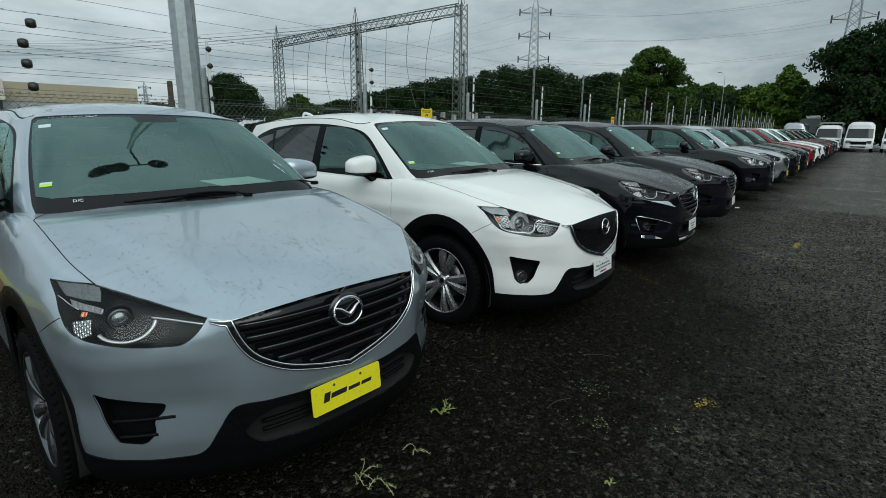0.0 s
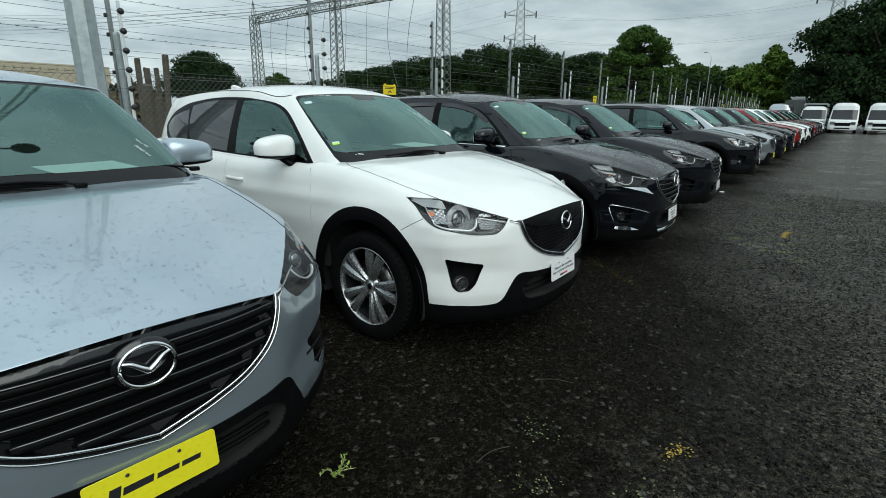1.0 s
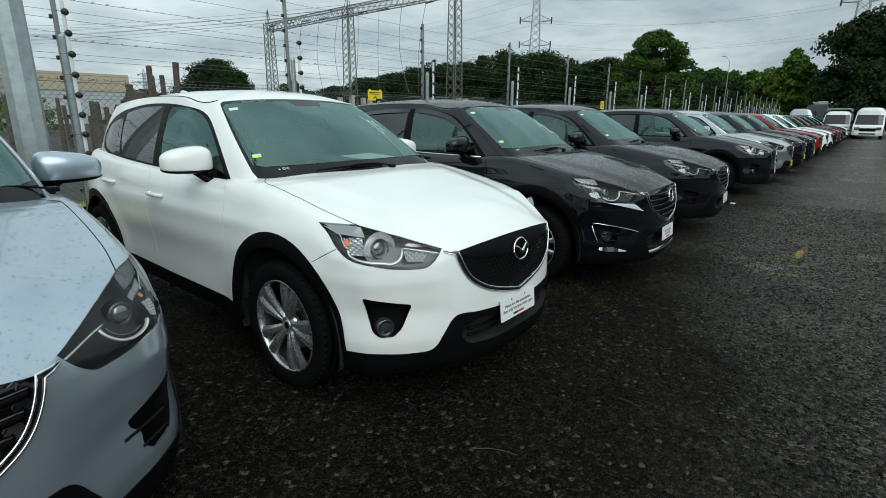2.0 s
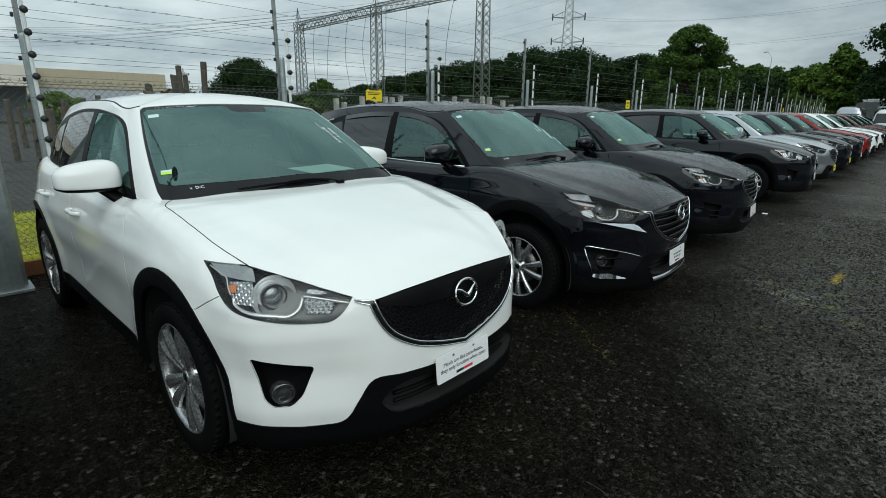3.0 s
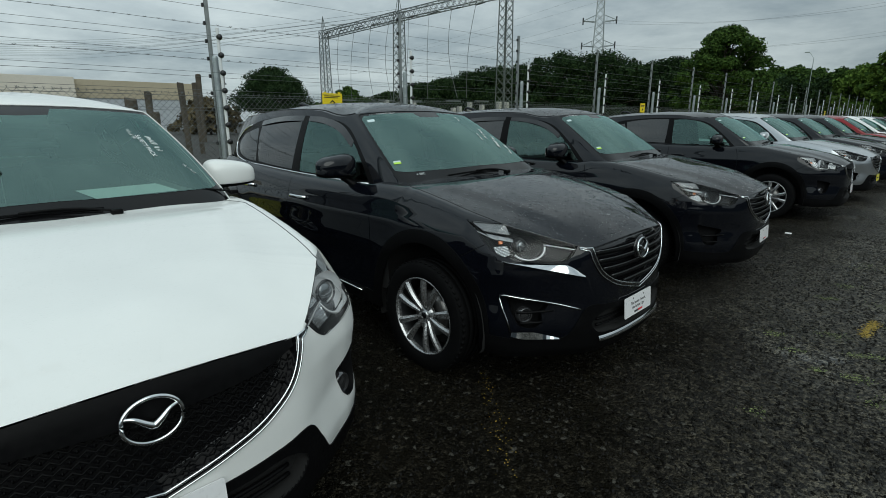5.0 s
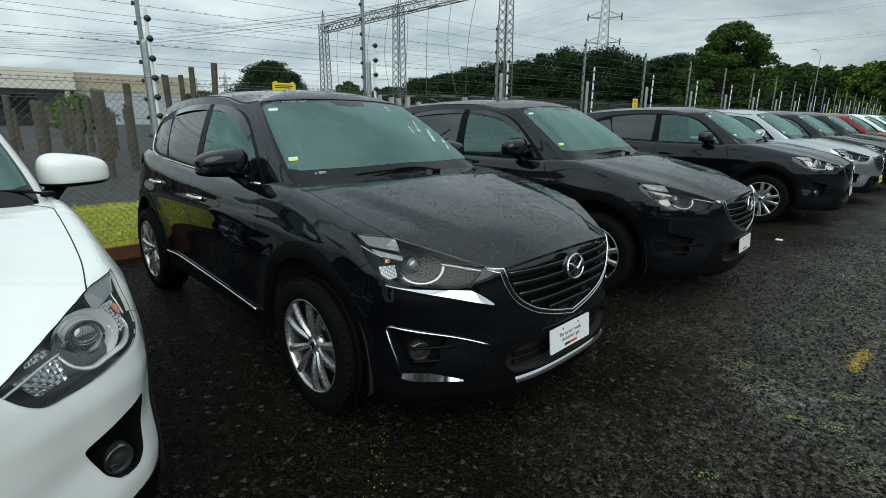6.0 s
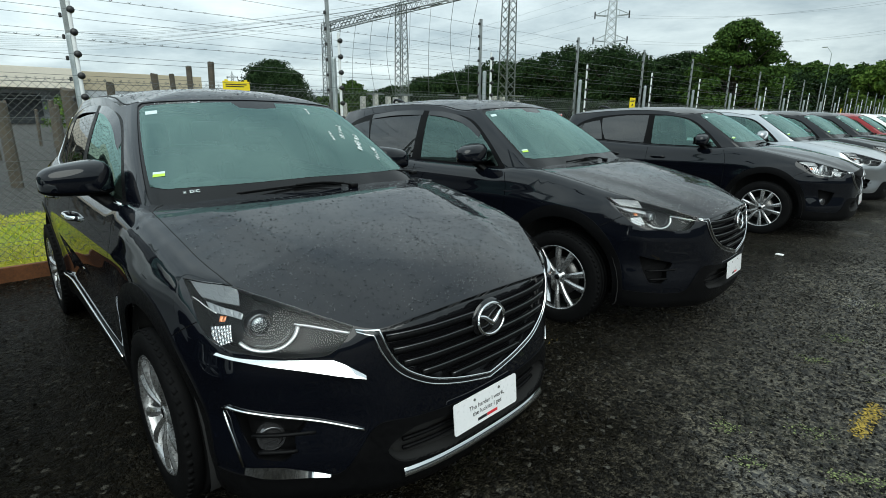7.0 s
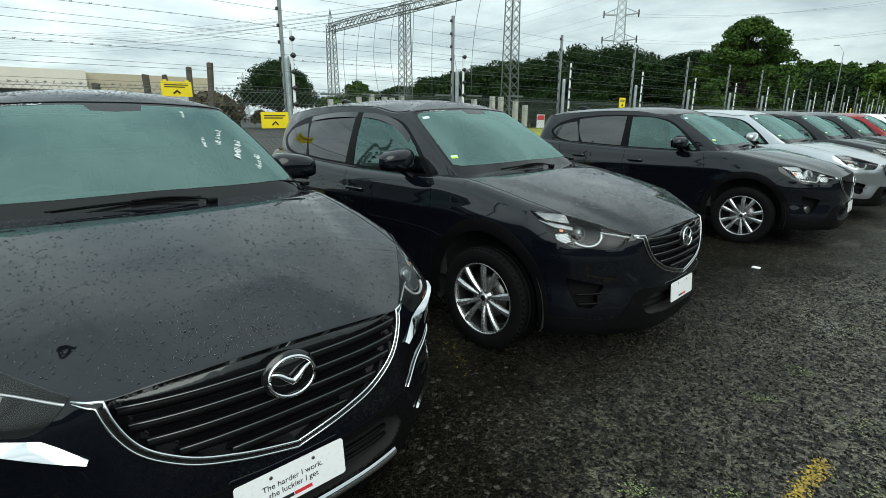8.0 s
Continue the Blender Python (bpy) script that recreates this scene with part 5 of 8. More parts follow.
def plate(car, kind, lines, raised):
    p = on_body(*at_y(0.0, 0.475), 0.016)
    m = Matrix.Translation((p.x, -0.030, 0.466 + raised)) @ pose(0, 0, 0, 0, -5, 0)
    pl = hang("number_plate", cached("plate", plate_shape), car, "yellow plastic plate on the bumper" if kind == "yellow" else "white plastic plate on the bumper", m, PLATE_YELLOW if kind == "yellow" else PLATE_WHITE)
    bolt = cached("bolt", lambda bm: lathe(bm, [(0.004, 0.006), (0.007, 0.005), (0.0075, 0)], 10, "x"))
    for y in (-0.07, 0.07):
        hang("bolt", bolt, pl, "small plate bolt", pose(0, y, 0.044), DISC)
    turn = pose(0.0046, 0, 0, 90, 0, 90)
    if kind == "yellow":
        for k, (y0, y1, z0, z1) in enumerate(((-0.128, -0.098, -0.018, 0.022), (-0.090, -0.010, -0.010, 0.012), (0.000, 0.062, -0.010, 0.006), (0.070, 0.126, -0.010, 0.006))):
            def bar(bm):
                box(bm, 0.004, y0, z0, 0.0046, y1, z1)
                for v in bm.verts:
                    v.co.y += (v.co.z - z0) * 0.25
            hang("lettering_bar", cached(("ybar", k), bar), pl, "dark bar of lettering", material=INK)
    else:
        for k, text in enumerate(lines):
            words(text, 0.026, INK, pl, Matrix.Translation((0, 0, 0.014 - 0.027 * k)) @ turn)
        hang("dark_bar", cached("wbar1", lambda bm: box(bm, 0.004, -0.055, -0.050, 0.0046, -0.004, -0.038)), pl, "dark bar of lettering", material=INK)
        hang("red_bar", cached("wbar2", lambda bm: box(bm, 0.004, -0.002, -0.050, 0.0046, 0.058, -0.038)), pl, "red bar of lettering", material=INK_RED)


def on_screen(u, t, out=0.004):
    """A pose on the windscreen: x to the viewer's right as seen from the front, y up the glass."""
    uv = np.array([[u, t * GH_H]], float)
    p = Vector(glasshouse(uv)[0])
    a = Vector((glasshouse(uv + [0.01, 0]) - glasshouse(uv - [0.01, 0]))[0]).normalized()
    b = Vector((glasshouse(uv + [0, 0.01]) - glasshouse(uv - [0, 0.01]))[0]).normalized()
    n = a.cross(b).normalized()
    if n.x < 0:
        n = -n
    b = n.cross(a).normalized()
    return Matrix(((a.x, b.x, n.x, p.x + n.x * out), (a.y, b.y, n.y, p.y + n.y * out), (a.z, b.z, n.z, p.z + n.z * out), (0, 0, 0, 1)))


def note(car, u, t, turn, text, size):
    words(text, size, PEN, car, on_screen(u, t) @ pose(0, 0, 0, 0, 0, turn), "white paint-pen note on the glass")


def suv(m, style, color, label, wheels="ten", chrome=False, body="white", lines=(), scribbles=(), visors=False, sheet=False, detail=2, handle=None, drops=0, scrawl=()):
    """A parked mid-size SUV with all its parts."""
    car = empty("suv", m, label, "car", "row of parked cars")
    B, U = body_meshes(style), upper_meshes()
    for name in ("body_shell", "front_bumper"):
        for me in B[name]:
            hang(name, me, car, material=color)
    for name in ("front_door", "rear_door"):
        for i, me in enumerate(B[name]):
            d = hang(name, me, car, material=color)
            x = -2.42 if name == "front_door" else -3.34
            z = 0.965 if name == "front_door" else 0.985
            q = on_body(*at_x(x, z), 0.002)
            sgn = (1, -1)[i]
            hang("door_handle", smooth_cached("handle", handle_shape), d, m=Matrix.Translation((q.x, q.y * sgn, q.z)) @ Matrix.Diagonal((1, sgn, 1, 1)), material=handle or color)
    for me in B["gap"]:
        hang("shut_line", me, car, "dark shut lines between panels", material=SEAM)
    for name in ("sill_moulding", "wheel_arch_moulding", "rear_arch_moulding", "bumper_moulding", "rear_moulding"):
        for me in B[name]:
            hang(name, me, car, "black plastic moulding", material=CLAD)
    hang("bonnet", U["bonnet"], car, material=color)
    for me in U["bonnet_gap"]:
        hang("bonnet_gap", me, car, "dark shut line of the bonnet", material=SEAM)
    hang("roof", U["roof"], car, material=color)
    for me in U["roof_moulding"]:
        hang("roof_moulding", me, car, "black moulding along the roof", material=CLAD)
    if drops:
        for name, surf, hi in (("bonnet", bonnet, S_COWL), ("roof", roof, GH_T[-1])):
            d = hang("rain_beading", smooth_drops(name, surf, hi, drops), car, "beads of rain on the " + name, material=WATER if color is PAINT_BLACK else WATER_CLEAR)
            tagged(d, kind="stuff")
    for me in U["pillars"]:
        hang("pillar_frame", me, car, material=color)
    hang("screen_border", U["screen_border"], car, "black border of the windscreen", material=FRIT)
    hang("cowl", U["cowl"], car, "black plastic cowl", material=CLAD)
    ws = hang("windscreen", U["windscreen"], car, "green-tinted windscreen", material=GLASS)
    ws.visible_shadow = False
    for i in (0, 1):
        hang("window_surround", U["window_surround"][i], car, "black window surround", material=CLAD)
        for name, g in (("front_window", GLASS_SIDE), ("rear_window", GLASS_DARK), ("quarter_window", GLASS_DARK)):
            o = hang(name, U[name][i], car, "dark privacy glass" if g is GLASS_DARK else "green-tinted side window", material=g)
            o.visible_shadow = False
    hang("tailgate_window", U["tailgate_window"], car, "dark privacy glass", material=GLASS_DARK)
    grille_parts(car, style)
    for i, sgn in enumerate((1, -1)):
        lamp_parts(car, style, sgn, i)
    bumper_parts(car, style, chrome)
    plate(car, body, lines, 0.028 if style == "old" else 0.0)
    for i, (ax, sgn) in enumerate(((AXLE_F, 1), (AXLE_F, -1), (AXLE_R, 1), (AXLE_R, -1))):
        turn = 180 if sgn > 0 else 0
        track, hub, size = {"five": (0.806, 0.372, 1.03), "dark": (0.822, 0.362, 1.0), "ten": (0.838, 0.357, 0.995)}[wheels]
        wheel(car, pose(ax, track * sgn, hub, 0, (17 if sgn < 0 else 31) * (i + 1), turn) @ Matrix.Scale(size, 4), wheels)
        hang("arch_liner", smooth_cached("liner", liner_shape), car, "dark wheel arch liner", pose(ax, 0.905 * sgn, HUB, 0, 0, 0 if sgn > 0 else 180), SEAM)
    # door mirrors
    for sgn in (1, -1):
        mm = Matrix.Translation((-1.835, 0.955 * sgn, 1.222)) @ Matrix.Diagonal((1.12, 1.16 * sgn, 1.08, 1)) @ pose(0, 0, 0, 0, 0, -6)
        mr = hang("door_mirror", smooth_cached("mirror", mirror_shape), car, m=mm, material=color)
        hang("mirror_base", smooth_cached("mirrorlow", mirror_low_shape), mr, "black lower mirror shell", material=CLAD)
        hang("mirror_arm", smooth_cached("mirrorarm", mirror_arm_shape), mr, "black mirror foot", material=CLAD)
        hang("mirror_glass", cached("mirrorglass", lambda bm: box(bm, -0.060, -0.085, -0.046, -0.055, 0.085, 0.046, 0.002)), mr, "mirror glass", material=CHROME)
        if style == "new":
            hang("side_repeater", smooth_cached("repeater", lambda bm: tube(bm, smooth_line([(0.091, -0.05, 0.0), (0.084, 0.03, 0.002), (0.054, 0.095, 0.006)], 5), 0.007, 6)), mr, "clear turn-signal strip", material=LENS)
    # wipers
    for y0 in (-0.42, 0.16):
        uv = np.array([[abs(y0 + 0.3), 0.045 * GH_H]])
        g = glasshouse(uv)[0]
        hang("wiper", smooth_cached("wiper", wiper_shape), car, "black wiper arm and blade", Matrix.Translation((g[0] + 0.030 + (0.0 if y0 < -0.3 else -0.010), y0, g[2] + (-0.004 if y0 < -0.3 else 0.012))) @ pose(0, 0, 0, 0, 0, 1 if y0 < -0.3 else 11), CLAD)
    # tail lamps, rear spoiler, aerial fin
    for sgn in (1, -1):
        def tail(bm):
            rows = []
            for x in np.linspace(-3.96, -4.40, 9):
                t = (x + 3.96) / -0.44
                rows.append([bm.verts.new(on_body(*at_x(x, z), 0.008)) for z in (1.105 - 0.06 * t**0.5, 1.105 + 0.02 * t, 1.105 + 0.065 * t**0.5)])
            for a, b in zip(rows, rows[1:]):
                for k in range(2):
                    bm.faces.new((a[k], b[k], b[k + 1], a[k + 1]))
        hang("tail_light", smooth_cached("tail", tail), car, "red tail lamp", Matrix.Diagonal((1, sgn, 1, 1)), TAIL_RED)
    hang("rear_spoiler", smooth_cached("spoiler", spoiler_shape), car, material=color)
    hang("aerial_fin", smooth_cached("fin", lambda bm: tube(bm, smooth_line([(-3.66, 0, 1.668), (-3.80, 0, 1.715), (-3.88, 0, 1.72), (-3.91, 0, 1.64)], 4), [0.012, 0.014, 0.016, 0.018, 0.018, 0.018, 0.017, 0.016, 0.015, 0.014, 0.012, 0.01, 0.01], 8)), car, material=color)
    # cabin
    hang("headliner", U["headliner"], car, "pale grey roof lining", material=LINER)
    hang("door_lining", U["door_lining"], car, "dark door lining", material=CABIN)
    hang("dashboard", smooth_cached("dash", dash_shape), car, "dark dashboard", pose(0.0, 0, 0.128), CABIN)
    hang("cabin_floor", cached("floor", lambda bm: box(bm, -4.3, -0.72, 0.40, -1.3, 0.72, 0.46)), car, "dark cabin floor", material=CABIN)
    hang("engine_bay", cached("bay", lambda bm: box(bm, -1.38, -0.50, 0.26, -0.20, 0.50, 0.55)), car, "dark underside of the engine bay", material=SEAM)
    hang("bulkhead", cached("bulk", lambda bm: box(bm, -1.40, -0.72, 0.30, -1.36, 0.72, 1.03)), car, "dark bulkhead", material=SEAM)
    seat, rest = smooth_cached("seat", seat_shape), smooth_cached("rest", headrest_shape)
    for x, y in ((-2.42, -0.36), (-2.42, 0.36), (-3.32, -0.36), (-3.32, 0.36)):
        st = hang("seat", seat, car, "dark cloth seat", pose(x, y, 0.58), SEAT)
        hang("headrest", rest, st, "dark headrest", material=SEAT)
    hang("steering_wheel", smooth_cached("steer", wheel_rim_shape), car, "black steering wheel", pose(-2.06, -0.36, 1.03, 0, 24, 0), CABIN)
    # sensor and mirror housing at the top of the screen, stickers, papers
    hang("camera_housing", cached("camhouse", lambda bm: box(bm, -0.09, -0.02, -0.05, 0.09, 0.06, -0.008, 0.012)), car, "black sensor housing", on_screen(0.03, 0.84, -0.008), GLOSS_BLACK)
    hang("inner_mirror", cached("inmirror", lambda bm: box(bm, -0.115, -0.035, -0.13, 0.115, 0.035, -0.10, 0.012)), car, "black inside mirror", on_screen(0.03, 0.80, -0.01), GLOSS_BLACK)
    s1 = hang("service_sticker", cached("stick1", lambda bm: box(bm, -0.026, -0.016, 0, 0.026, 0.016, 0.0006)), car, "lime and white sticker", on_screen(-GH_NODE[2] + 0.085, 0.215, 0.002), STICKER_GREEN)
    hang("sticker_head", cached("stick1b", lambda bm: box(bm, -0.026, 0.002, 0.0006, 0.026, 0.016, 0.001)), s1, "white head of the sticker", material=STICKER_WHITE)
    hang("corner_sticker", cached("stick2", lambda bm: box(bm, -0.028, -0.017, 0, 0.028, 0.017, 0.0006)), car, "pale square sticker", on_screen(-GH_NODE[2] + 0.10, 0.85, 0.002), STICKER_WHITE)
    o = hang("pen_scribble", cached("scribbles", note_strokes), car, "faint white pen strokes", on_screen(-GH_NODE[2] + 0.26, 0.955, 0.004), PEN)
    tagged(o, kind="stuff")
    if sheet:
        hang("paper_sheet", cached("paper", lambda bm: box(bm, -0.125, -0.19, 0, 0.125, 0.19, 0.002)), car, "pale sheet of paper on the dashboard", pose(-1.62, 0.36, 1.205, 0, 4, 10), PAPER)
    for k, (u, t, turn, size) in enumerate(scrawl):
        o = hang("pen_scrawl", cached(("scrawl", k % 3), scrawl_shape(k % 3)), car, "illegible white paint-pen scrawl on the glass", on_screen(u, t) @ pose(0, 0, 0, 0, 0, turn) @ Matrix.Scale(size, 4), PEN)
        tagged(o, kind="stuff")
    for u, t, turn, text, size in scribbles:
        note(car, u, t, turn, text, size)
    if visors:
        for sgn in (1, -1):
            def visor(bm):
                for pts in (smooth_line([(-1.92, 1.405), (-2.10, 1.508), (-2.36, 1.574), (-2.62, 1.594)], 5), smooth_line([(-2.70, 1.596), (-3.1, 1.588), (-3.50, 1.550)], 5)):
                    rows = []
                    for i, (x, z) in enumerate(pts):
                        out = 0.013 * math.sin(math.pi * i / (len(pts) - 1)) ** 0.5
                        a, b = (glasshouse(np.array([gh_at(x, z - d)]))[0] for d in (0.0, 0.045))
                        rows.append([bm.verts.new((a[0], a[1] + 0.004, a[2])), bm.verts.new((b[0], b[1] + 0.004 + out, b[2]))])
                    for a, b in zip(rows, rows[1:]):
                        bm.faces.new((a[0], b[0], b[1], a[1]))
            hang("window_visor", smooth_cached("visor", visor), car, "smoked rain visor over the windows", Matrix.Diagonal((1, sgn, 1, 1)), GLOSS_BLACK)
    if chrome:
        for sgn in (1, -1):
            def waist(bm):
                pts = smooth_line([(-1.62, 1.124), (-2.4, 1.131), (-3.2, 1.155), (-3.70, 1.182), (-3.95, 1.255), (-4.02, 1.34), (-3.95, 1.425), (-3.72, 1.508)], 5)
                tube(bm, [tuple(glasshouse(np.array([gh_at(x, z)]))[0] + [0, 0.009, 0]) for x, z in pts], 0.0075, 6)
            hang("waist_trim", smooth_cached("waist", waist), car, "chrome waist line", Matrix.Diagonal((1, sgn, 1, 1)), CHROME)

            def sill(bm):
                line = smooth_line([(-1.61, 0.368), (-2.1, 0.396), (-2.6, 0.418), (-3.10, 0.434), (-3.30, 0.434)], 4)
                tube(bm, [on_body(*at_x(x, z), 0.010) for x, z in line], 0.008, 6)
            hang("sill_trim", smooth_cached("sill", sill), car, "chrome sill line", Matrix.Diagonal((1, sgn, 1, 1)), CHROME)
    return car


def smooth_drops(name, surf, hi, n):
    """Flat beads of water scattered over a panel."""
    key = ("drops", name, n)
    if key in MESH:
        return MESH[key]
    rng = np.random.default_rng(17)
    k = int(n * (1 if name == "bonnet" else 0.6))
    uv = np.c_[rng.uniform(-hi, hi, 3 * k), rng.uniform(0.02, 0.98, 3 * k)]
    # thin out where the rungs run together at the middle
    uv = uv[rng.random(3 * k) < (1 - 0.75 * uv[:, 1])][:k]
    p = surf(uv)
    nn = surface_normals(surf, uv)
    nn *= np.sign(nn[:, 2])[:, None]
    a = np.cross(nn, [0.0, 1.0, 0.0])
    a /= np.linalg.norm(a, axis=1)[:, None]
    b = np.cross(nn, a)
    r = 0.0015 + 0.0036 * rng.random(len(uv)) ** 2.4
    lo = rng.uniform(0.9, 1.5, len(uv))
    V, F = [], []
    m = 7
    ring = [(math.cos(i * math.tau / m), math.sin(i * math.tau / m)) for i in range(m)]
    for i in range(len(uv)):
        o = len(V)
        for h, w in ((0.0, 1.0), (0.42, 0.74)):
            for c, s in ring:
                V.append(p[i] + a[i] * c * r[i] * w * lo[i] + b[i] * s * r[i] * w + nn[i] * (r[i] * h - 0.0002))
        V.append(p[i] + nn[i] * r[i] * 0.56)
        for q in range(m):
            t = (q + 1) % m
            F.append((o + q, o + t, o + m + t, o + m + q))
            F.append((o + m + q, o + m + t, o + 2 * m))
    me = bpy.data.meshes.new("drops")
    me.from_pydata([tuple(v) for v in V], [], F)
    me.shade_smooth()
    me.materials.append(None)
    MESH[key] = me
    return me


def scrawl_shape(seed):
    """A row of quick pen strokes about 1 wide."""
    def make(bm):
        rnd = random.Random(40 + seed)
        x = -0.5
        while x < 0.5:
            h = rnd.uniform(0.10, 0.22)
            pts = [(x + rnd.uniform(-0.02, 0.04) * i, h * (i % 2) + rnd.uniform(-0.03, 0.03), 0) for i in range(rnd.choice((2, 3, 4)))]
            tube(bm, smooth_line(pts, 3) if len(pts) > 2 else pts, 0.008, 4)
            x += rnd.choice((0.07, 0.09, 0.09, 0.16))
    return make


def note_strokes(bm):
    rnd = random.Random(5)
    x = -0.10
    while x < 0.10:
        h = rnd.uniform(0.006, 0.014)
        tube(bm, [(x, -h / 2, 0), (x + rnd.uniform(-0.004, 0.008), h / 2, 0)], 0.0013, 4)
        x += rnd.uniform(0.008, 0.022)
    tube(bm, smooth_line([(0.08, -0.004, 0), (0.10, -0.01, 0), (0.135, 0.004, 0)], 3), 0.0013, 4)


def spoiler_shape(bm):
    """A thin lip that carries the roof on over the tailgate."""
    rows = []
    for y in np.linspace(-0.46, 0.46, 17):
        e = 1 - abs(y / 0.46) ** 4
        x1, drop = -4.16 - 0.14 * e, 0.035 * (y / 0.46) ** 2
        rows.append([bm.verts.new(q) for q in ((-3.98, y, 1.620 - drop), (x1, y, 1.588 - drop), (x1 + 0.004, y, 1.576 - drop), (-4.05, y, 1.570 - drop))])
    for a, b in zip(rows, rows[1:]):
        for i in range(4):
            bm.faces.new((a[i], a[(i + 1) % 4], b[(i + 1) % 4], b[i]))
    bm.faces.new(rows[0][::-1]); bm.faces.new(rows[-1])
    bmesh.ops.recalc_face_normals(bm, faces=bm.faces)


def place_car(x, y, turn):
    return pose(x, y, 0, 0, 0, turn)


# x and y of the nose, turn of the heading
suv(place_car(-1.285, 1.609, -1.4), "new", PAINT_SILVER, "blue-silver SUV wet with rain on black gravel", "dark", body="yellow", sheet=True, drops=3600, scrawl=((0.60, 0.22, -70, 0.10), (0.63, 0.30, -70, 0.08)),
    scribbles=((-0.60, 0.055, 4, "D/C", 0.026),))
suv(place_car(-1.256, 4.201, 1.4), "old", PAINT_WHITE, "white SUV with honeycomb grille on black gravel", "five", lines=("Minds are like parachutes,", "they only function when open"), sheet=True,
    scribbles=((0.53, 0.52, -84, "SAFETY PACK", 0.032), (-0.60, 0.055, 4, "x  D/C", 0.026)), scrawl=((0.57, 0.53, -84, 0.15), (0.49, 0.64, -84, 0.10), (0.66, 0.28, -72, 0.08)))
suv(place_car(-1.268, 6.863, 2.8), "new", PAINT_BLACK, "black SUV with chrome trim wet with rain", "ten", chrome=True, lines=("The harder I work,", "the luckier I get"), visors=True,
    scribbles=((-0.60, 0.055, 4, "x  D/C", 0.026),), handle=CHROME, drops=5600,
    scrawl=((0.38, 0.50, 74, 0.10), (0.38, 0.83, 72, 0.08), (0.50, 0.54, 66, 0.15), (0.57, 0.42, 64, 0.19), (0.63, 0.28, 64, 0.14)))
suv(place_car(-1.365, 9.63, 5.0), "new", PAINT_BLACK, "black SUV with dark trim wet with rain", "ten", visors=True, lines=(), drops=5600)
suv(place_car(-1.45, 14.30, 5.5), "old", PAINT_BLACK, "black SUV with honeycomb grille on wet gravel", "ten", lines=())
row = [(PAINT_GREY, "new", "yellow", "silver SUV"), (PAINT_BLACK, "new", "yellow", "black SUV"), (PAINT_BLACK, "new", "white", "black SUV"), (PAINT_RED, "new", "white", "dark red SUV"),
       (PAINT_WHITE, "old", "white", "white SUV"), (PAINT_WHITE, "old", "white", "white SUV"), (PAINT_BLACK, "old", "white", "black SUV"), (PAINT_RED, "new", "white", "red SUV"),
       (PAINT_GREEN, "old", "white", "dark green SUV"), (PAINT_BLACK, "new", "white", "black SUV"), (PAINT_WHITE, "new", "white", "white SUV")]
for k, (color, style, body, label) in enumerate(row):
    suv(place_car(-1.47 - 0.02 * k, 16.95 + 2.78 * k, 1.5), style, color, label + " parked far along the row", "ten", body=body, detail=1)


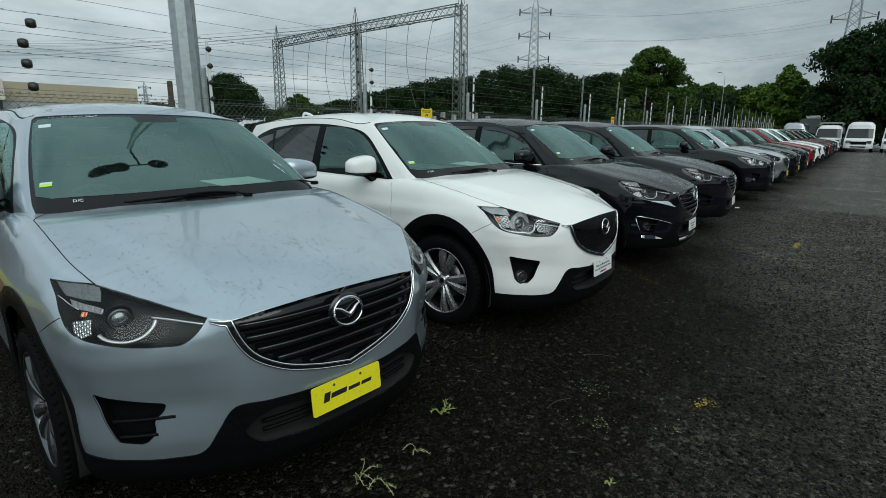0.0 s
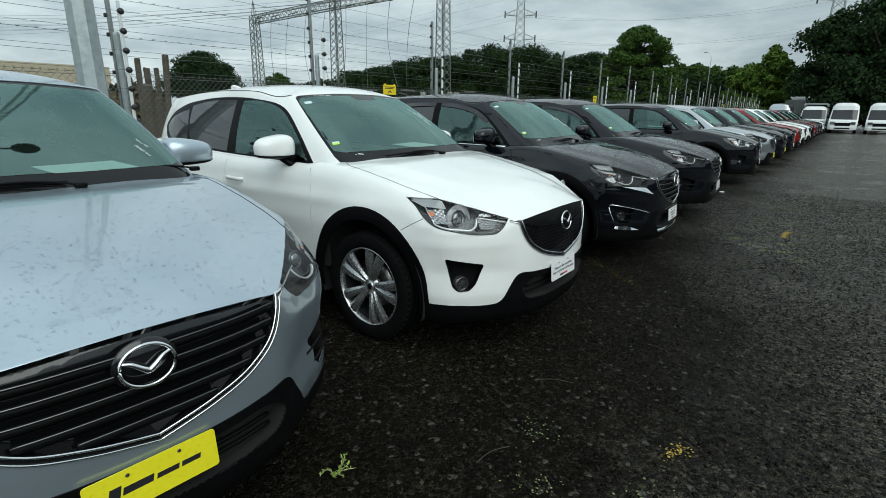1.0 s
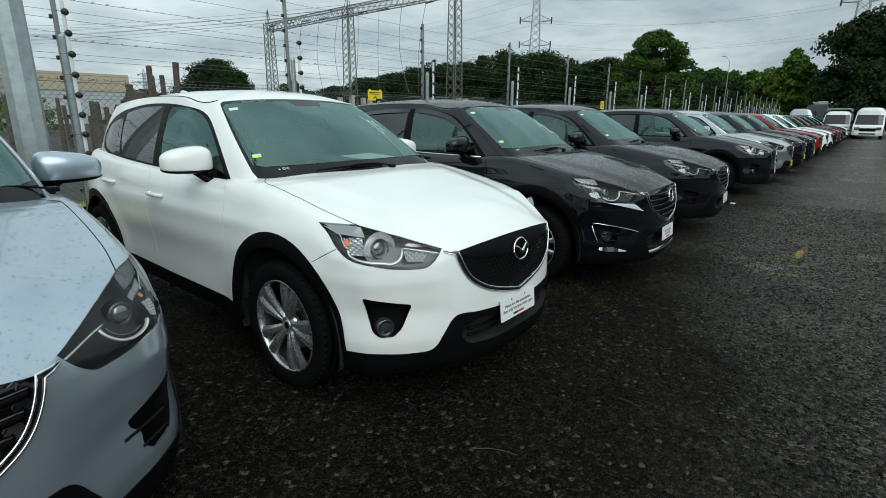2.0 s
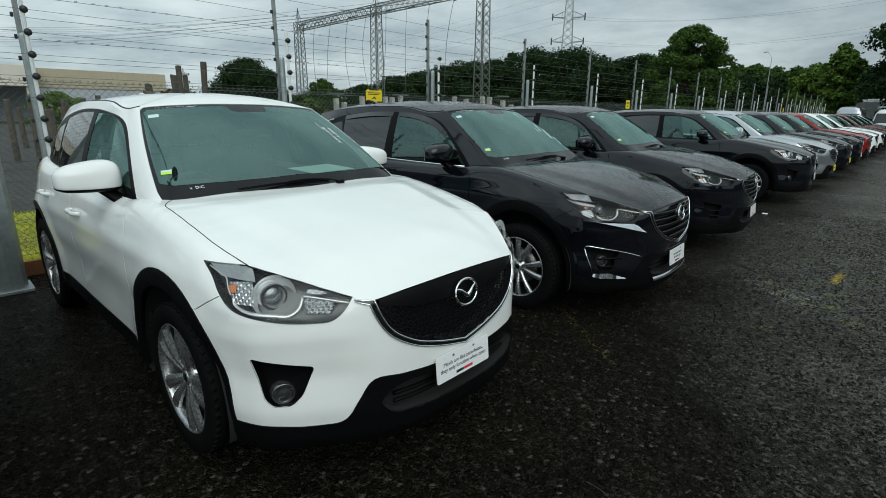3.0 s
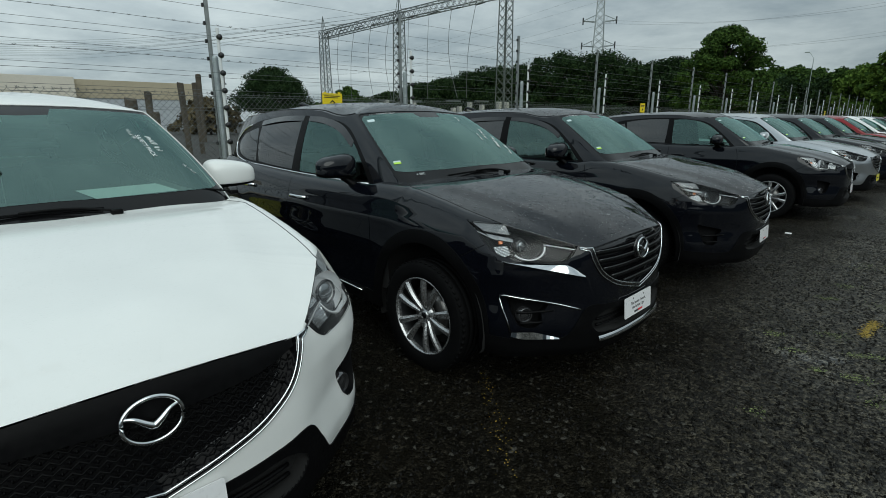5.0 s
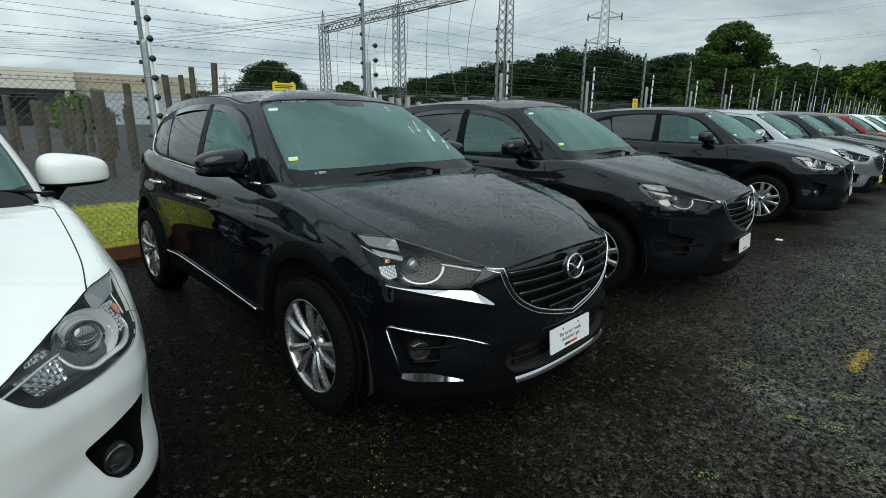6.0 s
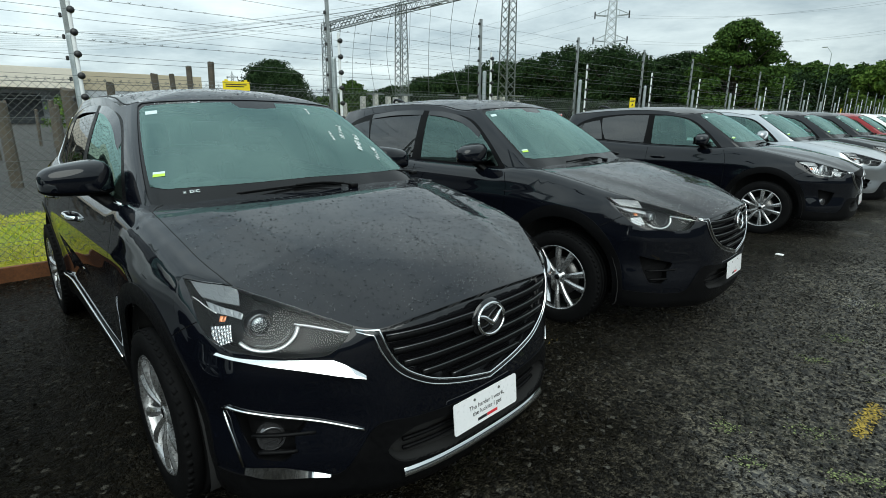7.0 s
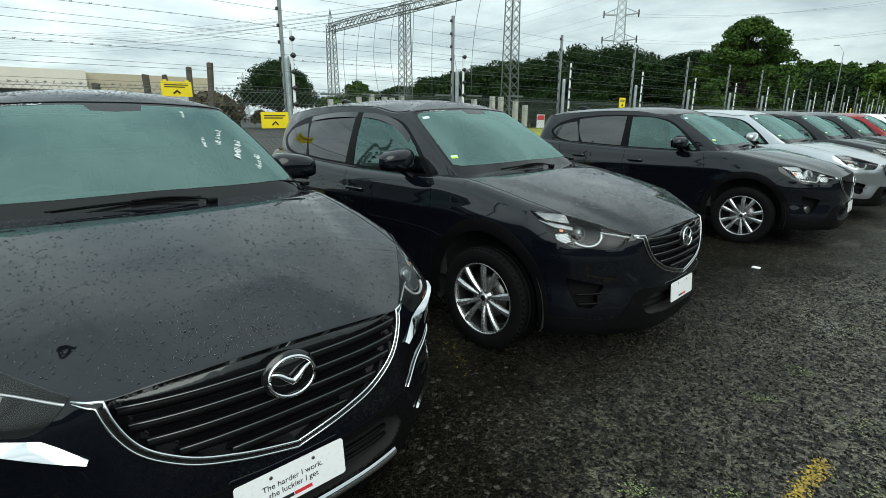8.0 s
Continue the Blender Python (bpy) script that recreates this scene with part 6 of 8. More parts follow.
# ---- ground ----
def ground_material():
    m = bpy.data.materials.new("wet_black_gravel")
    m.use_nodes = True
    nt = m.node_tree
    N, L = nt.nodes.new, nt.links.new
    p = nt.nodes["Principled BSDF"]
    tc = N("ShaderNodeTexCoord")
    vec = tc.outputs["Object"]

    def noise_tex(scale, detail=5, rough=0.55):
        n = N("ShaderNodeTexNoise")
        n.inputs["Scale"].default_value, n.inputs["Detail"].default_value, n.inputs["Roughness"].default_value = scale, detail, rough
        L(vec, n.inputs["Vector"])
        return n.outputs["Fac"]

    def span(fac, a, b, lo=0.0, hi=1.0):
        r = N("ShaderNodeMapRange")
        for k, val in zip(("From Min", "From Max", "To Min", "To Max"), (a, b, lo, hi)):
            r.inputs[k].default_value = val
        L(fac, r.inputs["Value"])
        return r.outputs[0]

    def blend(fac, a, b):
        x = N("ShaderNodeMix"); x.data_type = "RGBA"
        for sock, val in (("A", a), ("B", b)):
            if isinstance(val, tuple):
                x.inputs[sock].default_value = (*val, 1)
            else:
                L(val, x.inputs[sock])
        L(fac, x.inputs["Factor"])
        return x.outputs["Result"]

    def math2(op, a, b):
        x = N("ShaderNodeMath"); x.operation = op
        for i, val in enumerate((a, b)):
            if isinstance(val, (int, float)):
                x.inputs[i].default_value = val
            else:
                L(val, x.inputs[i])
        return x.outputs[0]
    # crushed stone: cells of two sizes, each with its own grey
    v1, v2 = N("ShaderNodeTexVoronoi"), N("ShaderNodeTexVoronoi")
    v1.inputs["Scale"].default_value, v2.inputs["Scale"].default_value = 48, 125
    L(vec, v1.inputs["Vector"]); L(vec, v2.inputs["Vector"])
    s1 = N("ShaderNodeSeparateColor"); L(v1.outputs["Color"], s1.inputs[0])
    s2 = N("ShaderNodeSeparateColor"); L(v2.outputs["Color"], s2.inputs[0])
    tone = math2("ADD", math2("MULTIPLY", s1.outputs[0], 0.6), math2("MULTIPLY", s2.outputs[1], 0.4))
    tone = math2("POWER", tone, 2.6)
    col = blend(span(tone, 0.02, 0.75), (0.0020, 0.0019, 0.0016), (0.165, 0.145, 0.105))
    # damp mud, moss and old brown stains with shapes of their own
    col = blend(span(noise_tex(0.45, 8, 0.65), 0.45, 0.66, 0.0, 0.75), col, (0.0036, 0.0029, 0.0017))
    # fine mud between the bays, cars' shade painted in; paler stone in the lane
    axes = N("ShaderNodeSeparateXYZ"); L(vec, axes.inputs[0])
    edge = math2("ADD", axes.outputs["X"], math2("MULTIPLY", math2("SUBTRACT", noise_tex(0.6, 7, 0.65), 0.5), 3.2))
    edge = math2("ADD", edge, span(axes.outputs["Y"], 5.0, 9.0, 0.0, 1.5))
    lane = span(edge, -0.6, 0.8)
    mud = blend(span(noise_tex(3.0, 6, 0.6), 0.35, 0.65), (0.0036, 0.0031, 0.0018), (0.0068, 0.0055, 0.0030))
    shaded_mud = blend(span(tone, 0.25, 0.6, 0.05, 0.26), mud, col)
    # the lane's stone gets paler and shinier further along
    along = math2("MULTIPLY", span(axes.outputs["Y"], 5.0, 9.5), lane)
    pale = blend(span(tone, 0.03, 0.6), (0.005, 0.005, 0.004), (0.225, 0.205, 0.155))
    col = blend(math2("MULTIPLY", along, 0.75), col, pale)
    col = blend(lane, shaded_mud, col)
    moss = math2("MULTIPLY", span(noise_tex(0.8, 9, 0.7), 0.56, 0.70, 0, 1), span(noise_tex(24, 4), 0.42, 0.62))
    col = blend(math2("MULTIPLY", moss, 0.55), col, (0.016, 0.021, 0.006))
    fleck = math2("GREATER_THAN", s1.outputs[2], 0.978)
    col = blend(math2("MULTIPLY", fleck, 0.7), col, (0.10, 0.095, 0.08))
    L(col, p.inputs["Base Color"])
    # standing water: flat and glossy in hollows; elsewhere a wet film on the stones
    hollow = span(noise_tex(0.85, 8, 0.66), 0.555, 0.66)
    wet = span(noise_tex(0.33, 4), 0.40, 0.62)
    film = math2("ADD", span(noise_tex(9, 4), 0.3, 0.7, 0.0, 0.18), span(s1.outputs[2], 0.0, 1.0, 0.08, 0.44))
    rough = math2("SUBTRACT", film, math2("MULTIPLY", wet, 0.16))
    rough = math2("SUBTRACT", rough, math2("MULTIPLY", hollow, 0.45))
    rough = math2("ADD", rough, math2("MULTIPLY", math2("SUBTRACT", 1.0, lane), 0.12))
    L(math2("MAXIMUM", rough, 0.035), p.inputs["Roughness"])
    L(math2("ADD", math2("ADD", math2("MULTIPLY", lane, 0.22), math2("MULTIPLY", along, 0.10)), 0.06), p.inputs["Specular IOR Level"])
    h1 = span(v1.outputs["Distance"], 0.0, 0.75, 1.0, 0.0)
    h2 = span(v2.outputs["Distance"], 0.0, 0.75, 1.0, 0.0)
    h = math2("ADD", math2("MULTIPLY", math2("MULTIPLY", h1, s1.outputs[1]), 1.0), math2("MULTIPLY", h2, 0.35))
    dry = math2("SUBTRACT", 1.0, math2("MULTIPLY", hollow, 0.93))
    bp = N("ShaderNodeBump"); bp.inputs["Strength"].default_value, bp.inputs["Distance"].default_value = 1.0, 0.032
    L(math2("MULTIPLY", h, dry), bp.inputs["Height"]); L(bp.outputs[0], p.inputs["Normal"])
    return m


def island_mat(name, a, b, rough=0.8, dull=0.0):
    """A material whose pieces each take a shade between two colours."""
    m = mat(name, a, rough)
    nt = m.node_tree
    N, L = nt.nodes.new, nt.links.new
    p = nt.nodes["Principled BSDF"]
    if dull:
        p.inputs["Specular IOR Level"].default_value = 0.5 - dull
    g, x = N("ShaderNodeNewGeometry"), N("ShaderNodeMix")
    x.data_type = "RGBA"
    x.inputs["A"].default_value, x.inputs["B"].default_value = (*a, 1), (*b, 1)
    L(g.outputs["Random Per Island"], x.inputs["Factor"])
    L(x.outputs["Result"], p.inputs["Base Color"])
    return m


GROUND = ground_material()
STONE = island_mat("loose_stone", (0.002, 0.002, 0.002), (0.015, 0.014, 0.012), 0.5, 0.38)
YARD = mat("grey_crushed_stone", (0.034, 0.033, 0.030), 0.8, var=0.95, var_scale=9, bump=0.06, bump_scale=16, stain=(0.020, 0.018, 0.014), stain_amount=0.8, stain_scale=0.5)
SOIL = mat("mossy_soil", (0.30, 0.29, 0.02), 0.95, var=0.5, var_scale=3, bump=0.02, bump_scale=40, stain=(0.16, 0.24, 0.015), stain_amount=0.9, stain_scale=0.8)
BLADE = island_mat("grass_blade", (0.17, 0.30, 0.015), (0.62, 0.56, 0.03), 0.7)
BOARD = mat("rusty_brown_edging", (0.16, 0.062, 0.022), 0.75, var=0.45, var_scale=5, bump=0.004, bump_scale=60, stain=(0.06, 0.03, 0.018), stain_amount=0.8)
GALV = mat("galvanised_steel", (0.36, 0.40, 0.41), 0.42, 0.6, var=0.22, var_scale=14, bump=0.001, bump_scale=60)
GALV_OLD = mat("dull_galvanised_post", (0.24, 0.26, 0.26), 0.55, 0.4, var=0.25, var_scale=9)
WIRE = mat("dull_fence_wire", (0.12, 0.13, 0.13), 0.5, 0.6)
WHITE_POST = mat("white_fibreglass", (0.70, 0.72, 0.72), 0.5, var=0.08)
INSUL = mat("black_insulator", (0.012, 0.012, 0.013), 0.4)
SIGN_Y = mat("yellow_sign_board", (0.80, 0.62, 0.01), 0.5, var=0.06)
SIGN_W = mat("white_sign_board", (0.78, 0.78, 0.76), 0.5)
SIGN_R = mat("red_sign_band", (0.55, 0.03, 0.03), 0.5)
OLD_WOOD = mat("weathered_grey_timber", (0.075, 0.064, 0.048), 0.9, var=0.45, var_scale=3, bump=0.01, bump_scale=30, stain=(0.05, 0.045, 0.037), stain_amount=0.8)
CONCRETE = mat("pale_concrete", (0.36, 0.36, 0.33), 0.85, var=0.2, var_scale=4, bump=0.004, bump_scale=40)
WALL_BEIGE = mat("beige_cladding", (0.42, 0.37, 0.27), 0.8, var=0.08, var_scale=0.6)
WALL_CREAM = mat("cream_fascia", (0.62, 0.58, 0.50), 0.75, var=0.06, var_scale=0.6)
WALL_GREY = mat("grey_concrete_wall", (0.40, 0.43, 0.46), 0.85, var=0.10, var_scale=0.7)
DARK_DOOR = mat("dark_loading_bay", (0.06, 0.07, 0.08), 0.7, var=0.2)
LATTICE = mat("grey_lattice_steel", (0.11, 0.125, 0.125), 0.6, 0.3, var=0.2)
LATTICE_FAR = mat("pale_lattice_steel", (0.34, 0.37, 0.38), 0.6, 0.2)
BARK = mat("dark_bark", (0.05, 0.042, 0.034), 0.95, var=0.4, bump=0.02, bump_scale=14)
LEAF_DARK = island_mat("dark_leaves", (0.008, 0.019, 0.008), (0.030, 0.054, 0.018), 0.8, 0.42)
LEAF_MID = island_mat("green_leaves", (0.018, 0.042, 0.010), (0.066, 0.112, 0.024), 0.8, 0.42)
LEAF_LIGHT = island_mat("light_green_leaves", (0.040, 0.085, 0.016), (0.13, 0.20, 0.035), 0.8, 0.38)
LEAF_BROWN = island_mat("brown_scrub", (0.05, 0.040, 0.020), (0.11, 0.085, 0.035), 0.8)
BLADE_WEED = island_mat("weed_leaf", (0.10, 0.20, 0.03), (0.30, 0.36, 0.06), 0.6)
STALK = mat("pale_dry_stalk", (0.42, 0.38, 0.22), 0.8)
PAINT_MARK = island_mat("worn_yellow_paint", (0.15, 0.10, 0.01), (0.40, 0.28, 0.03), 0.7)
LICHEN = island_mat("pale_lichen", (0.07, 0.10, 0.03), (0.24, 0.27, 0.11), 0.9)
LITTER = mat("white_litter", (0.75, 0.75, 0.73), 0.7)

bm = bmesh.new()
bmesh.ops.create_grid(bm, x_segments=2, y_segments=2, size=1500)
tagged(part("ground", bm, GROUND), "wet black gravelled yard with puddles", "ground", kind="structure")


def fence_x(y):
    return -6.6 - 0.019 * (y - 6.0)


# stone yard behind the grass
bm = bmesh.new()
vs = [bm.verts.new(p) for p in ((-9.4, -40, 0.03), (-10.4, 60, 0.03), (-260, 60, 0.03), (-260, -40, 0.03))]
f = bm.faces.new(vs)
r = bmesh.ops.extrude_face_region(bm, geom=[f])
bmesh.ops.translate(bm, verts=[v for v in r["geom"] if isinstance(v, bmesh.types.BMVert)], vec=(0, 0, -0.06))
bmesh.ops.recalc_face_normals(bm, faces=bm.faces)
tagged(part("stone_yard", bm, YARD), "grey crushed stone yard behind the fence", "ground", kind="structure")

# grass strip: a low bank of soil, with blades
bm = bmesh.new()
rows = []
for y in np.linspace(-30, 58, 90):
    row = []
    for k, t in enumerate(np.linspace(0, 1, 9)):
        x = fence_x(y) + 0.42 - t * 3.6
        z = 0.10 + 0.05 * math.sin(t * math.pi) + 0.025 * noise.noise((x * 1.3, y * 1.1, 0))
        if k == 8:
            z = 0.0
        row.append(bm.verts.new((x, y, z)))
    rows.append([bm.verts.new((row[0].co.x, y, 0.0))] + row)
for a, b in zip(rows, rows[1:]):
    for i in range(len(a) - 1):
        bm.faces.new((a[i], b[i], b[i + 1], a[i + 1]))
bmesh.ops.recalc_face_normals(bm, faces=bm.faces)
tagged(part("grass_bank", bm, SOIL, smooth=True), "yellow-green mossy verge under the fence", "verge", kind="structure")


def cloud(name, n, spot, shape, material, label, category, seed):
    """Very many small pieces as one object: spot(rng) gives a place, size and turn, shape a small (verts, faces)."""
    rng = np.random.default_rng(seed)
    V, F, k = [], [], 0
    sv, sf = shape
    sv = np.array(sv, float)
    for _ in range(n):
        m = spot(rng)
        if m is None:
            continue
        V.append(sv @ np.array(m.to_3x3()).T + np.array(m.translation))
        F += [tuple(i + k for i in q) for q in sf]
        k += len(sv)
    me = bpy.data.meshes.new(name)
    me.from_pydata(np.vstack(V).tolist(), [], F)
    me.materials.append(material)
    return tagged(new(name, me), label, category, kind="stuff")


def blade_spot(rng):
    y = rng.uniform(1.0, 22.0)
    t = rng.random()
    x = fence_x(y) + 0.40 - 3.4 * t
    return Matrix.LocRotScale((x, y, 0.10 + 0.05 * math.sin(t * math.pi) - 0.005), Euler((rng.normal(0, 0.5), rng.normal(0, 0.5), rng.uniform(0, 6.28))), (1, 1, rng.uniform(0.5, 1.4)))


cloud("grass", 42000, blade_spot, ([(-0.006, 0, 0), (0.006, 0, 0), (0.001, 0.012, 0.055)], [(0, 1, 2)]), BLADE, "short yellow-green grass of the verge", "grass", 3)


def stone_spot(rng):
    y = rng.uniform(0.2, 13.0)
    x = rng.uniform(-4.6, 2.5) if rng.random() < 0.4 else rng.uniform(-2.0, 1.2)
    s = 0.0035 + 0.0075 * rng.random() ** 3
    return Matrix.LocRotScale((x, y, s * 0.25), Euler(rng.uniform(0, 6.28, 3)), (s * rng.uniform(0.8, 1.5), s, s * rng.uniform(0.6, 1.0)))


OCTA = ([(1, 0, 0), (-1, 0, 0), (0, 1, 0), (0, -1, 0), (0.1, 0.1, 1), (0, 0, -1)], [(0, 2, 4), (2, 1, 4), (1, 3, 4), (3, 0, 4), (2, 0, 5), (1, 2, 5), (3, 1, 5), (0, 3, 5)])
cloud("loose_gravel", 60000, stone_spot, OCTA, STONE, "loose dark stones on the yard", "gravel", 4)


def flakes(name, pts, n, spread, size, material, label, category, seed):
    def spot(rng):
        a, b = pts[0], pts[-1]
        t = rng.random()
        x = a[0] + (b[0] - a[0]) * t + rng.normal(0, spread)
        y = a[1] + (b[1] - a[1]) * t + rng.normal(0, spread)
        s = size * rng.uniform(0.4, 1.3)
        return Matrix.LocRotScale((x, y, 0.004), Euler((rng.normal(0, 0.15), rng.normal(0, 0.15), rng.uniform(0, 6.28))), (s * rng.uniform(0.6, 1.5), s, s * 0.25))
    cloud(name, n, spot, OCTA, material, label, category, seed)


flakes("yellow_paint_mark", [(-0.27, 3.28), (-0.20, 3.44)], 80, 0.026, 0.0055, PAINT_MARK, "worn yellow paint flecks on gravel", "road marking", 11)
flakes("yellow_paint_mark", [(-0.345, 8.60), (-0.335, 9.02)], 420, 0.022, 0.0062, PAINT_MARK, "worn yellow paint dash on gravel", "road marking", 12)
flakes("yellow_paint_line", [(-1.85, 6.10), (-1.10, 5.48)], 110, 0.03, 0.0042, PAINT_MARK, "faint worn yellow bay line on gravel", "road marking", 13)
flakes("yellow_paint_line", [(-2.5, 8.5), (-2.0, 8.3)], 50, 0.03, 0.0045, PAINT_MARK, "faint worn yellow bay line on gravel", "road marking", 14)
flakes("yellow_paint_line", [(-2.65, 13.45), (-2.3, 13.35)], 60, 0.02, 0.008, PAINT_MARK, "faint worn yellow bay line on gravel", "road marking", 15)
k = 20
for x, y, n, sp, lng in ((-0.80, 8.17, 50, 0.030, 0.05), (-0.26, 8.2, 80, 0.025, 0.22), (-0.26, 7.77, 60, 0.035, 0.08), (-0.72, 9.4, 45, 0.035, 0.08), (-0.67, 9.94, 50, 0.05, 0.12), (-0.45, 7.72, 35, 0.02, 0.05),
                         (-0.50, 8.45, 40, 0.04, 0.12), (-0.15, 8.95, 40, 0.05, 0.1), (-0.62, 7.95, 30, 0.03, 0.08), (-0.30, 9.5, 50, 0.07, 0.2), (-0.10, 7.5, 40, 0.04, 0.1), (-0.55, 6.9, 24, 0.03, 0.06),
                         (-0.25, 3.0, 16, 0.06, 0.1), (-0.80, 3.1, 22, 0.06, 0.2), (-0.62, 2.75, 22, 0.05, 0.15), (-0.55, 11.0, 60, 0.1, 0.4), (0.3, 9.0, 60, 0.1, 0.4), (0.5, 11.5, 60, 0.15, 0.5), (-4.9, 2.5, 160, 0.16, 0.5), (-5.5, 4.4, 160, 0.18, 0.6)):
    flakes("lichen_patch", [(x - lng / 2, y - lng * 0.3), (x + lng / 2, y + lng * 0.3)], int(n * 2.2), sp, 0.0048, LICHEN, "pale green lichen crust on gravel", "lichen", k)
    k += 1


def weed(x, y, n, h, seed, dry):
    w = empty("weed", pose(x, y, 0), "small green weed growing through gravel" if not dry else "sprawling weed with pale dry stalks", "plant")
    rnd = random.Random(seed)
    leaves, stems = bmesh.new(), bmesh.new()
    for k in range(n):
        a, l = rnd.uniform(0, 6.28), h * rnd.uniform(0.6, 1.5)
        pts = smooth_line([(0, 0, 0), (math.cos(a) * l * 0.5, math.sin(a) * l * 0.5, l * 0.55), (math.cos(a + 0.4) * l, math.sin(a + 0.4) * l, l * (0.25 if dry else 0.6))], 4)
        tube(stems, pts, 0.0016, 4)
        for q in range(2, len(pts)):
            for _ in range(2):
                d = Vector((rnd.uniform(-1, 1), rnd.uniform(-1, 1), rnd.uniform(-0.1, 0.7))).normalized() * h * rnd.uniform(0.12, 0.26)
                p = Vector(pts[q])
                sd = d.cross(Vector((0, 0, 1))).normalized() * d.length * 0.25
                leaves.faces.new([leaves.verts.new(v) for v in (p, p + d * 0.5 + sd, p + d, p + d * 0.5 - sd)])
    part("leaves", leaves, BLADE_WEED if not dry else LICHEN, w)
    part("stalks", stems, STALK, w)


weed(-1.26, 1.62, 5, 0.065, 1, True)
weed(-1.12, 1.66, 4, 0.07, 5, True)
weed(-1.19, 1.93, 4, 0.05, 2, True)
weed(-1.32, 2.26, 7, 0.07, 3, False)
weed(-0.38, 2.33, 7, 0.035, 4, False)
bm = bmesh.new()
box(bm, -1.76, 12.18, 0.002, -1.68, 12.24, 0.02, 0.008)
tagged(part("litter", bm, LITTER), "small white scrap of litter on gravel", "litter")
for k, (x, y, a, l) in enumerate(((-1.05, 3.5, 30, 0.22), (-0.9, 2.7, 75, 0.2), (-0.7, 4.4, -20, 0.18))):
    bm = bmesh.new()
    tube(bm, smooth_line([(0, 0, 0.003), (l * 0.5, 0.02, 0.006), (l, 0, 0.003)], 4), 0.0022, 5)
    tagged(part("twig", bm, BARK, m=pose(x, y, 0.002, 0, 0, a)), "thin brown twig on gravel", "twig")

# timber edging along the verge
edging = empty("edging", pose(0, 0, 0), "rusty brown edging boards in front of the verge", "edging", kind="structure")
for k in range(24):
    y0 = -14 + 3.0 * k
    bm = bmesh.new()
    x = fence_x(y0) + 0.45
    box(bm, -0.024, 0.004, -0.02, 0.024, 2.994, 0.145, 0.006, pose(x, y0, 0, 0, 0, 1.1))
    part("board", bm, BOARD, edging)

# ---- security fence ----
fence = empty("security_fence", pose(0, 0, 0), "wire security fence with steel posts and electric strands", "fence")
POSTS = [-2.3, 0.6, 3.52, 6.28, 9.22, 12.22, 15.2, 18.1] + [21.0 + 2.93 * k for k in range(13)]


def knob_shape(bm):
    lathe(bm, [(-0.03, 0.0), (-0.03, 0.026), (-0.012, 0.034), (0.012, 0.034), (0.03, 0.026), (0.03, 0)], 10, "x")


for y in POSTS:
    x = fence_x(y)
    bm = bmesh.new()
    box(bm, -0.021, -0.021, 0.0, 0.021, 0.021, 3.16, 0.005)
    tall = part("tall_post", bm, GALV_OLD, fence, "tall grey steel post", m=pose(x, y, 0.0))
    for i in range(15):
        hang("insulator", cached("smallknob", lambda bm: box(bm, -0.018, -0.052, -0.022, 0.018, -0.026, 0.022, 0.008)), tall, "small black insulator", pose(0, 0, 0.28 + 0.2 * i), INSUL)
    bm = bmesh.new()
    lathe(bm, [(0, 0), (0, 0.034), (2.28, 0.034), (2.30, 0.029), (2.31, 0)], 16, "z")
    part("round_post", bm, GALV, fence, "short round galvanised post", smooth=False, m=pose(x + 0.12, y, 0.0))
    bm = bmesh.new()
    lathe(bm, [(0, 0), (0, 0.018), (2.6, 0.018), (2.605, 0)], 12, "z")
    wp = part("white_post", bm, WHITE_POST, fence, "white insulating post", m=pose(x + 0.26, y + 0.01, 0.0))
    for i in range(12):
        hang("insulator", smooth_cached("knob", knob_shape), wp, "black reel insulator", pose(0.01, 0.012, 0.30 + 0.2 * i, 0, 0, 0), INSUL)
Y0, Y1 = POSTS[0] - 1.0, POSTS[-1] + 0.2
for i in range(15):
    bm = bmesh.new()
    z = 0.28 + 0.2 * i
    tube(bm, [(fence_x(y) - 0.035, y, z + (0.0 if k % 2 == 0 else -0.012)) for k, y in enumerate(np.linspace(Y0, Y1, 2 * len(POSTS) + 1))], 0.0021, 4)
    part("strand", bm, WIRE, fence)
for i in range(12):
    bm = bmesh.new()
    z = 0.30 + 0.2 * i
    tube(bm, [(fence_x(y) + 0.285, y, z) for y in np.linspace(Y0, Y1, 30)], 0.0018, 4)
    part("strand", bm, WIRE, fence)
# reels that hold the strands apart in mid-span
for y, z in ((1.765, 2.53), (1.677, 2.335), (1.68, 2.147), (1.70, 1.93)):
    hang("insulator", smooth_cached("knob", knob_shape), fence, "black reel insulator", pose(fence_x(y) + 0.285, y, z, 0, 0, 70) @ Matrix.Scale(1.35, 4), INSUL)
# barbs twisted on the upper strands
bm = bmesh.new()
rnd = random.Random(8)
for i in (8, 10, 12):
    y = 0.0
    while y < 24:
        z = 0.28 + 0.2 * i
        x = fence_x(y) - 0.035
        tube(bm, [(x, y - 0.014, z + 0.004), (x, y, z - 0.006), (x, y + 0.014, z + 0.005)], 0.004, 3)
        y += 0.15 * rnd.uniform(0.8, 1.2)
tagged(part("barbs", bm, WIRE, fence), kind="stuff")

